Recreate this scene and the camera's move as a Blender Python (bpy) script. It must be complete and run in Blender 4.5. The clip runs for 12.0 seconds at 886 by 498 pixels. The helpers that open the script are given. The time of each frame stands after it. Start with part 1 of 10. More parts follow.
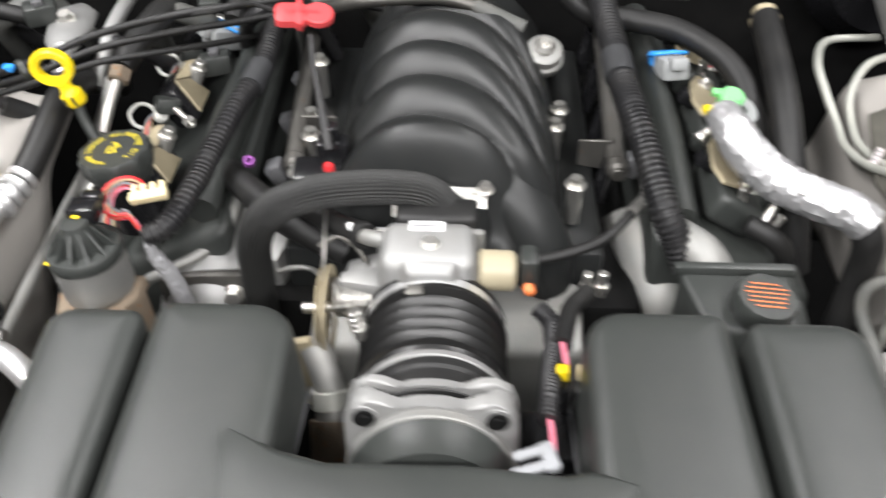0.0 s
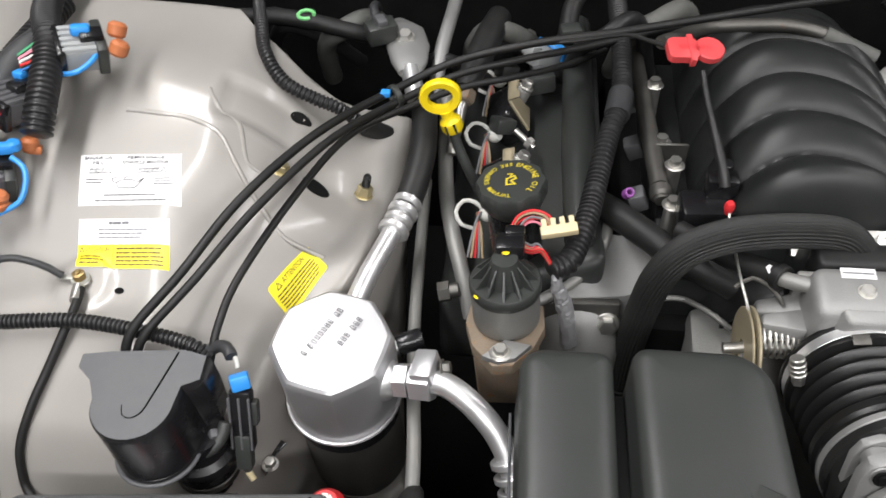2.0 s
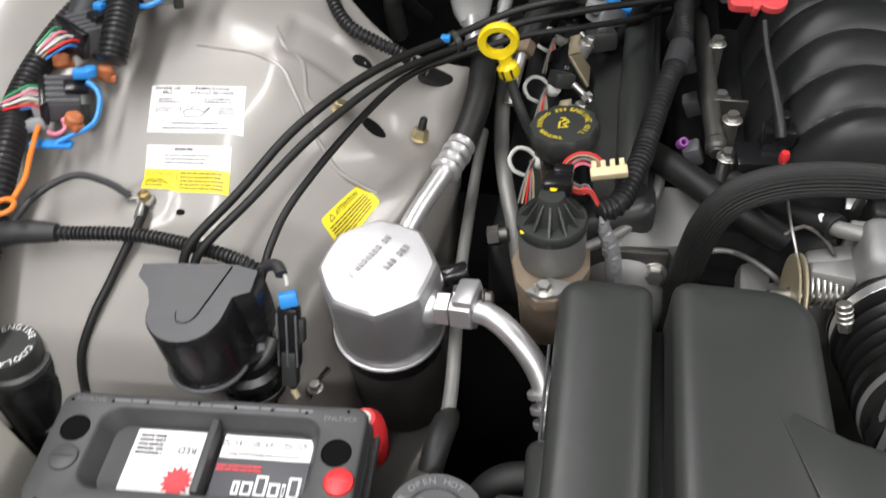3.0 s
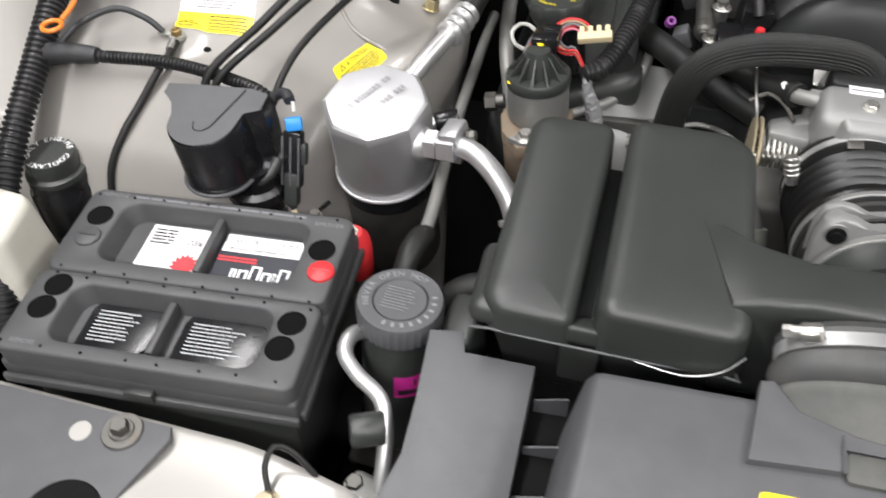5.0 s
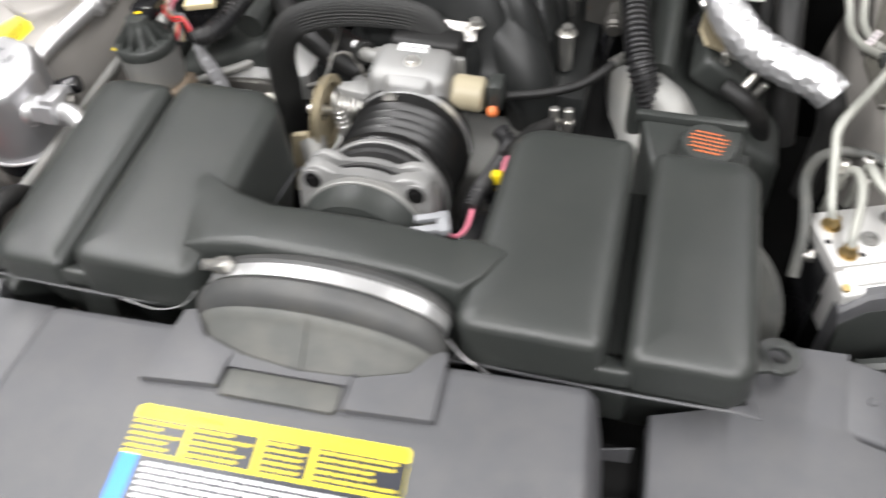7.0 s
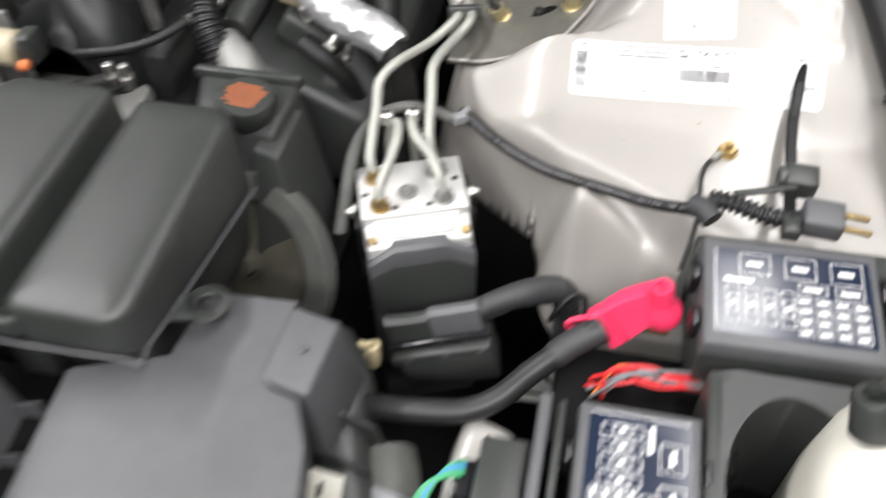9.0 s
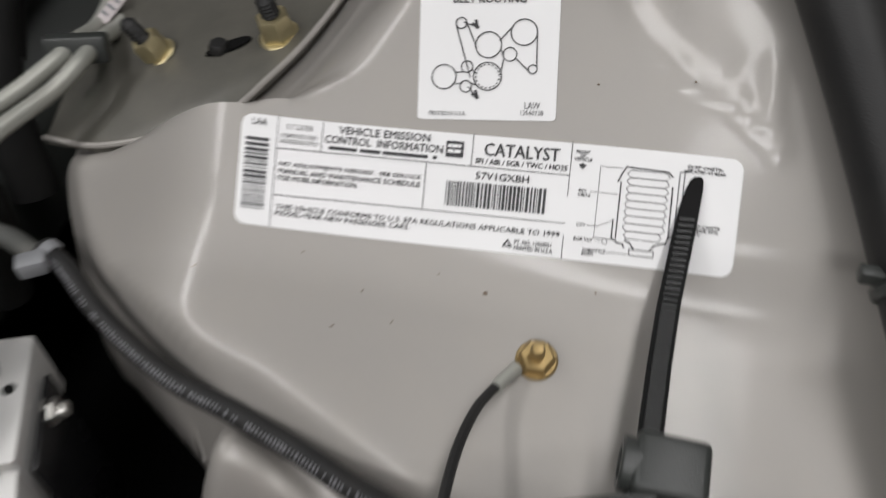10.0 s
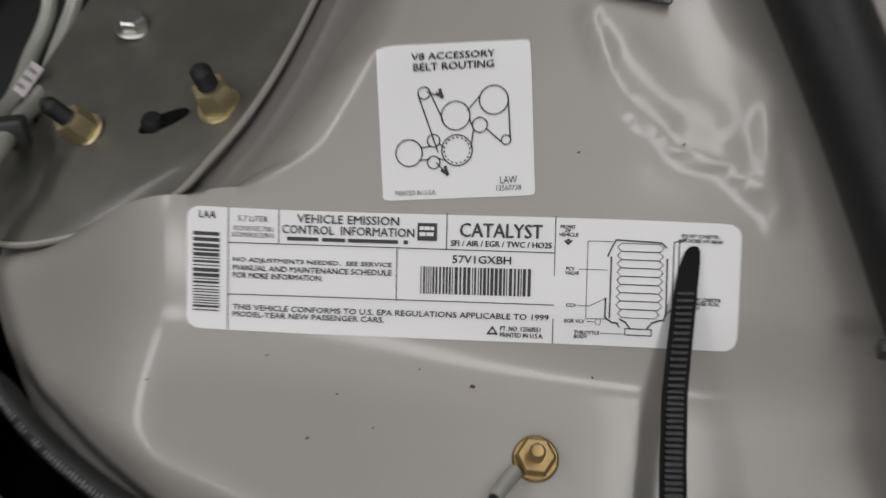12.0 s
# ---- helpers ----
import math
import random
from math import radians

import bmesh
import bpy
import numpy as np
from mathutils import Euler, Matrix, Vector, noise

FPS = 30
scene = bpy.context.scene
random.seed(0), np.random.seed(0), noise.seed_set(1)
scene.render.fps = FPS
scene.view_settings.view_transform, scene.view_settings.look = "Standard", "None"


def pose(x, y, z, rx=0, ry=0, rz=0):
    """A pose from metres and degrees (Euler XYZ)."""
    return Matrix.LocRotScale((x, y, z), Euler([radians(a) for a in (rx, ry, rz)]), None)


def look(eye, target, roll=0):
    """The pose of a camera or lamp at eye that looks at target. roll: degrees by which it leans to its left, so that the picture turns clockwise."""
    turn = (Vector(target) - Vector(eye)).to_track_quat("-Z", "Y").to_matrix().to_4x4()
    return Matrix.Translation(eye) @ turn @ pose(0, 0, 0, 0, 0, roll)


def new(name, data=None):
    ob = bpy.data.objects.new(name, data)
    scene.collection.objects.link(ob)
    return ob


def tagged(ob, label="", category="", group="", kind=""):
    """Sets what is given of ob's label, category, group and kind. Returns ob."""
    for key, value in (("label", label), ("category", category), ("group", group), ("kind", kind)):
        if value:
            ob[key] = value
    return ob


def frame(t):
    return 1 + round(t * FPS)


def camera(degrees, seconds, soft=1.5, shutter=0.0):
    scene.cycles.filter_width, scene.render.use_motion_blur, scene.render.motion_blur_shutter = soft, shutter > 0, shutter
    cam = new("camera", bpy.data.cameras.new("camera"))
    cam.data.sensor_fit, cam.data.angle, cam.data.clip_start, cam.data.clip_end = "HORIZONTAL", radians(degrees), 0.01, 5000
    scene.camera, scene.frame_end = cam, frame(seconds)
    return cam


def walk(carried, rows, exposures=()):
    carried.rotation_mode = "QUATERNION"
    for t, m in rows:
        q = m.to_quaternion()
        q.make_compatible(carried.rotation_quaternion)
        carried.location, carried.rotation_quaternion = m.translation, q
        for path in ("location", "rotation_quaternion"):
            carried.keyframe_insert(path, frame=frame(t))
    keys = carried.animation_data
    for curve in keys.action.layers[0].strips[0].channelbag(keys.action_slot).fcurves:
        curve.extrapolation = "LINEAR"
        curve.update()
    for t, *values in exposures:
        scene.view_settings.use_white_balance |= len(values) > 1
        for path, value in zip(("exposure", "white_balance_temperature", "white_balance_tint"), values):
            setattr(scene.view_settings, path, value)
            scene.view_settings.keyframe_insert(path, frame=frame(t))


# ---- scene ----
cam = camera(54.7, 12.0, shutter=0.5)
PATH = [
    (0, (0.0349, 0.0085, 1.4193), (-0.0375, 1.4558, 0.041), -0.78),
    (0.5, (-0.1059, 0.0473, 1.4182), (-0.2146, 1.4818, 0.0289), -2.12),
    (1, (-0.2125, 0.0402, 1.4641), (-0.336, 1.4472, 0.0481), -2.71),
    (1.5, (-0.2794, 0.028, 1.4911), (-0.4177, 1.4184, 0.0601), -2.80),
    (2, (-0.2928, 0.0193, 1.483), (-0.467, 1.4014, 0.048), -2.13),
    (2.5, (-0.2816, 0.0046, 1.4651), (-0.5391, 1.3765, 0.0328), -2.97),
    (3, (-0.2687, -0.0313, 1.4503), (-0.5991, 1.3303, 0.0232), -3.99),
    (3.2, (-0.2636, -0.0527, 1.4411), (-0.6125, 1.3041, 0.0137), -2.97),
    (4.8, (-0.2021, -0.16, 1.4229), (-0.6233, 1.144, -0.0338), -2.74),
    (5, (-0.1817, -0.1627, 1.4221), (-0.6043, 1.1244, -0.0492), -2.67),
    (5.5, (-0.0914, -0.1675, 1.4193), (-0.5235, 1.0922, -0.0728), -3.14),
    (6, (-0.0047, -0.1586, 1.4155), (-0.461, 1.0867, -0.0815), -4.29),
    (6.5, (0.0808, -0.1566, 1.4356), (-0.3665, 1.0835, -0.0684), -4.40),
    (7, (0.2171, -0.1167, 1.4471), (-0.1721, 1.1208, -0.075), -4.03),
    (7.2, (0.2742, -0.0988, 1.4469), (-0.0985, 1.1348, -0.0826), -3.76),
    (8.8, (0.5643, -0.1071, 1.3951), (0.2507, 1.1605, -0.1198), -2.30),
    (9, (0.605, -0.0418, 1.381), (0.2948, 1.2275, -0.1332), -2.12),
    (9.3, (0.6763, 0.0741, 1.3145), (0.3929, 1.345, -0.2036), -1.11),
    (9.5, (0.702, 0.1685, 1.2647), (0.4345, 1.4276, -0.266), -0.88),
    (10, (0.719, 0.3525, 1.1696), (0.4693, 1.6001, -0.3735), -0.26),
    (10.5, (0.7124, 0.4288, 1.1002), (0.4988, 1.6878, -0.439), 0.61),
    (11, (0.7108, 0.449, 1.0887), (0.5379, 1.7099, -0.454), -0.41),
    (11.5, (0.7068, 0.4499, 1.0975), (0.5505, 1.7033, -0.4531), -0.99),
    (12, (0.6994, 0.4029, 1.1699), (0.573, 1.6477, -0.3904), -0.45),
]
EXPOSURES = [(0, 0.45), (0.5, 0.75), (1, 0.4), (1.5, 0.03), (2.5, -0.5), (3, -0.5), (5, -0.2), (5.5, -0.13), (6.5, 0.1), (7, 0.17), (9, 0.20), (9.5, -0.45), (10, -1.08), (10.5, -1.45), (11, -1.62), (11.5, -1.62), (12, -1.55)]
walk(cam, [(t, look(eye, target, roll)) for t, eye, target, roll in PATH], EXPOSURES)

# ---------------------------------------------------------------- light
world = bpy.data.worlds.new("garage_air")
scene.world = world
world.use_nodes = True
world.node_tree.nodes["Background"].inputs[0].default_value = (0.92, 0.96, 1.0, 1)
world.node_tree.nodes["Background"].inputs[1].default_value = 0.45


def tube_lamp(x, y, z, length, width, watts, turn=0.0):
    lamp = bpy.data.lights.new("fluorescent_lamp", "AREA")
    lamp.shape, lamp.size, lamp.size_y = "RECTANGLE", length, width
    lamp.energy, lamp.color = watts, (1.0, 0.983, 0.985)
    ob = new("fluorescent_lamp", lamp)
    ob.matrix_basis = pose(x, y, z, 0, 0, turn)
    return ob


tube_lamp(-1.0, 0.20, 2.62, 2.4, 0.22, 72, 90)
tube_lamp(1.1, 0.35, 2.62, 2.4, 0.22, 46, 90)
tube_lamp(0.2, -1.3, 2.62, 2.4, 0.22, 88, 0)

# ---------------------------------------------------------------- building helpers
WORLD = {}
I4 = Matrix()


def done(bm, name, material, sharp=38):
    me = bpy.data.meshes.new(name)
    bmesh.ops.recalc_face_normals(bm, faces=bm.faces)
    bm.to_mesh(me)
    bm.free()
    if material is not None:
        me.materials.append(material)
    me.polygons.foreach_set("use_smooth", [True] * len(me.polygons))
    me.set_sharp_from_angle(angle=radians(sharp))
    return me


def thing(name, at, label, category, group="", kind=""):
    """An Empty at the base of a thing with parts."""
    ob = new(name)
    ob.empty_display_size = 0.02
    ob.matrix_basis = at if isinstance(at, Matrix) else Matrix.Translation(at)
    WORLD[ob.name] = ob.matrix_basis.copy()
    return tagged(ob, label, category, group, kind)


def part(name, bm, material, parent, label="", m=I4, sharp=38):
    """Links a bmesh as one mesh object under a thing or a part; m maps its points to the world."""
    me = bm if isinstance(bm, bpy.types.Mesh) else done(bm, name, material, sharp)
    ob = new(name, me)
    ob.parent = parent
    ob.matrix_basis = WORLD[parent.name].inverted() @ m
    WORLD[ob.name] = m.copy()
    return tagged(ob, label)


def solo(name, bm, material, label, category, m=I4, group="", kind="", sharp=38):
    """A thing that is one mesh."""
    ob = new(name, done(bm, name, material, sharp))
    ob.matrix_basis = m
    WORLD[ob.name] = m.copy()
    return tagged(ob, label, category, group, kind)


def T(x, y, z):
    return Matrix.Translation((x, y, z))


def frame_to(a, b, spin=0.0):
    """A pose at a whose z axis points at b."""
    q = (Vector(b) - Vector(a)).to_track_quat("Z", "Y").to_matrix().to_4x4()
    return Matrix.Translation(a) @ q @ pose(0, 0, 0, 0, 0, spin)


def add(bm, other, m=I4):
    """Adds the second bmesh to the first, moved by m, and frees it."""
    n = {}
    for v in other.verts:
        n[v] = bm.verts.new(m @ v.co)
    for f in other.faces:
        try:
            bm.faces.new([n[v] for v in f.verts])
        except ValueError:
            pass
    other.free()
    return bm


def box(sx, sy, sz, bev=0.002, seg=2, base=False):
    bm = bmesh.new()
    bmesh.ops.create_cube(bm, size=1)
    for v in bm.verts:
        v.co = Vector((v.co.x * sx, v.co.y * sy, (v.co.z + (0.5 if base else 0)) * sz))
    if bev:
        bmesh.ops.bevel(bm, geom=list(bm.edges), offset=bev, segments=seg, profile=0.5, affect="EDGES")
    return bm


def hexa(low, high, bev=0.004, seg=3):
    """A block between two quads, low and high, of four corners each in turning order."""
    bm = bmesh.new()
    a = [bm.verts.new(p) for p in low]
    b = [bm.verts.new(p) for p in high]
    bm.faces.new(a[::-1])
    bm.faces.new(b)
    for i in range(4):
        j = (i + 1) % 4
        bm.faces.new((a[i], a[j], b[j], b[i]))
    if bev:
        bmesh.ops.bevel(bm, geom=list(bm.edges), offset=bev, segments=seg, profile=0.5, affect="EDGES", clamp_overlap=True)
    return bm


def lathe(profile, n=32):
    """Turns (radius, height) pairs about z; ends at radius 0 are closed."""
    bm = bmesh.new()
    rings = []
    for r, z in profile:
        if r <= 1e-6:
            rings.append([bm.verts.new((0, 0, z))])
        else:
            rings.append([bm.verts.new((r * math.cos(2 * math.pi * k / n), r * math.sin(2 * math.pi * k / n), z)) for k in range(n)])
    for a, b in zip(rings, rings[1:]):
        if len(a) == 1 and len(b) == 1:
            continue
        for k in range(n):
            j = (k + 1) % n
            if len(a) == 1:
                bm.faces.new((a[0], b[j], b[k]))
            elif len(b) == 1:
                bm.faces.new((a[k], a[j], b[0]))
            else:
                bm.faces.new((a[k], a[j], b[j], b[k]))
    return bm


def cyl(r, h, n=24, bev=0.001, z0=0.0):
    b = min(bev, r * 0.45, h * 0.45)
    return lathe([(0, z0), (r - b, z0), (r, z0 + b), (r, z0 + h - b), (r - b, z0 + h), (0, z0 + h)], n)


def ring(r0, r1, h, n=32, z0=0.0, bev=0.0008):
    return lathe([(r0, z0), (r1 - bev, z0), (r1, z0 + bev), (r1, z0 + h - bev), (r1 - bev, z0 + h), (r0 + bev, z0 + h), (r0, z0 + h - bev), (r0, z0)], n)


def smooth_line(pts, step=0.006):
    """Points along a smooth curve through pts."""
    p = [Vector(q) for q in pts]
    p = [2 * p[0] - p[1]] + p + [2 * p[-1] - p[-2]]
    out = []
    for i in range(1, len(p) - 2):
        n = max(2, int((p[i + 1] - p[i]).length / step))
        for k in range(n):
            t = k / n
            a, b, c, d = p[i - 1], p[i], p[i + 1], p[i + 2]
            out.append(0.5 * ((2 * b) + (c - a) * t + (2 * a - 5 * b + 4 * c - d) * t * t + (3 * b - a - 3 * c + d) * t * t * t))
    out.append(p[-2].copy())
    return out


def tube(pts, r, n=12, step=0.006, corr=0.0, pitch=0.0045, flat=1.0, smooth=True, caps=True):
    """A round tube along a smooth curve. r: a radius or one for each point. corr: height of its corrugation."""
    if corr:
        step = pitch / 4
    line = smooth_line(pts, step) if smooth else [Vector(q) for q in pts]
    bm = bmesh.new()
    many = isinstance(r, (list, tuple))
    tangent = [(line[min(i + 1, len(line) - 1)] - line[max(i - 1, 0)]).normalized() for i in range(len(line))]
    side = tangent[0].orthogonal().normalized()
    rings = []
    for i, q in enumerate(line):
        side = (side - tangent[i] * side.dot(tangent[i])).normalized()
        up = tangent[i].cross(side)
        if many:
            f = i / (len(line) - 1) * (len(r) - 1)
            k = min(int(f), len(r) - 2)
            rad = r[k] + (r[k + 1] - r[k]) * (f - k)
        else:
            rad = r
        if corr:
            rad += (0.0, corr, corr, 0.0)[i % 4] - corr / 2
        rings.append([bm.verts.new(q + (side * math.cos(2 * math.pi * k / n) + up * math.sin(2 * math.pi * k / n) * flat) * rad) for k in range(n)])
    for a, b in zip(rings, rings[1:]):
        for k in range(n):
            bm.faces.new((a[k], a[(k + 1) % n], b[(k + 1) % n], b[k]))
    if caps:
        bm.faces.new(rings[0][::-1])
        bm.faces.new(rings[-1])
    return bm


def prism(outline, z0, z1, bev=0.0, seg=2):
    """A flat outline in x and y, raised from z0 to z1."""
    bm = bmesh.new()
    a = [bm.verts.new((x, y, z0)) for x, y in outline]
    b = [bm.verts.new((x, y, z1)) for x, y in outline]
    bm.faces.new(a[::-1])
    top = bm.faces.new(b)
    for i in range(len(a)):
        j = (i + 1) % len(a)
        bm.faces.new((a[i], a[j], b[j], b[i]))
    if bev:
        bmesh.ops.bevel(bm, geom=list(top.edges), offset=bev, segments=seg, profile=0.5, affect="EDGES")
    return bm


def rrect(w, h, r, n=5, cx=0.0, cy=0.0):
    out = []
    for sx, sy, a0 in ((1, 1, 0), (-1, 1, 90), (-1, -1, 180), (1, -1, 270)):
        for k in range(n + 1):
            a = radians(a0 + 90 * k / n)
            out.append((cx + sx * (w / 2 - r) + r * math.cos(a), cy + sy * (h / 2 - r) + r * math.sin(a)))
    return out


def loft(sections, closed=True, caps=True):
    """A skin over sections, each a list of points of the same number."""
    bm = bmesh.new()
    rows = [[bm.verts.new(p) for p in s] for s in sections]
    n = len(rows[0])
    for a, b in zip(rows, rows[1:]):
        for k in range(n if closed else n - 1):
            j = (k + 1) % n
            bm.faces.new((a[k], a[j], b[j], b[k]))
    if caps and closed:
        bm.faces.new(rows[0][::-1])
        bm.faces.new(rows[-1])
    return bm


def sheet(fn, us, vs):
    """A sheet of points fn(u, v)."""
    bm = bmesh.new()
    rows = [[bm.verts.new(fn(u, v)) for u in us] for v in vs]
    for a, b in zip(rows, rows[1:]):
        for k in range(len(us) - 1):
            bm.faces.new((a[k], a[k + 1], b[k + 1], b[k]))
    return bm


def hexbolt(r, h, washer=1.35):
    bm = ring(0.0005, r * washer, h * 0.25, 24)
    add(bm, lathe([(0, h * 0.25), (r, h * 0.25), (r, h * 0.85), (r * 0.85, h), (0, h)], 6))
    return bm


def letters(text, size, align="CENTER", bold=0.0):
    """The outlines of a word as a flat bmesh, centred on the origin."""
    cu = bpy.data.curves.new("letters", "FONT")
    cu.body, cu.size, cu.align_x, cu.align_y = text, size, align, "CENTER"
    cu.resolution_u, cu.offset = 2, bold * size
    ob = bpy.data.objects.new("letters", cu)
    me = bpy.data.meshes.new_from_object(ob)
    bm = bmesh.new()
    bm.from_mesh(me)
    bpy.data.objects.remove(ob)
    bpy.data.curves.remove(cu)
    bpy.data.meshes.remove(me)
    return bm


def fitted(text, width, height, align="CENTER", bold=0.0):
    """A word drawn to a given width and height."""
    bm = letters(text, 1.0, "CENTER", bold)
    xs = [v.co.x for v in bm.verts]
    ys = [v.co.y for v in bm.verts]
    cx, cy = (min(xs) + max(xs)) / 2, (min(ys) + max(ys)) / 2
    kx, ky = width / (max(xs) - min(xs)), height / (max(ys) - min(ys))
    for v in bm.verts:
        v.co = Vector(((v.co.x - cx) * kx + (width / 2 if align == "LEFT" else 0), (v.co.y - cy) * ky, 0))
    return bm


def arc_letters(text, size, radius, start, step, inward=False):
    """Letters round a circle, from the start angle on, in degrees a letter."""
    bm = bmesh.new()
    for k, ch in enumerate(text):
        if ch == " ":
            continue
        a = start + k * step
        add(bm, letters(ch, size, bold=0.012), pose(0, 0, 0, 0, 0, a) @ T(radius, 0, 0) @ pose(0, 0, 0, 0, 0, 90 if inward else -90))
    return bm


def rect(bm, x0, y0, x1, y1):
    bm.faces.new([bm.verts.new(p) for p in ((x0, y0, 0), (x1, y0, 0), (x1, y1, 0), (x0, y1, 0))])
    return bm


def bars(x0, y0, x1, y1, rows, fill=0.55, ragged=0.25, seed=1, words=6):
    """Lines of unreadable print as broken bars."""
    rng = random.Random(seed)
    bm = bmesh.new()
    h = (y1 - y0) / rows
    for r in range(rows):
        y = y1 - (r + 0.5) * h
        end = x1 - (x1 - x0) * ragged * rng.random()
        x = x0
        while x < end - 0.0005:
            w = min((x1 - x0) / words * (0.5 + rng.random()), end - x)
            rect(bm, x, y - h * fill / 2, x + w * 0.9, y + h * fill / 2)
            x += w
    return bm


def outline_rect(bm, x0, y0, x1, y1, t):
    rect(bm, x0, y0, x1, y0 + t)
    rect(bm, x0, y1 - t, x1, y1)
    rect(bm, x0, y0 + t, x0 + t, y1 - t)
    rect(bm, x1 - t, y0 + t, x1, y1 - t)
    return bm


def flat_ring(bm, cx, cy, r, t, n=32, dash=False):
    for k in range(n):
        if dash and k % 2:
            continue
        a, b = 2 * math.pi * k / n, 2 * math.pi * (k + 1) / n
        bm.faces.new([bm.verts.new((cx + q * math.cos(c), cy + q * math.sin(c), 0)) for q, c in ((r - t / 2, a), (r + t / 2, a), (r + t / 2, b), (r - t / 2, b))])
    return bm


def stroke(bm, pts, t):
    for (x0, y0), (x1, y1) in zip(pts, pts[1:]):
        d = Vector((x1 - x0, y1 - y0)).normalized() * t / 2
        bm.faces.new([bm.verts.new(p) for p in ((x0 + d.y - d.x, y0 - d.x - d.y, 0), (x1 + d.y + d.x, y1 - d.x + d.y, 0), (x1 - d.y + d.x, y1 + d.x + d.y, 0), (x0 - d.y - d.x, y0 + d.x - d.y, 0))])
    return bm


def bend(bm, fn):
    """Moves flat print by fn(u, v, w) -> place."""
    for v in bm.verts:
        v.co = Vector(fn(v.co.x, v.co.y, v.co.z))
    return bm


def ease(a, b, x):
    t = min(1.0, max(0.0, (x - a) / (b - a)))
    return t * t * (3 - 2 * t)


def knots(xs, zs, x, soft=0.014):
    """A broken line through knots with its corners rounded off."""
    return float(np.mean(np.interp([x - soft, x - soft / 2, x, x + soft / 2, x + soft], xs, zs)))

# ---------------------------------------------------------------- materials
def make(name, color, rough=0.5, metal=0.0, vary=0.12, grain=900.0, stain=18.0, bump=0.15, spots=0.0, spot_color=(0.2, 0.12, 0.06), dust=0.0, coat=0.0, random_tone=0.0, spec=0.5):
    """A surface with fine grain and larger stains. dust: pale film in patches; spots: share of rust or dirt spots."""
    m = bpy.data.materials.new(name)
    m.use_nodes = True
    nt = m.node_tree
    N, L = nt.nodes, nt.links
    b = N["Principled BSDF"]
    co = N.new("ShaderNodeTexCoord")
    fine, big = N.new("ShaderNodeTexNoise"), N.new("ShaderNodeTexNoise")
    for node, s, d in ((fine, grain, 2), (big, stain, 6)):
        node.inputs["Scale"].default_value, node.inputs["Detail"].default_value = s, d
        L.new(co.outputs["Object"], node.inputs["Vector"])
    mixed = N.new("ShaderNodeMix")
    mixed.data_type = "RGBA"
    lo = [max(0, c * (1 - vary)) for c in color]
    hi = [min(1, c * (1 + vary)) for c in color]
    mixed.inputs[6].default_value, mixed.inputs[7].default_value = (*lo, 1), (*hi, 1)
    half = N.new("ShaderNodeMath")
    half.operation = "MULTIPLY_ADD"
    half.inputs[1].default_value = 0.4
    L.new(fine.outputs["Fac"], half.inputs[0])
    part2 = N.new("ShaderNodeMath")
    part2.operation = "MULTIPLY"
    part2.inputs[1].default_value = 0.6
    L.new(big.outputs["Fac"], part2.inputs[0])
    L.new(part2.outputs[0], half.inputs[2])
    L.new(half.outputs[0], mixed.inputs[0])
    out = mixed.outputs[2]

    def patch(out, scale, low, high, tint, amount):
        n = N.new("ShaderNodeTexNoise")
        n.inputs["Scale"].default_value, n.inputs["Detail"].default_value, n.inputs["Roughness"].default_value = scale, 8, 0.62
        L.new(co.outputs["Object"], n.inputs["Vector"])
        r = N.new("ShaderNodeMapRange")
        r.inputs["From Min"].default_value, r.inputs["From Max"].default_value, r.inputs["To Max"].default_value = low, high, amount
        L.new(n.outputs["Fac"], r.inputs["Value"])
        x = N.new("ShaderNodeMix")
        x.data_type = "RGBA"
        x.inputs[7].default_value = (*tint, 1)
        L.new(r.outputs[0], x.inputs[0])
        L.new(out, x.inputs[6])
        return x.outputs[2]

    if dust:
        out = patch(out, 34, 0.42, 0.75, (0.36, 0.33, 0.28), dust)
    if spots:
        out = patch(out, 120, 0.68 - spots * 0.3, 0.8 - spots * 0.3, spot_color, 0.9)
    if random_tone:
        info = N.new("ShaderNodeObjectInfo")
        hsv = N.new("ShaderNodeHueSaturation")
        r = N.new("ShaderNodeMapRange")
        r.inputs["To Min"].default_value, r.inputs["To Max"].default_value = 1 - random_tone, 1 + random_tone
        L.new(info.outputs["Random"], r.inputs["Value"])
        L.new(r.outputs[0], hsv.inputs["Value"])
        L.new(out, hsv.inputs["Color"])
        out = hsv.outputs[0]
    L.new(out, b.inputs["Base Color"])
    rr = N.new("ShaderNodeMapRange")
    rr.inputs["To Min"].default_value, rr.inputs["To Max"].default_value = max(0.03, rough - 0.1), min(1, rough + 0.12)
    L.new(big.outputs["Fac"], rr.inputs["Value"])
    L.new(rr.outputs[0], b.inputs["Roughness"])
    b.inputs["Metallic"].default_value = metal
    b.inputs["Specular IOR Level"].default_value = spec
    b.inputs["Coat Weight"].default_value = coat
    b.inputs["Coat Roughness"].default_value = 0.12
    if bump:
        bp = N.new("ShaderNodeBump")
        bp.inputs["Strength"].default_value, bp.inputs["Distance"].default_value = bump, 0.0006
        L.new(fine.outputs["Fac"], bp.inputs["Height"])
        L.new(bp.outputs[0], b.inputs["Normal"])
    return m


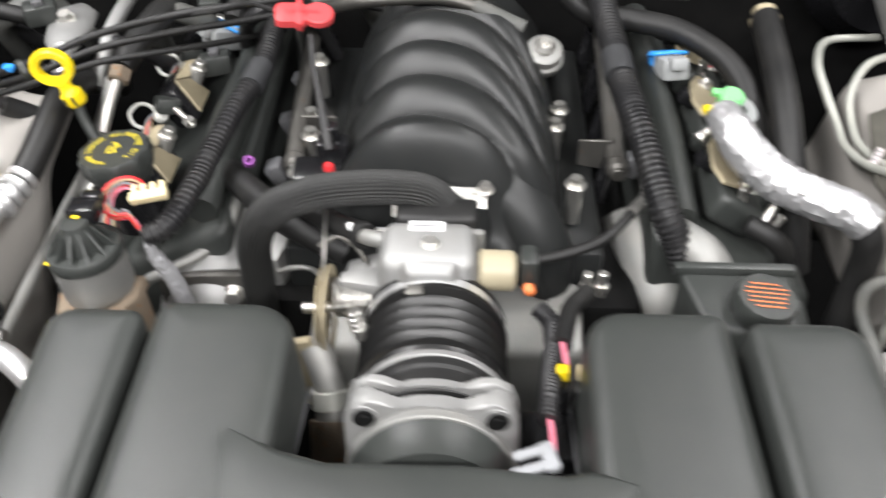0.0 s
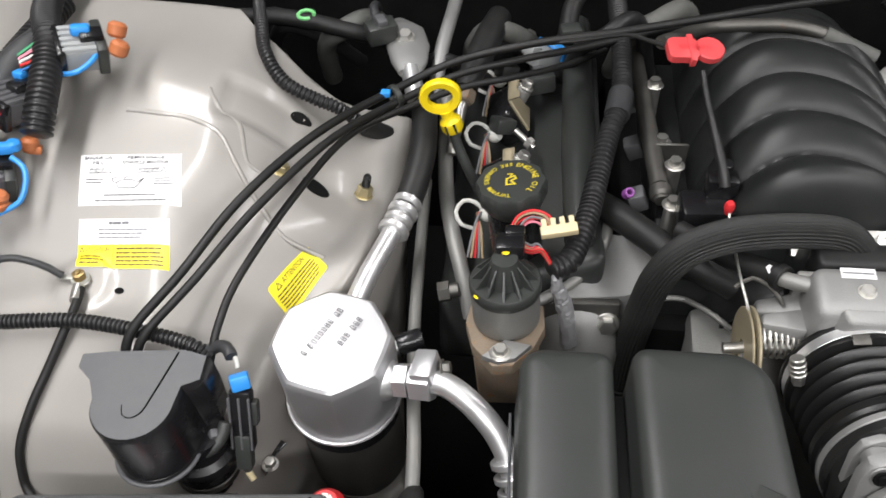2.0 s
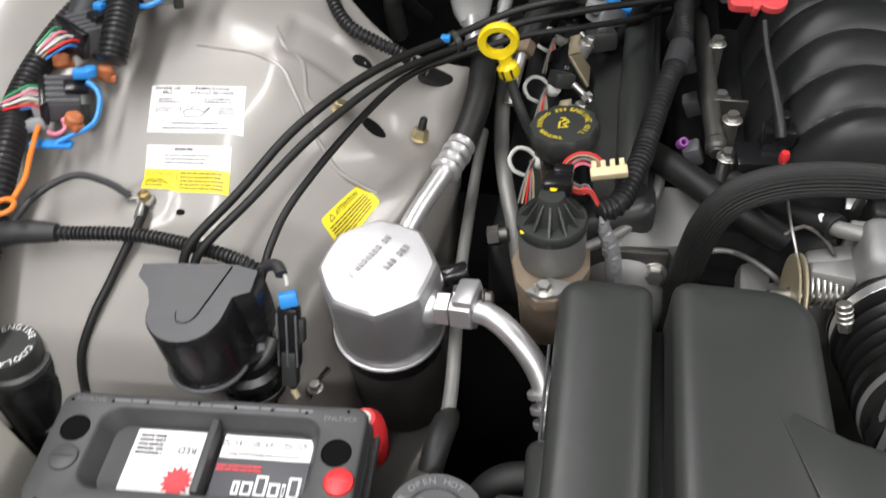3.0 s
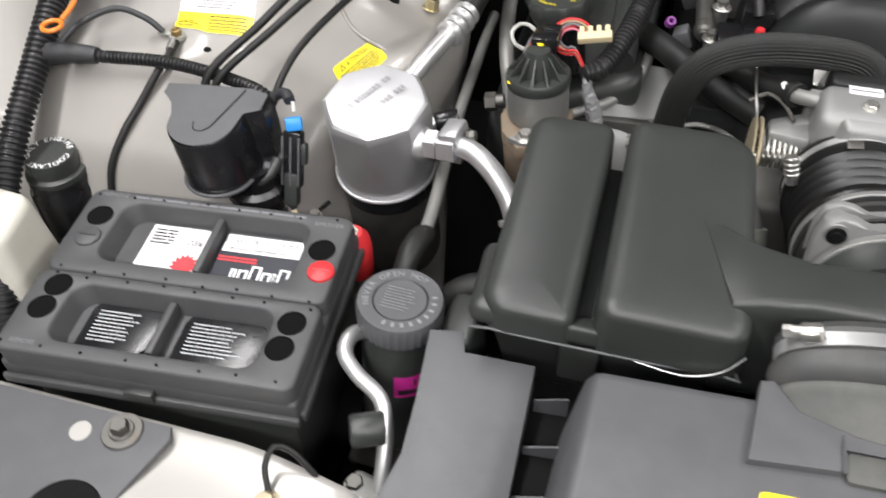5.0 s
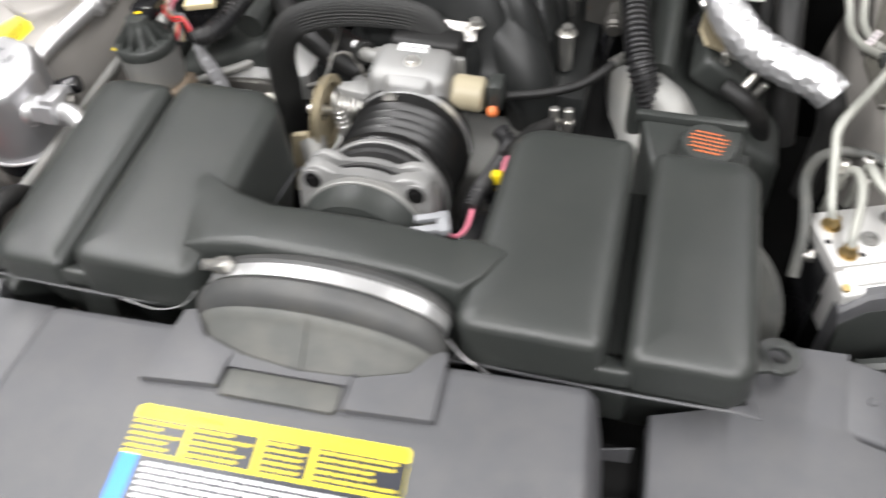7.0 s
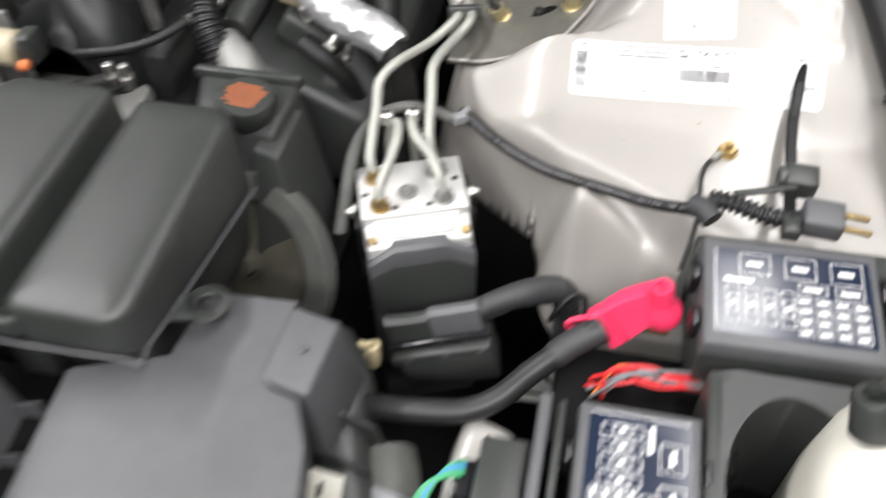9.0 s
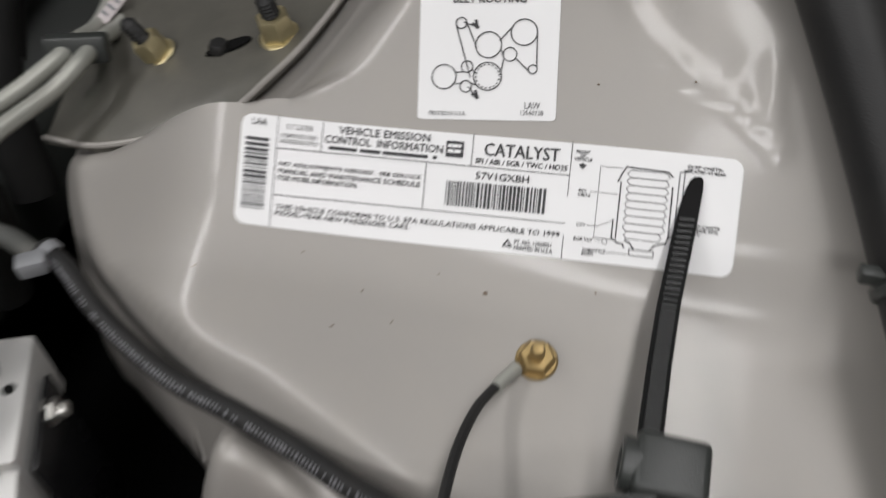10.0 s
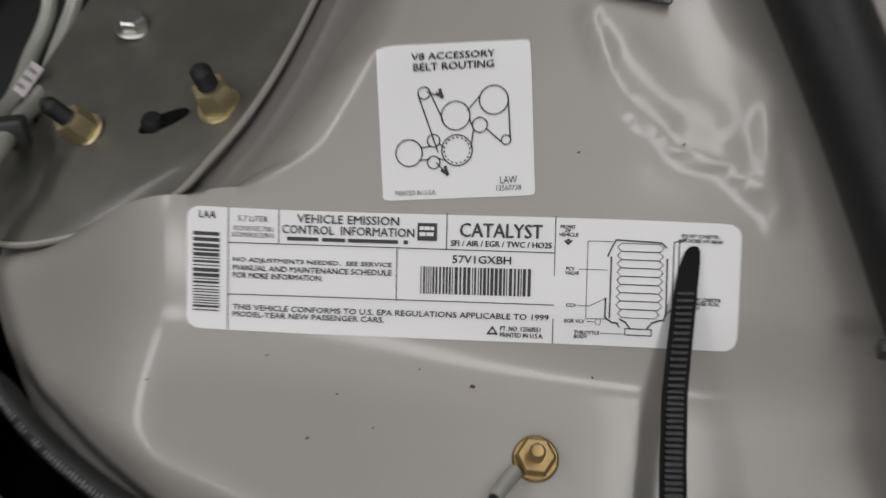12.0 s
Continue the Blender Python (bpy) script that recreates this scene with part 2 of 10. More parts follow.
PAINT = make("pewter_paint", (0.300, 0.285, 0.266), 0.48, 0.22, 0.06, 1500, 7, 0.03, dust=0.14, coat=0.34)
PAINT_WHITE = make("pale_paint", (0.38, 0.368, 0.345), 0.36, 0.2, 0.06, 1500, 8, 0.03, dust=0.12, coat=0.3)
PLASTIC = make("black_moulded_plastic", (0.030, 0.033, 0.031), 0.38, 0, 0.12, 1400, 9, 0.3, dust=0.015, spec=0.5)
PLASTIC_GREY = make("grey_black_plastic", (0.078, 0.079, 0.084), 0.48, 0, 0.2, 1400, 16, 0.3, dust=0.05)
PLASTIC_SHINY = make("glossy_black_plastic", (0.009, 0.009, 0.010), 0.25, 0, 0.3, 900, 30, 0.08)
PLASTIC_MAT = make("manifold_nylon", (0.014, 0.015, 0.015), 0.38, 0, 0.15, 1100, 12, 0.2, dust=0.015, spec=0.34)
BATTERY = make("battery_polypropylene", (0.056, 0.057, 0.059), 0.5, 0, 0.15, 1400, 16, 0.3, dust=0.04)
RUBBER = make("black_rubber", (0.011, 0.011, 0.011), 0.5, 0, 0.3, 1500, 25, 0.25, dust=0.02, spec=0.36)
RUBBER_GLOSS = make("glossy_black_rubber", (0.008, 0.008, 0.008), 0.32, 0, 0.3, 1500, 25, 0.1, dust=0.01, spec=0.4)
RUBBER_GREY = make("weathered_rubber", (0.075, 0.077, 0.072), 0.6, 0, 0.2, 1300, 14, 0.25, dust=0.12)
RUBBER_BEAD = make("dark_grey_rubber", (0.046, 0.047, 0.047), 0.5, 0, 0.2, 1300, 14, 0.25, dust=0.08)
CONDUIT = make("split_conduit", (0.014, 0.014, 0.015), 0.42, 0, 0.3, 900, 40, 0.1, dust=0.03, spec=0.4)
BRAID = make("braided_sleeve", (0.017, 0.0175, 0.017), 0.55, 0, 0.4, 2200, 40, 0.9, dust=0.02)
TAPE = make("cloth_tape", (0.03, 0.031, 0.033), 0.5, 0, 0.4, 1600, 120, 0.6)
ALU = make("bright_aluminium", (0.55, 0.55, 0.56), 0.40, 0.78, 0.12, 700, 45, 0.15)
ALU_PIPE = make("aluminium_pipe", (0.72, 0.72, 0.72), 0.38, 0.85, 0.08, 800, 60, 0.08)
CAST = make("cast_aluminium", (0.31, 0.31, 0.305), 0.58, 0.7, 0.14, 700, 40, 0.5, dust=0.12)
CAST_DARK = make("dull_cast_aluminium", (0.26, 0.26, 0.25), 0.55, 0.6, 0.2, 600, 30, 0.6, dust=0.25)
BLOCK = make("machined_aluminium_block", (0.60, 0.595, 0.58), 0.46, 0.45, 0.05, 900, 40, 0.1)
STEEL = make("zinc_steel", (0.58, 0.57, 0.54), 0.38, 0.95, 0.14, 800, 90, 0.15, spots=0.06)
STEEL_DARK = make("dark_steel", (0.14, 0.135, 0.125), 0.5, 0.85, 0.3, 600, 60, 0.3, spots=0.15)
STEEL_LINE = make("coated_steel_line", (0.37, 0.375, 0.34), 0.42, 0.35, 0.1, 900, 60, 0.1, dust=0.2)
BRASS = make("yellow_zinc", (0.34, 0.245, 0.11), 0.42, 0.85, 0.25, 700, 150, 0.15, spots=0.1)
RUSTY = make("rusty_iron", (0.24, 0.19, 0.14), 0.7, 0.4, 0.35, 500, 60, 0.7, spots=0.35, spot_color=(0.33, 0.15, 0.05))
TAN_METAL = make("tan_chromate_bracket", (0.36, 0.31, 0.21), 0.5, 0.5, 0.25, 600, 60, 0.3, spots=0.1)
TAG_PAPER = make("soiled_tag_paper", (0.42, 0.38, 0.38), 0.6, 0, 0.15, 900, 60, 0.1)
FOIL_DULL = make("dull_aluminised_tape", (0.36, 0.36, 0.37), 0.5, 0.45, 0.14, 600, 150, 0.6)
FOIL = make("aluminised_sleeve", (0.62, 0.62, 0.63), 0.36, 0.75, 0.08, 500, 160, 0.9)
RED = make("red_plastic", (0.62, 0.03, 0.035), 0.4, 0, 0.12, 900, 40, 0.1)
RED_TAB = make("faded_red_plastic", (0.62, 0.065, 0.07), 0.42, 0, 0.12, 900, 40, 0.1)
PINK = make("pinkish_red_boot", (0.74, 0.035, 0.105), 0.42, 0, 0.12, 900, 40, 0.15)
MAGENTA = make("magenta_sticker", (0.62, 0.03, 0.30), 0.4, 0, 0.08, 900, 40, 0.0)
YELLOW = make("yellow_plastic", (0.83, 0.62, 0.01), 0.38, 0, 0.08, 900, 40, 0.1)
YELLOW_STICKER = make("yellow_sticker", (0.86, 0.72, 0.02), 0.42, 0, 0.04, 900, 40, 0.0)
CREAM = make("cream_plastic", (0.66, 0.56, 0.34), 0.5, 0, 0.1, 900, 40, 0.1)
ORANGE = make("orange_plastic", (0.64, 0.17, 0.05), 0.45, 0, 0.12, 900, 40, 0.1)
ORANGE_DULL = make("orange_seal", (0.44, 0.14, 0.05), 0.55, 0, 0.2, 900, 40, 0.2)
BLUE = make("blue_plastic", (0.03, 0.26, 0.70), 0.4, 0, 0.12, 900, 40, 0.1)
BLUE_STICKER = make("blue_sticker", (0.01, 0.22, 0.72), 0.42, 0, 0.04, 900, 40, 0.0)
GREEN = make("green_plastic", (0.18, 0.55, 0.20), 0.45, 0, 0.12, 900, 40, 0.1)
PURPLE = make("purple_plastic", (0.22, 0.06, 0.26), 0.45, 0, 0.12, 900, 40, 0.1)
GREY_CONN = make("grey_connector", (0.28, 0.29, 0.29), 0.5, 0, 0.12, 900, 40, 0.1)
CLIP_GREY = make("pale_grey_clip", (0.22, 0.225, 0.235), 0.45, 0, 0.1, 900, 40, 0.1)
WHITE_STICKER = make("white_sticker", (0.74, 0.74, 0.74), 0.36, 0, 0.02, 900, 20, 0.0)
INK = make("black_ink", (0.02, 0.02, 0.022), 0.5, 0, 0.1, 900, 40, 0.0)
INK_GREY = make("grey_ink", (0.16, 0.16, 0.17), 0.5, 0, 0.1, 900, 40, 0.0)
INK_PALE = make("pale_grey_print", (0.42, 0.43, 0.44), 0.5, 0, 0.08, 900, 40, 0.0)
INK_OLIVE = make("brown_ink", (0.13, 0.10, 0.01), 0.5, 0, 0.1, 900, 40, 0.0)
INK_RED = make("red_ink", (0.62, 0.04, 0.05), 0.45, 0, 0.1, 900, 40, 0.0)
PRINT_WHITE = make("white_print", (0.80, 0.80, 0.80), 0.5, 0, 0.05, 900, 40, 0.0)
PRINT_YELLOW = make("yellow_print", (0.62, 0.50, 0.03), 0.5, 0, 0.08, 900, 60, 0.0)
NAVY_STICKER = make("dark_blue_sticker", (0.012, 0.018, 0.035), 0.14, 0, 0.1, 900, 30, 0.0, spec=0.3)
DARK_STICKER = make("dark_panel_print", (0.02, 0.022, 0.03), 0.35, 0, 0.1, 900, 30, 0.0)
TANK_WHITE = make("yellowed_white_tank", (0.62, 0.60, 0.53), 0.45, 0, 0.06, 700, 12, 0.1, dust=0.15)
# near-black standing in for deep shade in gaps and holes; also black screws
SHADE_BLACK = make("shade_and_black_metal", (0.005, 0.005, 0.005), 0.7, 0.0, 0.5, 300, 20, 0.6, dust=0.006, spec=0.1)
WIRE_RED = make("red_wire", (0.60, 0.025, 0.03), 0.4, 0, 0.1, 900, 60, 0.05)
WIRE_PINK = make("pink_wire", (0.75, 0.22, 0.30), 0.45, 0, 0.1, 900, 60, 0.05)
WIRE_ORANGE = make("orange_wire", (0.80, 0.22, 0.03), 0.4, 0, 0.1, 900, 60, 0.05)
WIRE_BLUE = make("blue_wire", (0.04, 0.18, 0.50), 0.4, 0, 0.1, 900, 60, 0.05)
WIRE_GREEN = make("green_wire", (0.04, 0.28, 0.12), 0.4, 0, 0.1, 900, 60, 0.05)
WIRE_WHITE = make("white_wire", (0.62, 0.62, 0.58), 0.4, 0, 0.1, 900, 60, 0.05)
WIRE_TAN = make("tan_wire", (0.36, 0.27, 0.16), 0.45, 0, 0.1, 900, 60, 0.05)
# flat black that stands in for the shade inside holes, wells and grooves
HOLE = make("hollow_shade_black", (0.004, 0.004, 0.004), 0.9, 0, 0.3, 300, 20, 0.0, spec=0.1)
RUST_BOLT = make("rust_spotted_zinc", (0.24, 0.19, 0.14), 0.55, 0.3, 0.25, 600, 120, 0.3, spots=0.42, spot_color=(0.28, 0.11, 0.03))
NUT_BRASS = make("pale_zinc_nut", (0.52, 0.45, 0.27), 0.4, 0.85, 0.2, 700, 150, 0.15, spots=0.1)
TAN_SENSOR = make("tan_sensor_plastic", (0.33, 0.29, 0.20), 0.45, 0, 0.12, 900, 40, 0.1)
DIRT = make("brown_dirt", (0.10, 0.055, 0.025), 0.8, 0, 0.4, 900, 200, 0.3)
# darker, browner pewter for the strut tower plate
PLATE_PAINT = make("dark_pewter_paint", (0.085, 0.082, 0.07), 0.42, 0.2, 0.15, 900, 30, 0.08, dust=0.12, coat=0.15)
FAN_DUST = make("dusty_olive_plastic", (0.045, 0.042, 0.030), 0.6, 0, 0.3, 700, 30, 0.3, dust=0.1)
TIE_BLACK = make("black_nylon_tie", (0.006, 0.006, 0.006), 0.6, 0, 0.2, 900, 60, 0.05, spec=0.12)
CONCRETE = make("sealed_concrete", (0.20, 0.197, 0.19), 0.6, 0, 0.15, 300, 3, 0.2)
PLASTER = make("painted_plaster", (0.25, 0.25, 0.24), 0.8, 0, 0.05, 400, 3, 0.1)
LAMP_BODY = make("white_lamp_housing", (0.75, 0.75, 0.74), 0.5, 0, 0.05, 400, 6, 0.05)

# ---------------------------------------------------------------- the garage round the car
def slab(name, x0, y0, z0, x1, y1, z1, material):
    bm = box(x1 - x0, y1 - y0, z1 - z0, 0)
    return solo(name, bm, material, "", "", T((x0 + x1) / 2, (y0 + y1) / 2, (z0 + z1) / 2), kind="structure")


slab("floor", -4, -4, -0.1, 4, 4, 0, CONCRETE)
slab("wall_north", -4, 4, 0, 4, 4.15, 2.8, PLASTER)
slab("wall_south", -4, -4.15, 0, 4, -4, 2.8, PLASTER)
slab("wall_east", 4, -4, 0, 4.15, 4, 2.8, PLASTER)
slab("wall_west", -4.15, -4, 0, -4, 4, 2.8, PLASTER)
slab("ceiling", -4, -4, 2.8, 4, 4, 2.9, PLASTER)
for lx, ly, turn in ((-1.0, 0.20, 90), (1.1, 0.35, 90), (0.2, -1.3, 0)):
    lamp_thing = thing("ceiling_lamp", pose(lx, ly, 2.8, 0, 0, turn), "long white fluorescent lamp housing under the ceiling", "ceiling lamp", "garage lamps")
    part("housing", box(2.5, 0.26, 0.14, 0.01), LAMP_BODY, lamp_thing, m=WORLD[lamp_thing.name] @ T(0, 0, -0.07))


# ---------------------------------------------------------------- body panels of the engine bay
def left_panel(x, y):
    """Height of the inner wing beside the battery."""
    z = knots((0.25, 0.345, 0.378, 0.43, 0.455, 0.475, 0.525, 0.57, 0.62, 0.70, 0.85, 1.2), (0.70, 0.775, 0.848, 0.888, 0.903, 0.908, 0.914, 0.940, 0.964, 0.985, 0.998, 0.998), y, 0.010)
    fall = knots((0.3, 0.5, 0.57, 0.65, 0.8), (0.045, 0.048, 0.058, 0.085, 0.085), y)
    k = ease(0.57, 0.63, y)
    z -= (fall + 0.010 * k) * ease(-0.63 + 0.03 * k, -0.49 + 0.04 * k, x)
    lip = knots((0.3, 0.40, 0.5, 0.56, 0.70, 1.1), (-0.545, -0.53, -0.50, -0.452, -0.425, -0.415), y)
    z -= 0.32 * ease(lip, lip + 0.06, x)
    z += 0.05 * ease(-0.80, -0.90, x)
    z -= 0.006 * math.exp(-((x + 0.565) ** 2 + (y - 0.79) ** 2) / 0.0022)
    z += 0.010 * math.exp(-(((x + 0.67) / 0.05) ** 2 + ((y - 0.72) / 0.06) ** 2))
    z -= 0.007 * ease(-0.600, -0.590, x) * ease(0.672, 0.682, y) * ease(-0.520, -0.535, x) * ease(0.735, 0.722, y)
    z -= 0.004 * math.exp(-(((x + 0.47) / 0.05) ** 2 + ((y - 0.665) / 0.012) ** 2))
    z += 0.003 * ease(0.030, 0.022, math.hypot(x + 0.685, y - 0.503))
    z -= 0.005 * math.exp(-(((x + 0.66) / 0.06) ** 2 + ((y - 0.488) / 0.018) ** 2))
    return z


PLATE_RIM = [(0.452, 0.634), (0.490, 0.625), (0.534, 0.631), (0.557, 0.642), (0.570, 0.662), (0.582, 0.685), (0.593, 0.72), (0.605, 0.78), (0.60, 0.83), (0.46, 0.80), (0.440, 0.70)]


def plate_height(x, y):
    """Height of the strut tower plate."""
    return 0.9035 + (x - 0.585) * 0.27 + (y - 0.68) * 0.10


def crease(x, y, line, width):
    """1 on a bent line, falling off to both sides."""
    best = 1.0
    for (x0, y0), (x1, y1) in zip(line, line[1:]):
        dx, dy = x1 - x0, y1 - y0
        t = min(1.0, max(0.0, ((x - x0) * dx + (y - y0) * dy) / (dx * dx + dy * dy)))
        best = min(best, math.hypot(x - x0 - t * dx, y - y0 - t * dy))
    return math.exp(-(best / width) ** 2)


def right_panel(x, y):
    """Height of the inner wing beside the fuse boxes."""
    z = knots((0.30, 0.42, 0.447, 0.475, 0.544, 0.571, 0.586, 0.621, 0.668, 0.71, 0.80, 1.2), (0.60, 0.71, 0.838, 0.852, 0.8635, 0.8690, 0.8785, 0.9105, 0.953, 0.972, 0.985, 0.99), y, 0.006)
    k = ease(0.610, 0.634, y)
    rim_x = float(np.interp(y, [p[1] for p in PLATE_RIM[1:8]], [p[0] for p in PLATE_RIM[1:8]]))
    tucked = z + (min(z, plate_height(x, y) - 0.009) - z) * ease(rim_x + 0.080, rim_x + 0.002, x)
    z = (z - 0.045 * ease(0.572, 0.45, x)) * (1 - k) + tucked * k
    lip = knots((0.40, 0.47, 0.50, 0.516, 0.535, 0.557, 0.575, 0.60, 0.64, 1.1), (0.575, 0.570, 0.572, 0.566, 0.540, 0.502, 0.477, 0.455, 0.438, 0.43), y, 0.010)
    z -= 0.34 * ease(lip + 0.030, lip - 0.052, x)
    z += 0.0075 * ease(0.58, 0.79, x) * ease(0.56, 0.60, y)
    z += 0.075 * ease(0.865, 0.94, x)
    for cx, cy, ax, ay, h in ((0.780, 0.664, 0.050, 0.022, 0.0016), (0.830, 0.705, 0.024, 0.036, 0.0022)):
        u, v = (x - cx) * 0.83 + (y - cy) * -0.56, (x - cx) * 0.56 + (y - cy) * 0.83
        z += h * math.exp(-((u / ax) ** 2 + (v / ay) ** 2))
    if y < 0.57:
        z -= 0.021 * crease(x, y, [(0.50, 0.562), (0.537, 0.535), (0.565, 0.5214), (0.594, 0.5125), (0.627, 0.4976), (0.655, 0.484), (0.70, 0.462)], 0.010) * ease(0.72, 0.66, x)
    fall = float(np.interp(x, (0.545, 0.556, 0.567, 0.588, 0.618, 0.659, 0.69, 0.74), (0.440, 0.462, 0.475, 0.486, 0.490, 0.486, 0.473, 0.452))) - y
    if fall > -0.03:
        z -= 2.1 * 0.0045 * math.log1p(math.exp(min(40.0, fall / 0.0045)))
    if x > 0.70 and y > 0.59:
        z += 0.0021 * crease(x, y, [(0.728, 0.685), (0.737, 0.664), (0.746, 0.655), (0.757, 0.651), (0.764, 0.645), (0.783, 0.642), (0.797, 0.634)], 0.0030)
        z += 0.0019 * crease(x, y, [(0.797, 0.652), (0.799, 0.640), (0.805, 0.628)], 0.0035)
        z -= 0.0012 * crease(x, y, [(0.743, 0.676), (0.760, 0.659), (0.778, 0.653)], 0.0040)
    return z


def panel(name, fn, x0, x1, y0, y1, step, material, keep, back=None, cuts=()):
    """A body panel of height fn, trimmed by keep and, at the back, by the edge back(x)."""
    def spot(u, v):
        v = min(v, back(u)) if back else v
        return (u, v, fn(u, v))
    bm = sheet(spot, np.arange(x0, x1, step), np.arange(y0, y1, step))
    bmesh.ops.delete(bm, geom=[f for f in bm.faces if f.calc_area() < 1e-8], context="FACES")
    bmesh.ops.delete(bm, geom=[f for f in bm.faces if not keep(f.calc_center_median())], context="FACES")
    for xa, xb, at, normal in cuts:
        faces = [f for f in bm.faces if xa <= f.calc_center_median().x < xb]
        geom = list({v for f in faces for v in f.verts}) + list({e for f in faces for e in f.edges}) + faces
        bmesh.ops.bisect_plane(bm, geom=geom, plane_co=at, plane_no=normal, clear_inner=True)
    ob = solo(name, bm, material, "", "", kind="structure", sharp=60)
    mod = ob.modifiers.new("gauge", "SOLIDIFY")
    mod.thickness, mod.offset = 0.0015, -1
    return ob


wing_l = panel("inner_wing_panel", left_panel, -0.98, -0.36, 0.33, 1.12, 0.0055, PAINT, lambda p: p.z > 0.3 and p.x < -0.412, lambda x: float(np.interp(x, (-0.98, -0.681, -0.611, -0.588, -0.556, -0.532, -0.50, -0.463, -0.43), (0.87, 0.846, 0.838, 0.812, 0.798, 0.786, 0.781, 0.792, 0.786))))
wing_r = panel("inner_wing_panel", right_panel, 0.375, 0.98, 0.36, 0.87, 0.0034, PAINT, lambda p: p.z > 0.60, cuts=((0.0, 0.5535, (0, 0, 0.740), (0, 0, 1)), (0.5535, 2.0, (0.5535, 0, 0.740), (1.05, 0, 1))))
tagged(wing_l, "pewter-painted inner wing panel with stampings and stickers", "body panel")
tagged(wing_r, "pewter-painted inner wing panel with stickers and wrinkled sheet", "body panel")

# overlapped seams of the stampings
for pts, r in (
    ([(-0.683, 0.670), (-0.653, 0.668), (-0.624, 0.667), (-0.599, 0.659), (-0.585, 0.651), (-0.575, 0.638), (-0.565, 0.625), (-0.557, 0.616), (-0.541, 0.603), (-0.520, 0.590), (-0.480, 0.578)], 0.0030),
    ([(-0.608, 0.704), (-0.598, 0.688), (-0.591, 0.682), (-0.573, 0.671), (-0.566, 0.654), (-0.559, 0.635), (-0.545, 0.631)], 0.0026),
):
    line = [(x, y, left_panel(x, y) - 0.0014) for x, y in pts]
    solo("panel_seam", tube(line, r, 8, 0.004), PAINT, "pewter-painted spot-welded seam of the inner wing panel", "panel seam", kind="structure")

# floor of the bay, cowl and front cross member, coloured near black for shade
slab("bay_floor", -0.98, -0.25, 0.38, 0.98, 1.2, 0.40, SHADE_BLACK)
slab("firewall", -0.98, 1.12, 0.40, 0.98, 1.16, 1.04, SHADE_BLACK)
slab("bay_side", -1.0, -0.25, 0.40, -0.98, 1.16, 1.0, SHADE_BLACK)
slab("bay_side", 0.98, -0.25, 0.40, 1.0, 1.16, 1.0, SHADE_BLACK)
slab("bay_front", -0.98, -0.27, 0.40, 0.98, -0.25, 0.80, SHADE_BLACK)


# ---------------------------------------------------------------- strut tower plate and its studs
def nut_stud(x, y, z, tilt, capped, big=1.0, material=NUT_BRASS):
    m = T(x, y, z) @ pose(0, 0, 0, tilt[0], tilt[1], 0)
    top = thing("strut_stud", m, "yellow-zinc hex nut on a threaded stud of the strut tower", "stud nut", "strut tower studs")
    part("nut", add(ring(0.003, 0.0095 * big, 0.0018, 24), lathe([(0.003, 0.0018), (0.0078 * big, 0.0018), (0.0078 * big, 0.0105 * big), (0.0068 * big, 0.0122 * big), (0.003, 0.0122 * big)], 6)), material, top, m=m)
    rod = lathe([(0, 0.010)] + [(0.0042 * big if k % 2 else 0.0035 * big, 0.010 + k * 0.0011) for k in range(14)] + [(0.0026, 0.027), (0, 0.0275)], 14)
    part("threaded_stud", rod, RUBBER if capped else STEEL_DARK, top, m=m)
    return top


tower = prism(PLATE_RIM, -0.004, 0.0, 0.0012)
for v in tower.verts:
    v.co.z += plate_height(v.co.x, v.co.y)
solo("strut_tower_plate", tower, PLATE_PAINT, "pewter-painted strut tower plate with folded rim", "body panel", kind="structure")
rim = [(x, y, plate_height(x, y) + 0.001) for x, y in PLATE_RIM[:8]]
solo("panel_seam", tube(rim, 0.0016, 8, 0.004), PAINT, "pewter-painted folded rim of the strut tower plate", "panel seam", kind="structure")
nut_stud(0.5655, 0.6945, 0.8990, (8, -8), True, 1.18)
nut_stud(0.4955, 0.6915, 0.8795, (12, -24), True, 1.1)
for x, y, z, r in ((0.499, 0.762, round(plate_height(0.499, 0.762), 4), 0.0075),):
    solo("hex_bolt", hexbolt(r, 0.008), STEEL, "zinc-plated bolt on the strut tower plate", "bolt", T(x, y, z), "tower bolts")
nut_stud(-0.4565, 0.671, left_panel(-0.4565, 0.671) + 0.001, (-6, 14), True, 1.05, NUT_BRASS)
solo("hex_bolt", hexbolt(0.0075, 0.009), NUT_BRASS, "zinc-plated nut under the control cables", "bolt", T(-0.531, 0.647, left_panel(-0.531, 0.647)) @ pose(0, 0, 0, -8, 20, 0), "tower bolts")
oval = lathe([(0, 0.0006), (0.8, 0.0006), (0.97, 0.0010), (1, 0)], 28)
bend(oval, lambda u, v, w: (0.538 + u * 0.012, 0.6895 + v * 0.0045 + u * 0.004, plate_height(0.538 + u * 0.012, 0.6895 + v * 0.0045 + u * 0.004) + 0.0006 + w))
solo("drain_hole", oval, HOLE, "dark oval hole stamped in the strut tower plate", "hole", kind="structure")
solo("stud_end", lathe([(0, 0), (0.0055, 0), (0.0055, 0.003), (0.0042, 0.005), (0, 0.005)], 16), RUBBER, "black capped stud end in the tower's oval hole", "stud", T(0.533, 0.6885, plate_height(0.533, 0.6885)), "tower bolts")

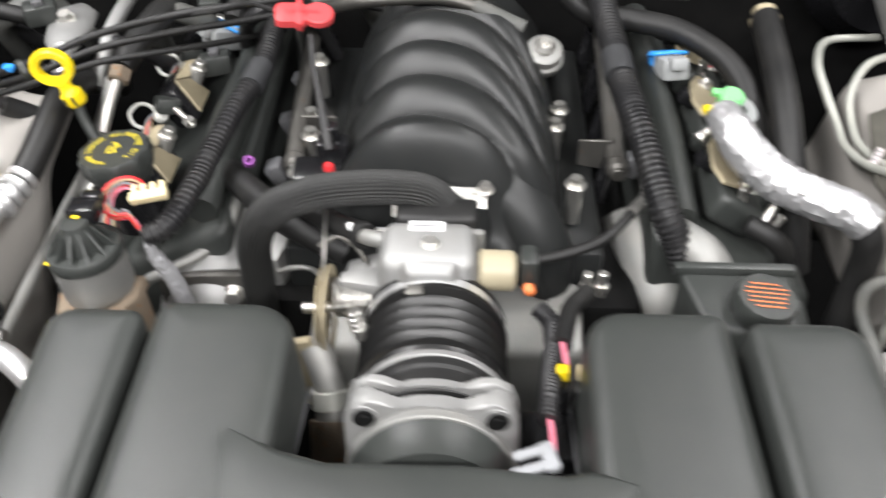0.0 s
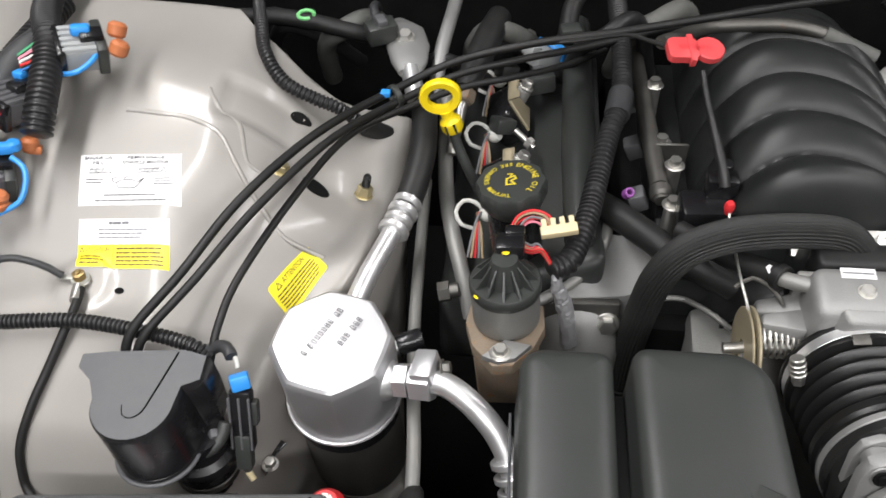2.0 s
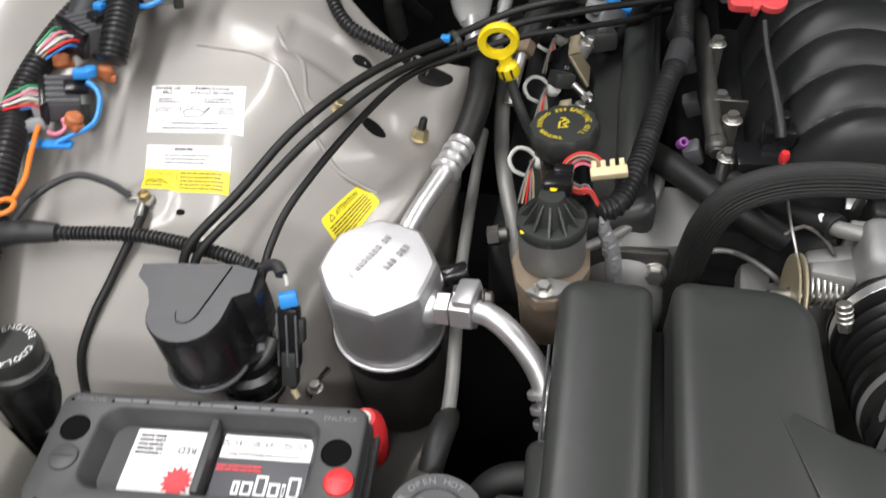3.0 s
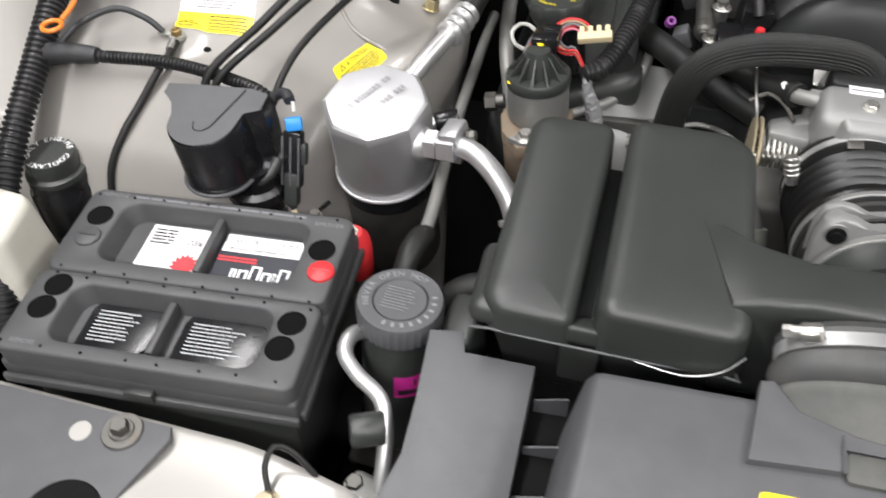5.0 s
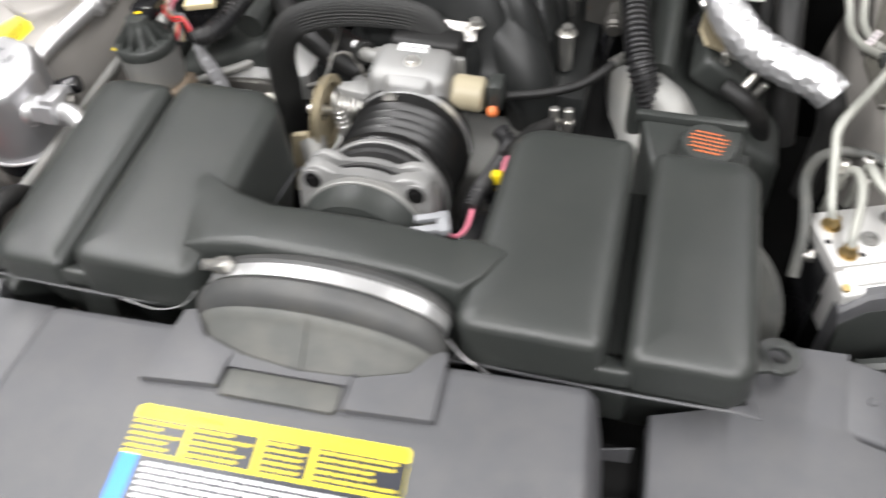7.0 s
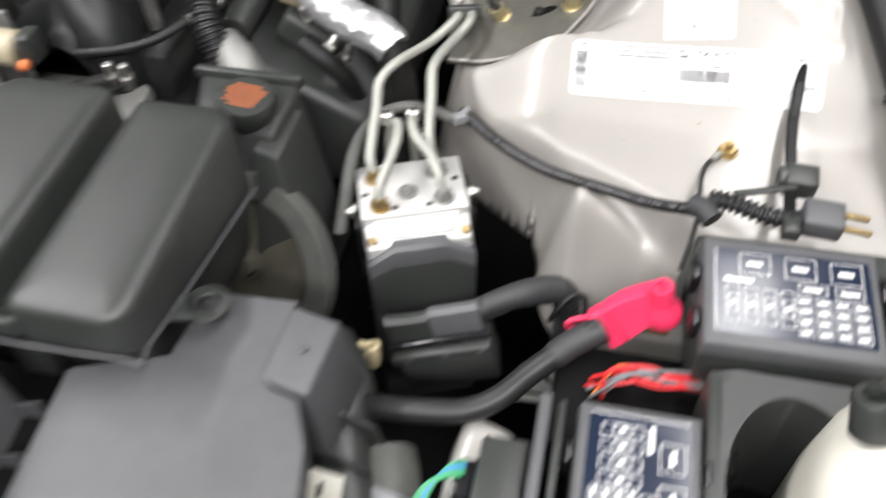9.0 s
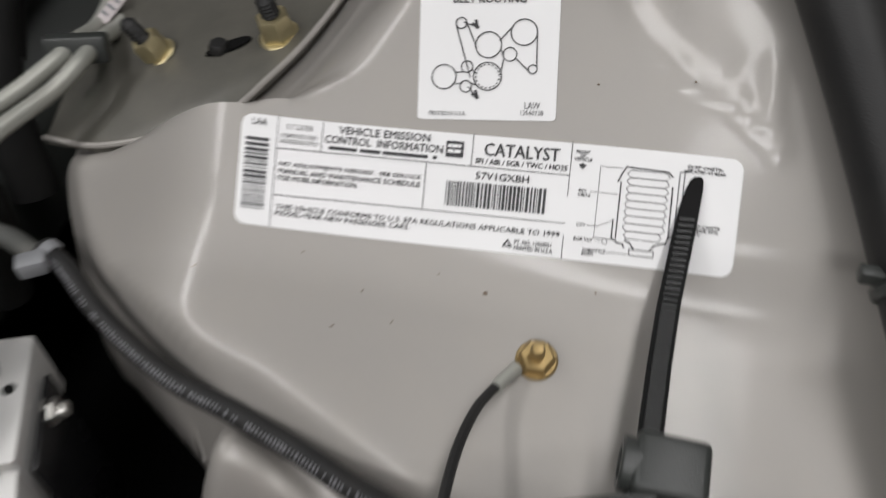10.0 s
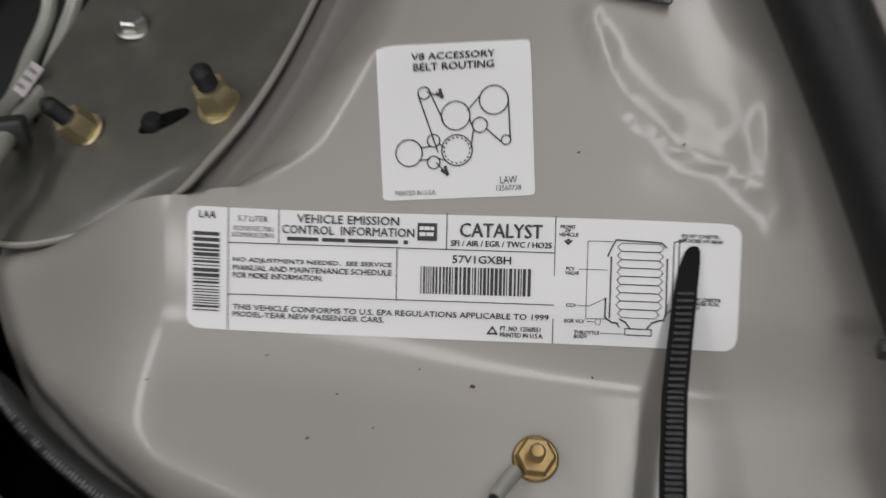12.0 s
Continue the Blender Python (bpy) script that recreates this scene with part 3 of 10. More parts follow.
# stamped holes: discs a hair proud of the sheet, near black for their shade
for x, y, rx, ry in ((-0.501, 0.655, 0.0125, 0.009), (-0.526, 0.722, 0.0105, 0.0075), (-0.650, 0.499, 0.0045, 0.0028)):
    bm = lathe([(0, 0.0006), (0.8, 0.0006), (0.97, 0.0010), (1, 0)], 28)
    bend(bm, lambda u, v, w: (x + u * rx, y + v * ry, left_panel(x + u * rx, y + v * ry) + w))
    solo("drain_hole", bm, SHADE_BLACK, "dark oval hole stamped in the inner wing", "hole", kind="structure")


# specks of dirt on the paint
speck = done(lathe([(0, 0.0004), (0.7, 0.0004), (1, 0)], 9), "dirt_speck", DIRT)
for x, y, r in ((0.6935, 0.5725, 0.0012), (0.728, 0.642, 0.0006), (0.610, 0.578, 0.0005), (0.631, 0.548, 0.0007), (0.656, 0.554, 0.0005), (0.562, 0.566, 0.0007), (0.740, 0.578, 0.0006), (0.767, 0.644, 0.0006), (0.672, 0.577, 0.0004), (0.640, 0.566, 0.0005)):
    ob = new("dirt_speck", speck)
    ob.matrix_basis = T(x, y, right_panel(x, y) + 0.0002) @ Matrix.Diagonal((r, r * 0.7, 1, 1))
    tagged(ob, "tiny brown dirt speck on the painted wing panel", "dirt speck", "dirt specks")
# ---------------------------------------------------------------- intake silencer
def intake_silencer():
    top = thing("intake_silencer", (0.0, 0.25, 0.86), "black moulded plastic intake silencer with four grooved lobes", "intake silencer")
    z0 = 0.845
    base = lambda y: 0.905 - 0.16 * (y - 0.22)

    def corner_outline(corners, radii, inset, n=8):
        """A four-sided outline with rounded corners, drawn in by inset."""
        out = []
        for i in range(4):
            p, a, b = (Vector(corners[k % 4]) for k in (i, i - 1, i + 1))
            u, v = (a - p).normalized(), (b - p).normalized()
            half = u.angle(v) / 2
            r = max(radii[i] - inset, 0.0015)
            mid = p + (u + v).normalized() * ((inset + r) / math.sin(half))
            t0, t1 = mid - p - u * (mid - p).dot(u), mid - p - v * (mid - p).dot(v)
            a0, a1 = math.atan2(-t0.y, -t0.x), math.atan2(-t1.y, -t1.x)
            turn = (a1 - a0 + math.pi) % (2 * math.pi) - math.pi
            out += [(mid.x + r * math.cos(a0 + turn * k / n), mid.y + r * math.sin(a0 + turn * k / n)) for k in range(n + 1)]
        return out

    lobes = (
        # x at the front and back edges, heights at front and back, the front wall, corner radii
        (-0.283, -0.2125, -0.2870, -0.2140, 0.933, 0.944, 0.221, (0.022, 0.010, 0.012, 0.020)),
        (-0.1975, -0.091, -0.2010, -0.096, 0.952, 0.953, 0.221, (0.014, 0.016, 0.034, 0.014)),
        (0.112, 0.2220, 0.118, 0.2210, 0.952, 0.953, 0.223, (0.016, 0.012, 0.012, 0.030)),
        (0.2365, 0.327, 0.2370, 0.324, 0.942, 0.945, 0.226, (0.012, 0.020, 0.024, 0.012)),
    )
    soft = 0.017
    for xa, xb, xc, xd, zf, zb, yf, radii in lobes:
        corners = [(xa, yf), (xb, yf), (xd, 0.441), (xc, 0.441)]
        lid = lambda y: zf + (zb - zf) * (y - yf) / (0.441 - yf)
        rows = [[(x, y, base(y)) for x, y in corner_outline(corners, radii, 0.004)], [(x, y, base(y)) for x, y in corner_outline(corners, radii, -0.002)]]
        for q in (0, 15, 30, 45, 60, 75, 90):
            a = radians(q)
            rows.append([(x, y, lid(y) - soft * 0.62 * (1 - math.sin(a))) for x, y in corner_outline(corners, radii, soft * (1 - math.cos(a)))])
        for inset, rise in ((0.022, 0.0005), (0.030, 0.0009)):
            rows.append([(x, y, lid(y) + rise) for x, y in corner_outline(corners, radii, inset)])
        part("lobe", loft(rows), PLASTIC, top, sharp=60)
    # floor of the grooves between each pair
    for xa, xb, zf, zb in ((-0.222, -0.190, 0.898, 0.900), (0.214, 0.244, 0.900, 0.900)):
        low = [(xa, 0.230, z0), (xb, 0.230, z0), (xb - 0.003, 0.430, z0), (xa - 0.003, 0.430, z0)]
        high = [(xa, 0.234, zf), (xb, 0.234, zf), (xb - 0.003, 0.428, zb), (xa - 0.003, 0.428, zb)]
        part("groove_web", hexa(low, high, 0.004, 2), PLASTIC, top)
        part("groove_saddle", hexa([(xa, 0.221, 0.904), (xb, 0.221, 0.904), (xb, 0.252, 0.899), (xa, 0.252, 0.899)], [(xa, 0.2235, zf + 0.026), (xb, 0.2235, zf + 0.026), (xb, 0.244, zf + 0.014), (xa, 0.244, zf + 0.014)], 0.006, 4), PLASTIC, top)
    # the flat bridge between the lobes, its ends folding down into pointed facets
    sections = []
    for x, yf, yb, zt, zr, r in ((-0.1330, 0.329, 0.332, 0.9535, 0.9525, 0.001), (-0.121, 0.290, 0.3270, 0.9545, 0.9535, 0.003), (-0.107, 0.2460, 0.3200, 0.9550, 0.9535, 0.004), (-0.088, 0.2470, 0.3110, 0.9605, 0.9550, 0.007), (-0.055, 0.248, 0.3025, 0.966, 0.957, 0.009), (-0.020, 0.248, 0.300, 0.967, 0.962, 0.009), (0.030, 0.248, 0.300, 0.967, 0.963, 0.009), (0.075, 0.2475, 0.2990, 0.965, 0.959, 0.009), (0.095, 0.247, 0.301, 0.961, 0.952, 0.008), (0.112, 0.247, 0.3010, 0.9565, 0.9540, 0.005), (0.126, 0.264, 0.2970, 0.9548, 0.9542, 0.003), (0.138, 0.289, 0.292, 0.9545, 0.9540, 0.001)):
        s = [(x, yb + 0.004, 0.86), (x, yb + 0.002, zr - r)]
        s += [(x, yb - r + r * math.cos(a), zr - r + r * math.sin(a)) for a in (radians(q) for q in (20, 45, 70, 90))]
        s += [(x, yf + r + r * math.cos(a), zt - r + r * math.sin(a)) for a in (radians(q) for q in (90, 110, 135, 160))]
        s += [(x, yf - 0.001, zt - r - 0.004), (x, yf - 0.004, 0.86)]
        sections.append(s)
    part("bridge", loft(sections), PLASTIC, top, sharp=30)
    # bottom shell with its lip
    for xa, xb in ((-0.288, -0.094), (0.114, 0.330)):
        part("lower_shell", hexa([(xa + 0.02, 0.262, 0.79), (xb - 0.02, 0.262, 0.79), (xb - 0.02, 0.425, 0.79), (xa + 0.02, 0.425, 0.79)], [(xa + 0.008, 0.236, 0.902), (xb - 0.006, 0.236, 0.902), (xb - 0.006, 0.432, 0.872), (xa + 0.004, 0.432, 0.872)], 0.004, 2), PLASTIC, top)
        part("seam_lip", tube([(xa - 0.004, 0.42, 0.8735), (xa + 0.002, 0.236, 0.9030), (xa + 0.014, 0.2205, 0.9050), (xb - 0.012, 0.2215, 0.9050), (xb - 0.001, 0.236, 0.9030), (xb + 0.002, 0.42, 0.8735)], 0.0013, 8), PLASTIC_GREY, top)
    part("lobe_step", hexa([(-0.293, 0.220, 0.904), (-0.245, 0.220, 0.904), (-0.252, 0.316, 0.889), (-0.300, 0.314, 0.889)], [(-0.291, 0.224, 0.925), (-0.245, 0.224, 0.928), (-0.252, 0.308, 0.915), (-0.297, 0.304, 0.911)], 0.013, 5), PLASTIC, top)
    # mounting ear with its hole
    ear = add(ring(0.0075, 0.0165, 0.005, 28), box(0.034, 0.022, 0.005, 0.001), T(-0.024, -0.002, 0.0025))
    part("mounting_ear", ear, PLASTIC, top, m=T(0.349, 0.285, 0.889) @ pose(0, 0, 0, 0, 4, 20))
    return top


intake_silencer()


# ---------------------------------------------------------------- oval rubber boot and its clamp
def ellipse(cx, y, cz, hw, hh, n=56, tilt=0.0):
    return [(cx + hw * math.cos(2 * math.pi * k / n), y + tilt * math.sin(2 * math.pi * k / n), cz + hh * math.sin(2 * math.pi * k / n)) for k in range(n)]


def intake_boot():
    top = thing("intake_boot", (0.017, 0.2, 0.93), "weathered dark grey oval rubber intake boot under a steel band", "intake boot")
    rows = [(0.252, 0.936, 0.080, 0.026, 0), (0.240, 0.939, 0.087, 0.032, 0), (0.2365, 0.941, 0.0925, 0.0375, 0), (0.2310, 0.941, 0.0940, 0.0392, 0), (0.2275, 0.941, 0.0915, 0.0365, 0), (0.2165, 0.941, 0.0915, 0.0365, 0), (0.2150, 0.941, 0.0925, 0.0380, 0), (0.2120, 0.9405, 0.0958, 0.0402, 0),
            (0.2065, 0.939, 0.0972, 0.0408, 0), (0.2010, 0.9365, 0.0958, 0.0385, 0), (0.1975, 0.9345, 0.0925, 0.0350, 0), (0.1960, 0.9330, 0.0905, 0.0325, 0)]
    part("rolled_bead", loft([ellipse(0.017, y, z, a, b) for y, z, a, b, t in rows], caps=True), RUBBER_BEAD, top, "dark rolled rubber bead")
    rows = [(0.199, 0.934, 0.0900, 0.0320, 0), (0.1955, 0.9325, 0.0925, 0.0340, 0), (0.1925, 0.9305, 0.0930, 0.0345, 0), (0.1900, 0.9290, 0.0910, 0.0325, 0), (0.185, 0.925, 0.090, 0.0315, 0), (0.168, 0.912, 0.086, 0.0300, 0), (0.150, 0.898, 0.081, 0.027, 0), (0.13, 0.885, 0.075, 0.022, 0)]
    part("boot", loft([ellipse(0.017 + 0.0, y, z, a, b) for y, z, a, b, t in rows], caps=True), RUBBER_GREY, top)
    part("mould_line", tube([(0.0172, 0.196, 0.9662), (0.0172, 0.1925, 0.9655), (0.0172, 0.184, 0.9565), (0.0172, 0.168, 0.9425), (0.017, 0.16, 0.935)], 0.0008, 6), RUBBER_GREY, top)
    band = part("clamp_band", loft([ellipse(0.017, 0.2275, 0.941, 0.0925, 0.0372), ellipse(0.017, 0.2275, 0.941, 0.0935, 0.0382), ellipse(0.017, 0.2165, 0.941, 0.0935, 0.0382), ellipse(0.017, 0.2165, 0.941, 0.0925, 0.0372)], caps=False), ALU_PIPE, top, "bright slotted steel clamp band")
    m = frame_to((-0.071, 0.224, 0.9655), (-0.050, 0.222, 0.9745))
    part("worm_screw", add(cyl(0.0042, 0.020, 16), lathe([(0, -0.005), (0.0048, -0.005), (0.0048, 0.001), (0, 0.001)], 6)), STEEL, band, m=m)
    part("screw_housing", box(0.012, 0.009, 0.014, 0.002), STEEL, band, m=m @ T(0, -0.001, 0.012))


intake_boot()


# ---------------------------------------------------------------- filter housing cover with its warning sticker
def cover_height(x, y):
    return 0.9435 - (0.20 - y) * 0.055 - 0.085 * max(0.0, y - 0.131)


def tiled_round(w, h, r):
    """A flat rectangle with two rounded corners on its first edge."""
    bm = bmesh.new()
    pts = [(0, h), (w, h)] + [(w - r + r * math.cos(a), r - r * math.sin(a)) for a in (radians(15 * k) for k in range(7))] + [(r - r * math.sin(a), r - r * math.cos(a)) for a in (radians(15 * k) for k in range(7))]
    bm.faces.new([bm.verts.new((x, y, 0)) for x, y in pts])
    return bm


def filter_cover():
    top = thing("filter_housing", (0.01, 0.1, 0.80), "charcoal plastic air filter housing cover", "filter housing")
    sections = []
    for y, drop in ((-0.16, 0.0), (0.0, 0.0), (0.124, 0.0), (0.131, 0.0), (0.138, 0.0), (0.190, 0.0), (0.1955, 0.001), (0.1995, 0.004), (0.2015, 0.010), (0.204, 0.14)):
        f = (y + 0.16) / 0.365
        xl, xr = -0.200 + 0.008 * f, 0.256 - 0.038 * f
        zt = cover_height(0, y) - drop
        zl = min(0.80, zt)
        s = [(xl - 0.022, y, zl), (xl - 0.003, y, zt - 0.012 if zt > 0.85 else zt)]
        s += [(xl + 0.009 - 0.009 * math.cos(radians(q)), y, zt - 0.009 * (1 - math.sin(radians(q)))) for q in (20, 45, 70, 90)]
        s += [(xr - 0.009 + 0.009 * math.cos(radians(q)), y, zt - 0.009 * (1 - math.sin(radians(q)))) for q in (90, 70, 45, 20)]
        s += [(xr + 0.003, y, zt - 0.012 if zt > 0.85 else zt), (xr + 0.020, y, zl)]
        sections.append([(x, y2 - 0.018 * max(0.0, y2) / 0.2 * (0.215 - x) / 0.41, z) for x, y2, z in s])
    part("cover", loft(sections), PLASTIC_GREY, top, sharp=30)
    # saddle under the boot
    outline = [(-0.090, 0.134), (-0.035, 0.140), (-0.034, 0.157), (0.054, 0.160), (0.057, 0.141), (0.119, 0.146), (0.116, 0.200), (0.108, 0.203), (0.106, 0.196), (0.095, 0.178), (0.06, 0.166), (0.017, 0.162), (-0.026, 0.166), (-0.061, 0.176), (-0.072, 0.194), (-0.076, 0.198), (-0.084, 0.196)]
    bm = prism(outline, -0.004, 0.006, 0.001)
    bend(bm, lambda u, v, w: (u, v, cover_height(u, v) + w))
    part("saddle", bm, PLASTIC_GREY, top)
    bm = prism(rrect(0.084, 0.021, 0.003, cx=0.010, cy=0.147), -0.003, 0.0035, 0.001)
    bend(bm, lambda u, v, w: (u, v + 0.03 * (u - 0.01), cover_height(u, v) + w))
    part("latch_tab", bm, RUBBER_GREY, top)
    for xa in (-0.034, 0.0555):
        part("tab_rib", tube([(xa, 0.139, cover_height(0, 0.139) + 0.006), (xa, 0.158, cover_height(0, 0.158) + 0.007), (xa + 0.001, 0.170, cover_height(0, 0.17) + 0.004)], 0.0013, 6), PLASTIC_GREY, top)
    # warning sticker
    o, ex, ey = Vector((-0.0815, 0.118)), Vector((0.999, 0.042)), Vector((0.075, -0.997))

    def lay(lift):
        def fn(u, v, w):
            p = o + ex * u + ey * v
            return (p.x, p.y, cover_height(p.x, p.y) + lift)
        return fn

    W, H, band = 0.192, 0.118, 0.036
    st = part("warning_sticker", bend(rect(bmesh.new(), 0.013, band, W, H), lay(0.0005)), DARK_STICKER, top, "dark warning sticker with yellow and blue bands")
    part("yellow_band", bend(tiled_round(W, band, 0.005), lay(0.0006)), YELLOW_STICKER, st, "bright yellow band")
    part("yellow_band", bend(rect(bmesh.new(), 0.013, H - 0.004, W, H), lay(0.0006)), YELLOW_STICKER, st, "bright yellow band")
    part("blue_band", bend(rect(bmesh.new(), 0, band, 0.013, H), lay(0.0006)), BLUE_STICKER, st, "blue edge strip")
    for k, (xa, xb) in enumerate(((0.0002, 0.0395), (0.0430, 0.0900), (0.0945, 0.1275), (0.1310, 0.1915))):
        part("text_box", bend(rect(bmesh.new(), xa, 0.0105, xb, 0.0335), lay(0.0009)), DARK_STICKER, st)
        part("print", bend(bars(xa + 0.0008, 0.0110, xb - 0.0010, 0.0330, 5, 0.50, 0.42, 11 + k, 5), lay(0.0013)), PRINT_YELLOW, st)
    for xa, xw in ((0.030, 0.050), (0.127, 0.148)):
        ink = fitted("ATTENTION", 0.026, 0.0042, bold=0.03)
        part("print", bend(add(bmesh.new(), ink, T(xw, 0.0052, 0) @ Matrix.Diagonal((1, -1, 1, 1))), lay(0.0010)), PRINT_YELLOW, st)
        part("print", bend(stroke(bmesh.new(), [(xa, 0.0078), (xa + 0.006, 0.0078), (xa + 0.003, 0.0025), (xa, 0.0078)], 0.0010), lay(0.0010)), PRINT_YELLOW, st)
    pale = bars(0.018, band + 0.003, W - 0.006, H - 0.010, 16, 0.55, 0.22, 31, 16)
    part("print", bend(pale, lay(0.0010)), PRINT_WHITE, st)
    return top


filter_cover()


# ---------------------------------------------------------------- side shrouds and the ribbed gaps
def shroud(side):
    if side < 0:
        name = "charcoal plastic radiator shroud panel with two recessed bolts"
        outline = [(-0.324, 0.228), (-0.297, 0.232), (-0.292, 0.215), (-0.236, 0.216), (-0.232, 0.10), (-0.232, -0.02), (-0.240, -0.16), (-0.38, -0.16), (-0.368, -0.02), (-0.345, 0.035), (-0.326, 0.080), (-0.316, 0.125), (-0.318, 0.17)]
        zf = lambda x, y: 0.876 - (0.22 - y) * 0.16
    else:
        name = "charcoal plastic radiator shroud panel beside the cooling fan"
        outline = [(0.262, 0.226), (0.330, 0.250), (0.336, 0.308), (0.406, 0.311), (0.4015, 0.247), (0.411, 0.238), (0.431, 0.233), (0.447, 0.200), (0.463, 0.115), (0.470, -0.16), (0.295, -0.16), (0.272, 0.0)]
        zf = lambda x, y: 0.876 - (0.30 - y) * 0.05
    top = thing("radiator_shroud", (outline[0][0], outline[0][1], 0.8), name, "shroud panel", "radiator shroud panels")
    wells = ((-0.303, 0.063), (-0.252, 0.056)) if side < 0 else ()
    bm = bmesh.new()
    edges = []
    for loop in [outline] + [[(x + 0.0205 * math.cos(radians(15 * k)), y + 0.0185 * math.sin(radians(15 * k))) for k in range(24)] for x, y in wells]:
        depth = 0.03 if loop is outline else 0.020
        ridge = [bm.verts.new((x, y, zf(x, y))) for x, y in loop]
        foot = [bm.verts.new((x, y, zf(x, y) - depth)) for x, y in loop]
        for k in range(len(loop)):
            f = bm.faces.new((ridge[k - 1], ridge[k], foot[k], foot[k - 1]))
            edges.append(bm.edges.get((ridge[k - 1], ridge[k])))
        bm.faces.new(foot)
    rims = edges[:]
    bmesh.ops.triangle_fill(bm, edges=edges, use_beauty=True)
    bmesh.ops.bevel(bm, geom=rims, offset=0.0025, segments=2, profile=0.5, affect="EDGES", clamp_overlap=True)
    part("panel", bm, PLASTIC_GREY, top, sharp=40)
    if side < 0:
        for (x, y), worn in zip(wells, (RUST_BOLT, RUSTY)):
            z = zf(x, y) - 0.0195
            # black disc: the shade at the bottom of the well, put in as colour
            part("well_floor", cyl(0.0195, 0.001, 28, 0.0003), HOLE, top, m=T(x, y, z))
            part("bolt", add(add(ring(0.004, 0.0135, 0.002, 28), hexbolt(0.0075, 0.009, 1.3)), cyl(0.0040, 0.013, 14)), worn, top, "rust-spotted flanged bolt", m=T(x, y - 0.002, z + 0.004))
    else:
        bm = hexa([(0.396, 0.238, 0.79), (0.446, 0.230, 0.79), (0.452, 0.306, 0.79), (0.408, 0.309, 0.79)], [(0.3975, 0.244, 0.8725), (0.436, 0.240, 0.866), (0.441, 0.304, 0.869), (0.4010, 0.308, 0.8755)], 0.004, 3)
        part("side_wing", bm, PLASTIC_GREY, top)
        part("push_pin", cyl(0.0035, 0.004, 14), PLASTIC_GREY, top, m=T(0.422, 0.274, 0.869))
        part("curved_duct", tube([(0.408, 0.345, 0.77), (0.424, 0.320, 0.774), (0.438, 0.290, 0.772), (0.446, 0.250, 0.765), (0.464, 0.195, 0.752), (0.452, 0.15, 0.735)], [0.022, 0.025, 0.026, 0.026, 0.025, 0.024], 22), PLASTIC, top)
        part("lower_duct", tube([(0.476, 0.262, 0.752), (0.486, 0.232, 0.748), (0.480, 0.19, 0.735), (0.465, 0.15, 0.72)], 0.026, 20), RUBBER_GREY, top, "dusty grey lower duct")
        for y, z in ((0.262, 0.800), (0.232, 0.790)):
            part("duct_fin", hexa([(0.440, y, z - 0.03), (0.480, y - 0.004, z - 0.03), (0.480, y - 0.001, z - 0.03), (0.440, y + 0.003, z - 0.03)], [(0.440, y, z + 0.012), (0.474, y - 0.004, z), (0.474, y - 0.001, z), (0.440, y + 0.003, z + 0.012)], 0.0008, 1), PLASTIC, top)
        part("duct_clamp", ring(0.0262, 0.0285, 0.010, 36), CLIP_GREY, top, "pale hose clamp", m=frame_to((0.4865, 0.232, 0.748), (0.482, 0.205, 0.740)))
        part("clamp_screw", add(cyl(0.004, 0.018, 14), box(0.010, 0.008, 0.006, 0.001), T(0, 0, 0.004)), CLIP_GREY, top, m=T(0.505, 0.215, 0.765) @ pose(0, 0, 0, 70, 0, -40))
        part("clamp_plate", box(0.026, 0.004, 0.030, 0.001), TANK_WHITE, top, "pale slotted clip plate", m=T(0.452, 0.200, 0.806) @ pose(0, 0, 0, -38, 0, -6))
        part("clamp_slot", box(0.004, 0.001, 0.011, 0), HOLE, top, m=T(0.452, 0.200, 0.806) @ pose(0, 0, 0, -38, 0, -6) @ T(-0.003, -0.0026, 0.002))
    # ribbed slot beside the filter cover
    xs = (-0.232, -0.212) if side < 0 else (0.226, 0.256)
    top_z = lambda y: max(zf(xs[0], y) - 0.012, 0.846)
    for k in range(9):
        y = 0.195 - k * 0.038
        xa = xs[0] - (0.2 - y) * (0.0 if side < 0 else -0.16)
        rib = hexa([(xa, y, 0.84), (xa + 0.026, y + 0.002, 0.84), (xa + 0.026, y + 0.0037, 0.84), (xa, y + 0.0017, 0.84)], [(xa, y, top_z(y)), (xa + 0.026, y + 0.002, top_z(y) + 0.008), (xa + 0.026, y + 0.0037, top_z(y) + 0.008), (xa, y + 0.0017, top_z(y))], 0)
        part("rib", rib, PLASTIC_GREY, top)
    xa, xb = (xs[0], xs[0]) if side < 0 else (xs[0], xs[0] + 0.36 * 0.16)
    # near-black strip: the shade between the ribs is in its colour
    part("slot_floor", hexa([(xa - 0.004, 0.21, 0.82), (xa + 0.032, 0.21, 0.82), (xb + 0.032, -0.15, 0.82), (xb - 0.004, -0.15, 0.82)], [(xa - 0.004, 0.21, 0.845), (xa + 0.032, 0.21, 0.845), (xb + 0.032, -0.15, 0.845), (xb - 0.004, -0.15, 0.845)], 0), SHADE_BLACK, top)
    return top


shroud(-1)
shroud(1)
# two thin bright tubes drawn along the lower lip
for pts in ([(-0.165, 0.219, 0.904), (-0.13, 0.214, 0.906), (-0.105, 0.217, 0.915), (-0.092, 0.222, 0.930)], [(0.108, 0.222, 0.930), (0.122, 0.217, 0.916), (0.145, 0.212, 0.905), (0.175, 0.206, 0.890)]):
    solo("seal_wire", tube(pts, 0.0007, 6), ALU_PIPE, "thin bright line along the silencer's lower lip", "wire", group="seal wires")


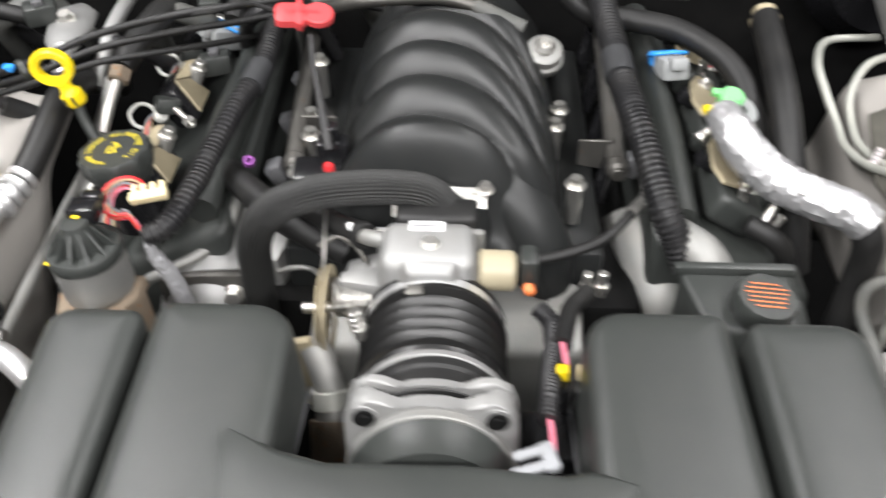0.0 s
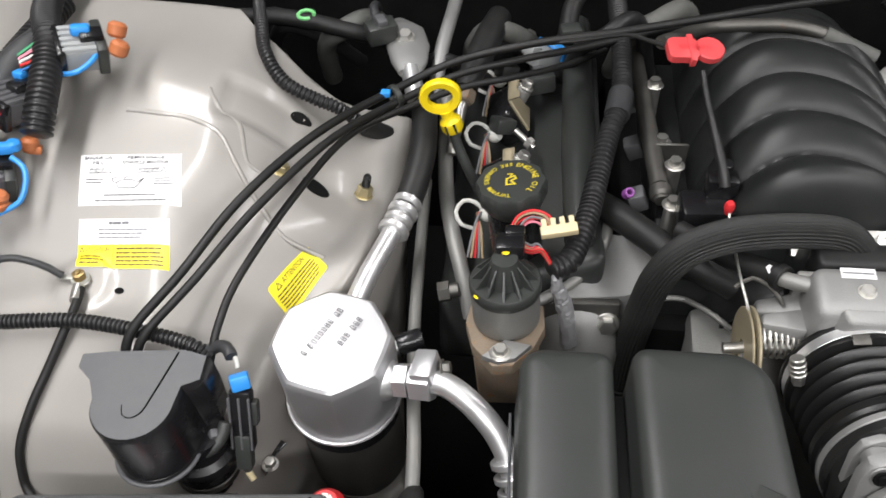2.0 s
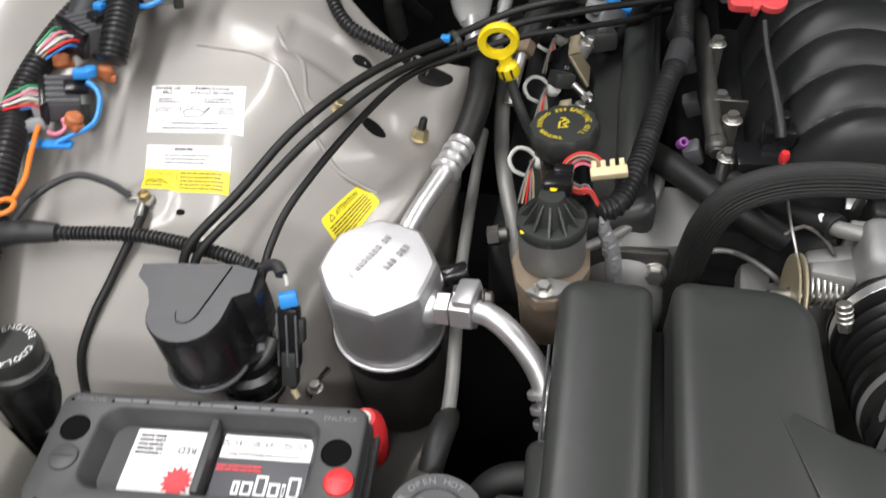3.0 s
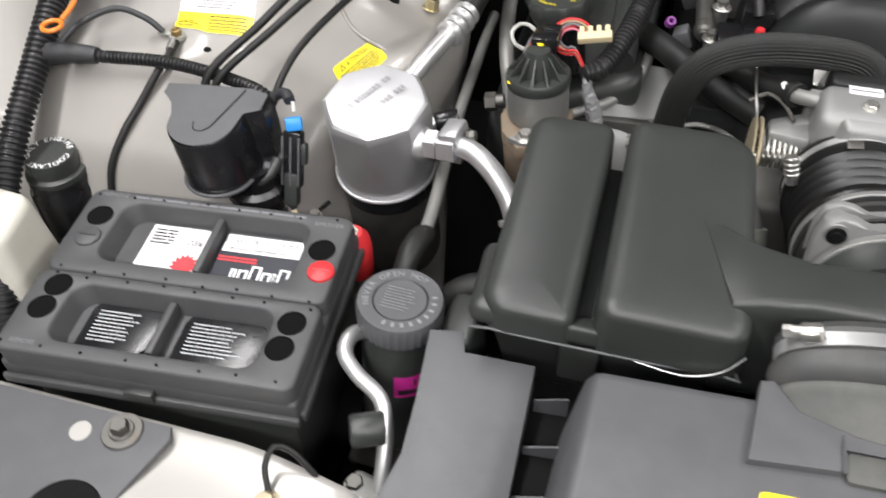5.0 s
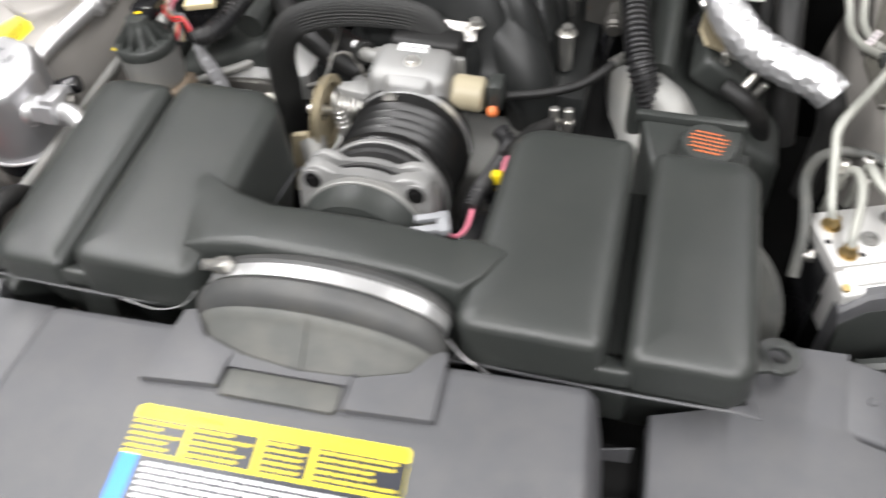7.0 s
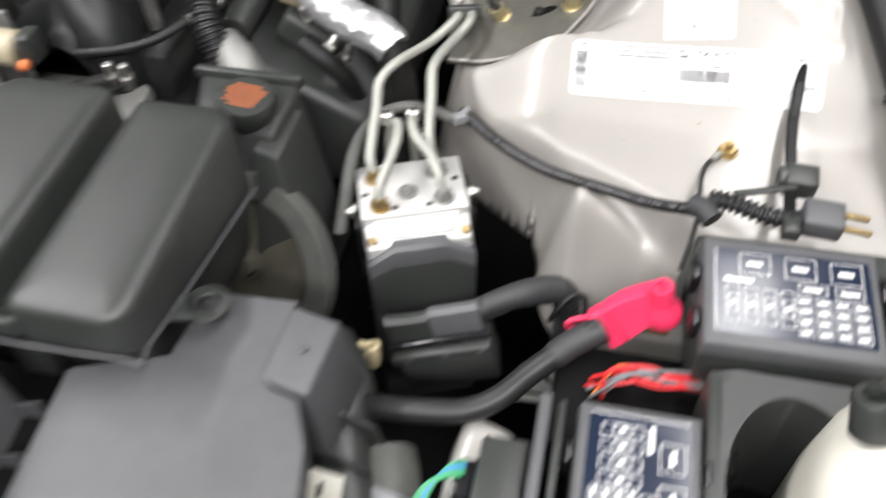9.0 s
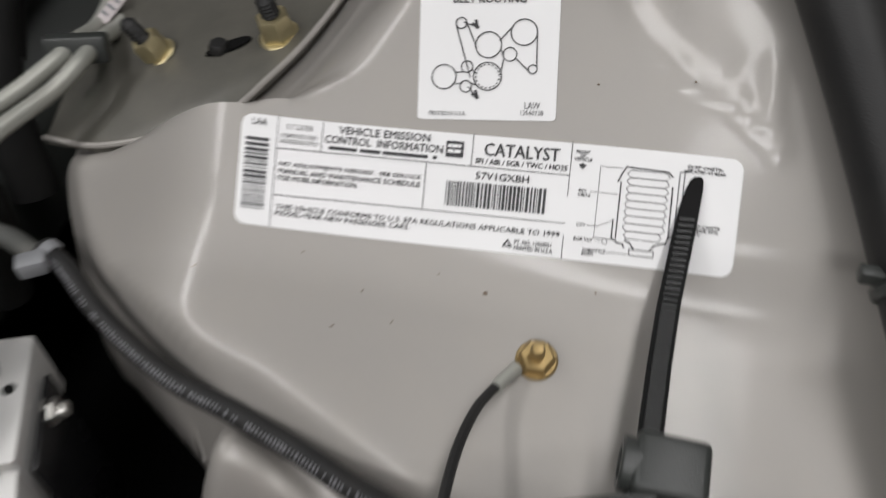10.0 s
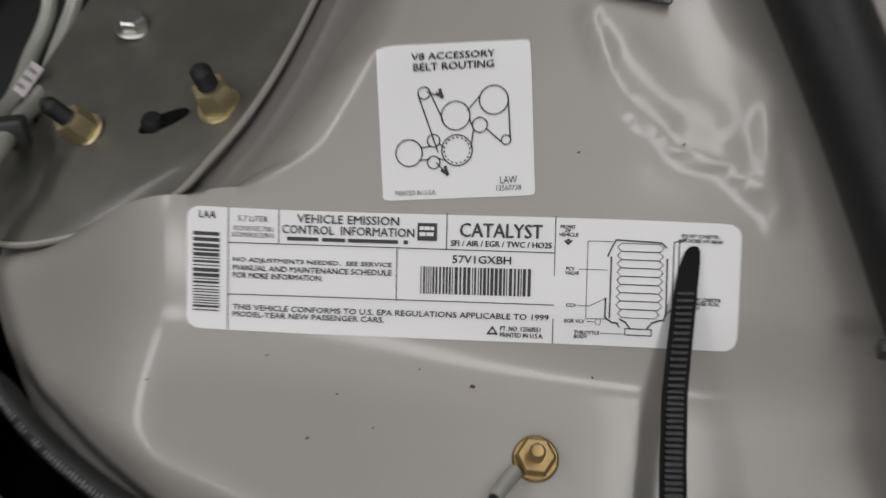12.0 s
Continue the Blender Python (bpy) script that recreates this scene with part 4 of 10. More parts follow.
solo("rail_patch", hexa([(0.521, 0.22, 0.70), (0.591, 0.22, 0.70), (0.591, 0.31, 0.70), (0.521, 0.31, 0.70)], [(0.530, 0.225, 0.782), (0.576, 0.230, 0.782), (0.581, 0.275, 0.795), (0.540, 0.295, 0.795)], 0.010, 3), PAINT_WHITE, "pale painted frame rail end below the relay block", "body panel", kind="structure")
# ---------------------------------------------------------------- battery
def burst(cx, cy):
    """A red printed starburst."""
    bm = bmesh.new()
    pts = [(cx + (0.0135 if k % 2 else 0.0095) * math.cos(math.pi * k / 14), cy + (0.0145 if k % 2 else 0.010) * math.sin(math.pi * k / 14)) for k in range(28)]
    bm.faces.new([bm.verts.new((x, y, 0)) for x, y in pts])
    return bm


def battery():
    m = T(-0.550, 0.234, 0.0) @ pose(0, 0, 0, 0, 0, 5)
    top = thing("car_battery", m @ T(0, 0, 0.70), "black top-post car battery with stickered windowed lid", "battery")
    part("case", box(0.238, 0.172, 0.150, 0.004), PLASTIC, top, m=m @ T(0, 0, 0.765))
    zt = 0.866
    cover = part("lid", box(0.260, 0.192, 0.022, 0.004, 3), BATTERY, top, m=m @ T(0, 0, 0.835))

    def window_frame(name, v0, v1, w0, w1, wu0, wu1):
        """A raised frame round one lid window with rounded, sloping walls."""
        outer, c = (0.2585, v1 - v0), (v0 + v1) / 2
        iw, ih, ic, iu = wu1 - wu0, w1 - w0, (w0 + w1) / 2, (wu0 + wu1) / 2
        rows = []
        for w, h, r, cu, cv, z in ((outer[0], outer[1], 0.010, 0, c, 0.840), (outer[0], outer[1], 0.010, 0, c, zt - 0.003), (outer[0] - 0.002, outer[1] - 0.002, 0.010, 0, c, zt - 0.0008), (outer[0] - 0.006, outer[1] - 0.006, 0.010, 0, c, zt),
                                   (iw + 0.005, ih + 0.005, 0.017, iu, ic, zt), (iw + 0.002, ih + 0.002, 0.016, iu, ic, zt - 0.0008), (iw, ih, 0.016, iu, ic, zt - 0.003), (iw - 0.014, ih - 0.010, 0.013, iu, ic, 0.8455)):
            rows.append([(x, y, z) for x, y in rrect(w, h, r, 7, cu, cv)])
        part(name, loft(rows, caps=False), BATTERY, cover, m=m, sharp=50)

    window_frame("rear_frame", -0.0075, 0.0955, 0.010, 0.082, -0.090, 0.092)
    window_frame("front_frame", -0.0955, -0.0078, -0.080, -0.020, -0.090, 0.092)
    part("window_bar", box(0.007, 0.066, 0.018, 0.002), BATTERY, cover, m=m @ T(0.004, 0.046, 0.853))
    part("window_bar", box(0.007, 0.054, 0.018, 0.002), BATTERY, cover, m=m @ T(0.000, -0.050, 0.853))
    # vents are flat black discs, their inner shade only coloured on
    for u, v in ((-0.108, 0.060), (0.110, 0.052), (-0.105, -0.025), (-0.107, -0.050), (0.109, -0.031), (0.107, -0.057)):
        part("vent_hole", lathe([(0, 0.0002), (0.0105, 0.0002), (0.0112, 0.0008), (0.0122, 0.0006), (0.0126, -0.001)], 28), HOLE, cover, m=m @ T(u, v, zt))
    for u, v, mt, nm in ((0.1165, 0.027, RED, "red plus-post cap"), (-0.1065, 0.033, BATTERY, "")):
        cap = part("post_cap", lathe([(0, 0.003), (0.0095, 0.003), (0.0115, 0.002), (0.012, 0), (0.012, -0.002)], 28), mt, cover, nm, m=m @ T(u, v, zt))
        part("slot", box(0.017, 0.0012, 0.0008, 0), INK if mt is not RED else RED_TAB, cap, m=m @ T(u, v, zt + 0.0032))
    rng = random.Random(4)
    dot = done(cyl(0.0015, 0.0007, 8, 0.0002), "drain_dot", HOLE)
    for v in (0.0885, -0.005, -0.013, -0.0885):
        for k in range(8):
            part("drain_dot", dot, None, cover, m=m @ T(-0.118 + k * 0.0335 + rng.uniform(-0.006, 0.006), v + rng.uniform(-0.002, 0.002), zt - 0.0001))
    for text, w, u, v in (("REMOVE", 0.026, -0.105, 0.0885), ("ENLEVER", 0.027, 0.108, 0.083), ("REMOVE", 0.022, -0.105, -0.086)):
        part("raised_word", fitted(text, w, 0.0045), INK_GREY, cover, m=m @ T(u, v, zt + 0.0003))
    part("raised_print", bars(-0.085, 0.0865, 0.085, 0.0905, 1, 0.7, 0.0, 77, 9), INK_GREY, cover, m=m @ T(0, 0, zt + 0.0003))
    # stickers seen through the lid's windows
    zs = 0.8475
    st = part("battery_sticker", rect(bmesh.new(), -0.064, 0.012, -0.001, 0.074), WHITE_STICKER, top, "white, black and red printed sticker", m=m @ T(0, 0, zs))
    part("battery_sticker", rect(bmesh.new(), 0.009, 0.012, 0.088, 0.074), DARK_STICKER, top, "dark printed sticker", m=m @ T(0, 0, zs))
    part("print", rect(bmesh.new(), 0.011, 0.052, 0.087, 0.073), WHITE_STICKER, st, m=m @ T(0, 0, zs + 0.0006))
    figures = bars(0.018, 0.054, 0.082, 0.0575, 2, 0.45, 0.2, 12, 9)
    for text, u in (("650", 0.076), ("93", 0.050), ("35", 0.024)):
        add(figures, fitted(text, 0.0095 if len(text) > 2 else 0.007, 0.0055), T(u, 0.066, 0) @ pose(0, 0, 0, 0, 0, 180))
        add(figures, bars(u - 0.014, 0.0625, u - 0.007, 0.0685, 3, 0.4, 0.2, 13, 3), I4)
    part("print", figures, INK, st, m=m @ T(0, 0, zs + 0.0009))
    part("print", add(burst(-0.017, 0.028), bars(0.011, 0.040, 0.050, 0.047, 2, 0.6, 0.1, 8, 6)), INK_RED, st, m=m @ T(0, 0, zs + 0.0006))
    logo = bmesh.new()
    for k, (w, h) in enumerate(((0.010, 0.018), (0.003, 0.012), (0.009, 0.012), (0.010, 0.018), (0.009, 0.012), (0.006, 0.012))):
        x = 0.083 - sum((0.0115, 0.0045, 0.0105, 0.0115, 0.0105, 0.0075)[:k])
        outline_rect(logo, x - w, 0.020, x, 0.020 + h, 0.0022)
    part("print", logo, WHITE_STICKER, st, "white lettering shapes", m=m @ T(0, 0, zs + 0.0009))
    ink = bars(-0.060, 0.050, -0.036, 0.070, 5, 0.5, 0.1, 3, 2)
    add(ink, fitted("RED", 0.015, 0.006), T(-0.017, 0.056, 0) @ pose(0, 0, 0, 0, 0, 180))
    part("print", ink, INK, st, m=m @ T(0, 0, zs + 0.0006))
    for u0, u1, seed in ((-0.074, -0.010, 21), (0.012, 0.088, 22)):
        plate = prism([(u0, -0.074), (u1 - 0.010, -0.074), (u1, -0.066), (u1, -0.026), (u0 + 0.004, -0.026), (u0, -0.032)], 0, 0.006, 0.001)
        hatch = part("cell_hatch", plate, PLASTIC_SHINY, top, m=m @ T(0, 0, 0.843))
        part("print", bars(u0 + 0.008, -0.066, u1 - 0.016, -0.032, 9, 0.34, 0.35, seed, 11), INK_PALE, hatch, m=m @ T(0, 0, 0.8496))
    part("front_latch", box(0.026, 0.010, 0.012, 0.002), PLASTIC, top, m=m @ T(-0.005, -0.098, 0.832))
    part("carry_rim", box(0.262, 0.005, 0.010, 0.0015), BATTERY, top, m=m @ T(0, -0.098, 0.826))
    part("carry_rim", box(0.005, 0.186, 0.010, 0.0015), BATTERY, top, m=m @ T(0.132, 0, 0.826))
    return top


battery()
red = thing("terminal_boot", (-0.440, 0.345, 0.79), "red rubber boot over the battery's side terminal", "terminal boot")
part("boot", lathe([(0, -0.01), (0.017, -0.01), (0.018, 0.020), (0.0165, 0.034), (0.010, 0.043), (0, 0.0435)], 24), RED, red, m=T(-0.439, 0.346, 0.797))
part("nut", hexbolt(0.005, 0.006), STEEL, red, m=T(-0.439, 0.346, 0.840))
slab("battery_tray", -0.70, 0.13, 0.672, -0.41, 0.335, 0.689, SHADE_BLACK)


# ---------------------------------------------------------------- power steering reservoir
def tiled_strip(x0, y0, x1, y1, n=10):
    bm = bmesh.new()
    for k in range(n):
        rect(bm, x0 + (x1 - x0) * k / n, y0, x0 + (x1 - x0) * (k + 1) / n, y1)
    return bm


def steering_reservoir():
    c = (-0.3565, 0.2495)
    m = T(c[0], c[1], 0.87) @ pose(0, 0, 0, -4, 3, 0) @ T(0, 0, -0.87)
    top = thing("steering_reservoir", (c[0], c[1], 0.70), "black power-steering reservoir with a ribbed screw cap", "reservoir")
    part("body", lathe([(0, 0.70), (0.029, 0.70), (0.033, 0.71), (0.033, 0.835), (0.027, 0.853), (0, 0.853)], 32), PLASTIC, top, m=m)
    n = 72
    rim = []
    for z, r in ((0.853, 0.033), (0.856, 0.0355), (0.874, 0.0365), (0.8785, 0.0352)):
        rim.append([((r + (0.0007 if k % 2 else -0.0007) * (1 if 0.853 < z < 0.878 else 0)) * math.cos(2 * math.pi * k / n), (r + (0.0007 if k % 2 else -0.0007) * (1 if 0.853 < z < 0.878 else 0)) * math.sin(2 * math.pi * k / n), z) for k in range(n)])
    cap = part("cap", loft(rim), PLASTIC_GREY, top, m=m, sharp=25)
    part("cap_ring", ring(0.0215, 0.0235, 0.0008, 40), PLASTIC, cap, m=m @ T(0, 0, 0.8784))
    words = arc_letters("NEVER OPEN HOT", 0.0075, 0.0285, 205, -11)
    for k in range(9):
        a = 20 - k * 15
        add(words, rect(bmesh.new(), -0.0014, -0.0022, 0.0014, 0.0022), pose(0, 0, 0, 0, 0, a) @ T(0.0285, 0, 0) @ pose(0, 0, 0, 0, 0, -90))
    add(words, bars(-0.014, -0.013, 0.014, 0.013, 8, 0.22, 0.3, 17, 5))
    part("cap_print", words, CLIP_GREY, cap, "worn pale raised print", m=m @ T(0, 0, 0.8793))
    lab = tiled_strip(-0.019, -0.014, 0.019, 0.014)
    bend(lab, lambda u, v, w: (0.0335 * math.sin(u / 0.0335 + 0.72), -0.0335 * math.cos(u / 0.0335 + 0.72), 0.803 + v))
    tag = part("bar_code_tag", lab, MAGENTA, top, "magenta bar-code sticker", m=m)
    ink = add(bars(-0.015, -0.010, 0.015, -0.003, 1, 0.9, 0, 5, 14), fitted("JE", 0.014, 0.008), T(0.003, 0.005, 0))
    bend(ink, lambda u, v, w: (0.0340 * math.sin(u / 0.0335 + 0.72), -0.0340 * math.cos(u / 0.0335 + 0.72), 0.803 + v))
    part("print", ink, INK, tag, m=m)
    return top


steering_reservoir()


def coolant_bottle():
    m = T(-0.776, 0.362, 0)
    top = thing("coolant_bottle", (-0.776, 0.362, 0.62), "black coolant bottle with white lettering round its cap", "coolant bottle")
    part("neck", lathe([(0.0, 0.62), (0.036, 0.62), (0.036, 0.80), (0.034, 0.812), (0.0315, 0.816), (0.0315, 0.828), (0.0, 0.828)], 32), PLASTIC_SHINY, top, m=m)
    cap = part("cap", lathe([(0.0, 0.828), (0.031, 0.828), (0.031, 0.834), (0.0265, 0.836), (0.0265, 0.851), (0.0255, 0.8535), (0, 0.8535)], 40), PLASTIC, top, m=m)
    words = arc_letters("ENGINE COOLANT ONLY", 0.0088, 0.0212, 130, -18.5)
    part("cap_print", words, PRINT_WHITE, cap, "white ring of lettering", m=m @ T(0, 0, 0.8540))


coolant_bottle()
wash = thing("washer_tank", (-0.800, 0.270, 0.70), "yellowed white plastic tank corner beside the battery", "tank")
part("tank", hexa([(-0.88, 0.225, 0.66), (-0.740, 0.225, 0.66), (-0.745, 0.315, 0.66), (-0.88, 0.315, 0.66)], [(-0.88, 0.235, 0.862), (-0.748, 0.235, 0.855), (-0.752, 0.300, 0.862), (-0.88, 0.305, 0.868)], 0.014, 4), TANK_WHITE, wash)
part("spring_hose", tube([(-0.790, 0.265, 0.86), (-0.792, 0.272, 0.885), (-0.80, 0.285, 0.915), (-0.83, 0.30, 0.94)], 0.011, 14, corr=0.003, pitch=0.005), CONDUIT, wash)


# ---------------------------------------------------------------- aluminium accumulator of the air conditioning
def accumulator():
    cx, cy = -0.447, 0.453
    top = thing("aircon_accumulator", (cx, cy, 0.68), "bright aluminium air-conditioning accumulator with an octagonal cap", "accumulator")
    m = T(cx, cy + 0.008, 0.009) @ pose(0, 0, 0.86, 7, 0, 0) @ T(0, 0, -0.86)
    n = 64

    def section(r, z, octa):
        out = []
        for k in range(n):
            a = 2 * math.pi * k / n
            b = (a + math.pi / 8) % (math.pi / 4) - math.pi / 8
            q = r * (1 + octa * (0.985 * math.cos(math.pi / 8) / math.cos(b) * 1.04 - 1))
            out.append((q * math.cos(a + 0.57), q * math.sin(a + 0.57), z))
        return out

    rows = [section(0.0495, 0.806, 0), section(0.0512, 0.811, 0), section(0.0512, 0.826, 0), section(0.0517, 0.836, 0.15), section(0.0528, 0.854, 0.85), section(0.0533, 0.893, 0.85), section(0.0526, 0.8975, 0.8), section(0.0508, 0.9010, 0.75), section(0.0480, 0.9032, 0.7), section(0.030, 0.9044, 0.4), section(0.010, 0.9050, 0)]
    part("shell", loft(rows), ALU, top, m=m, sharp=22)
    part("weld_bead", tube([(0.0525 * math.cos(a), 0.0525 * math.sin(a), 0.8095) for a in (2 * math.pi * k / 40 for k in range(41))], 0.002, 8, smooth=False), ALU, top, m=m)
    part("rubber_band", lathe([(0.048, 0.807), (0.0505, 0.805), (0.0505, 0.786), (0.048, 0.784)], 40), PLASTIC_SHINY, top, m=m)
    part("lower_can", lathe([(0.0, 0.66), (0.044, 0.662), (0.0485, 0.675), (0.0485, 0.786), (0.0, 0.786)], 40), STEEL_DARK, top, m=m)
    ink = bmesh.new()
    rng = random.Random(2)
    for row, (x0, x1, y, h) in enumerate(((-0.030, 0.024, 0.008, 0.0062), (-0.006, 0.026, -0.012, 0.0062))):
        x = x0
        while x < x1:
            outline_rect(ink, x, y, x + 0.0030, y + h, 0.0009)
            if rng.random() < 0.5:
                rect(ink, x, y + h * 0.45, x + 0.0030, y + h * 0.58)
            x += 0.0047 if rng.random() < 0.85 else 0.0085
    part("stamped_marks", ink, INK_GREY, top, "grey ink stamp", m=m @ T(0.004, 0.004, 0.9064) @ pose(0, 0, 0, 0, 0, 62))
    # side port and its capped service valve
    part("weld_collar", lathe([(0.011, 0), (0.019, 0), (0.017, 0.005), (0.0135, 0.009), (0.011, 0.009)], 28), ALU_PIPE, top, m=frame_to((-0.400, 0.446, 0.874), (-0.300, 0.432, 0.882)))
    part("outlet_pipe", tube([(-0.402, 0.446, 0.874), (-0.375, 0.443, 0.880), (-0.347, 0.437, 0.884), (-0.322, 0.422, 0.877), (-0.300, 0.404, 0.860), (-0.286, 0.382, 0.838), (-0.279, 0.362, 0.812)], 0.0105, 16), ALU_PIPE, top)
    for a, b, r in (((-0.391, 0.4445, 0.8765), (-0.379, 0.4432, 0.8785), 0.0155), ((-0.376, 0.4430, 0.8795), (-0.358, 0.440, 0.8825), 0.0172)):
        part("pipe_nut", lathe([(0.009, 0), (r, 0), (r, (Vector(b) - Vector(a)).length), (0.009, (Vector(b) - Vector(a)).length)], 6), ALU, top, m=frame_to(a, b, 15))
    part("clamp_block", box(0.020, 0.030, 0.026, 0.003), ALU, top, m=T(-0.365, 0.447, 0.888) @ pose(0, 0, 0, 0, -12, -8))
    part("clamp_bolt", hexbolt(0.006, 0.008), STEEL_DARK, top, m=T(-0.352, 0.449, 0.891) @ pose(0, 0, 0, 0, 78, 0))
    for z, k in ((0.0, 0), (0.008, 1), (0.016, 2)):
        a = Vector((-0.292, 0.392, 0.849)).lerp(Vector((-0.281, 0.368, 0.820)), k / 3)
        part("crimp_ring", ring(0.010, 0.0155, 0.006, 24), ALU_PIPE, top, m=frame_to(a, a + Vector((0.011, -0.024, -0.029))))
    part("service_port", tube([(-0.405, 0.480, 0.868), (-0.392, 0.487, 0.872)], 0.0065, 12), ALU_PIPE, top)
    part("service_cap", lathe([(0, 0), (0.0092, 0), (0.0098, 0.002), (0.0098, 0.022), (0.0085, 0.024), (0, 0.024)], 14), PLASTIC_SHINY, top, "black screw cap", m=frame_to((-0.396, 0.485, 0.871), (-0.366, 0.497, 0.876)))
    # inlet pipe up to the crimped hose
    part("inlet_pipe", tube([(-0.447, 0.496, 0.862), (-0.443, 0.520, 0.874), (-0.434, 0.555, 0.883), (-0.420, 0.598, 0.890), (-0.411, 0.628, 0.895)], 0.0098, 16), ALU_PIPE, top)
    for k in range(4):
        a = Vector((-0.4165, 0.606, 0.8915)).lerp(Vector((-0.4035, 0.650, 0.900)), k / 4)
        part("crimp_ring", ring(0.009, 0.0158 if k % 2 == 0 else 0.0148, 0.0085, 24, bev=0.002), ALU_PIPE, top, m=frame_to(a, a + Vector((0.013, 0.044, 0.0085))))
    part("hose", tube([(-0.405, 0.645, 0.899), (-0.399, 0.672, 0.910), (-0.396, 0.705, 0.920), (-0.399, 0.745, 0.922), (-0.406, 0.80, 0.905), (-0.415, 0.86, 0.87), (-0.42, 0.93, 0.82)], 0.0142, 18), RUBBER, top, "black rubber hose")
    part("strap", tube([(-0.502, 0.430, 0.785), (-0.512, 0.415, 0.78), (-0.517, 0.405, 0.77)], 0.006, 8, flat=0.4), PLASTIC_SHINY, top)
    part("strap_bolt", hexbolt(0.006, 0.007), STEEL, top, m=T(-0.508, 0.405, 0.786))


accumulator()


# ---------------------------------------------------------------- vacuum canister
def canister():
    top = thing("vacuum_canister", (-0.580, 0.385, 0.79), "black plastic actuator canister with cables entering its hood", "canister")

    def outline(dx, dy, r, wide):
        """The cup's outline: a rounded nose in front, a wider square back with two ears."""
        out = [(-0.588 + dx + r * math.cos(q), 0.375 + dy + r * math.sin(q)) for q in (radians(180 + 10 * k) for k in range(19))]
        return out + [(-0.5535 + dx, 0.391), (-0.5400 + wide, 0.398), (-0.5405 + wide, 0.420), (-0.560, 0.424), (-0.620, 0.418), (-0.6430 + wide, 0.414), (-0.6425 + wide, 0.402), (-0.6290 + dx, 0.391)]

    def lid_z(y, low=0.0):
        return 0.9255 + (y - 0.40) * 0.10 - low

    rows = []
    for dx, dy, rr, wide, low in ((0.009, -0.007, 0.0330, 0.006, 0.060), (0.005, -0.003, 0.0338, 0.006, 0.030), (0.001, 0.0, 0.0345, 0.004, 0.006), (0.0, 0.0, 0.0342, 0.001, 0.0022), (0.0, 0.0, 0.0325, 0.0, 0.0003)):
        rows.append([(x, y, 0.866 if low > 0.05 else lid_z(y, low)) for x, y in outline(dx, dy, rr, wide)])
    part("cup", loft(rows, caps=False), PLASTIC_SHINY, top, sharp=50)
    lid = bmesh.new()
    lid.faces.new([lid.verts.new((x, y, lid_z(y))) for x, y in outline(0.0, 0.0, 0.0330, 0.0)])
    part("lid", lid, PLASTIC_GREY, top, "satin dark grey lid")
    part("joint_rim", tube([(-0.579 + 0.0345 * math.cos(q), 0.368 + 0.0345 * math.sin(q), 0.8655) for q in (radians(150 + 10 * k) for k in range(26))], 0.0019, 8), PLASTIC_GREY, top)
    part("floor_plate", prism([(-0.579 + 0.033 * math.cos(q), 0.368 + 0.033 * math.sin(q)) for q in (radians(15 * k) for k in range(24))], 0.8655, 0.870, 0.001), PLASTIC_SHINY, top)
    mold = [(-0.5640, 0.421), (-0.5690, 0.400), (-0.5745, 0.378), (-0.578, 0.366), (-0.585, 0.3605), (-0.5925, 0.3625), (-0.5955, 0.371)]
    part("mould_line", tube([(x, y, lid_z(y) + 0.0001) for x, y in mold], [0.0009, 0.0009, 0.0009, 0.0008, 0.0006, 0.0005, 0.0004], 6), HOLE, top)
    part("stem", lathe([(0, 0.76), (0.022, 0.76), (0.024, 0.79), (0.027, 0.80), (0.027, 0.825), (0.031, 0.83), (0.031, 0.840), (0.026, 0.845), (0.026, 0.868), (0, 0.868)], 36), PLASTIC_SHINY, top, m=T(-0.556, 0.388, 0))
    part("stem_band", ring(0.0272, 0.0290, 0.008, 36, z0=0.806), STEEL_DARK, top, m=T(-0.556, 0.388, 0))
    part("link_arm", tube([(-0.556, 0.372, 0.856), (-0.542, 0.372, 0.858), (-0.532, 0.380, 0.864), (-0.528, 0.392, 0.874)], 0.0055, 10), PLASTIC, top)
    part("latch", box(0.010, 0.008, 0.014, 0.002), PLASTIC_GREY, top, m=T(-0.537, 0.384, 0.866) @ pose(0, 0, 0, 20, 20, 30))
    part("mount_bracket", hexa([(-0.56, 0.35, 0.72), (-0.53, 0.35, 0.72), (-0.525, 0.37, 0.72), (-0.56, 0.37, 0.72)], [(-0.555, 0.352, 0.800), (-0.528, 0.352, 0.805), (-0.524, 0.366, 0.805), (-0.555, 0.366, 0.80)], 0.002, 2), STEEL_DARK, top)


canister()
plug = thing("harness_connector", (-0.534, 0.405, 0.79), "black connector with a blue lock hanging beside the canister", "connector")
part("housing", box(0.019, 0.014, 0.058, 0.003), PLASTIC_SHINY, plug, m=frame_to((-0.5165, 0.4005, 0.868), (-0.517, 0.418, 0.906)))
part("blue_lock", box(0.016, 0.013, 0.013, 0.002), BLUE, plug, "blue locking tab", m=frame_to((-0.517, 0.4155, 0.900), (-0.521, 0.424, 0.916)))
part("side_latch", box(0.012, 0.010, 0.022, 0.002), PLASTIC, plug, m=frame_to((-0.5085, 0.404, 0.874), (-0.509, 0.420, 0.905)))
part("lower_housing", box(0.014, 0.012, 0.034, 0.002), PLASTIC, plug, m=frame_to((-0.5160, 0.386, 0.842), (-0.5165, 0.402, 0.878)))
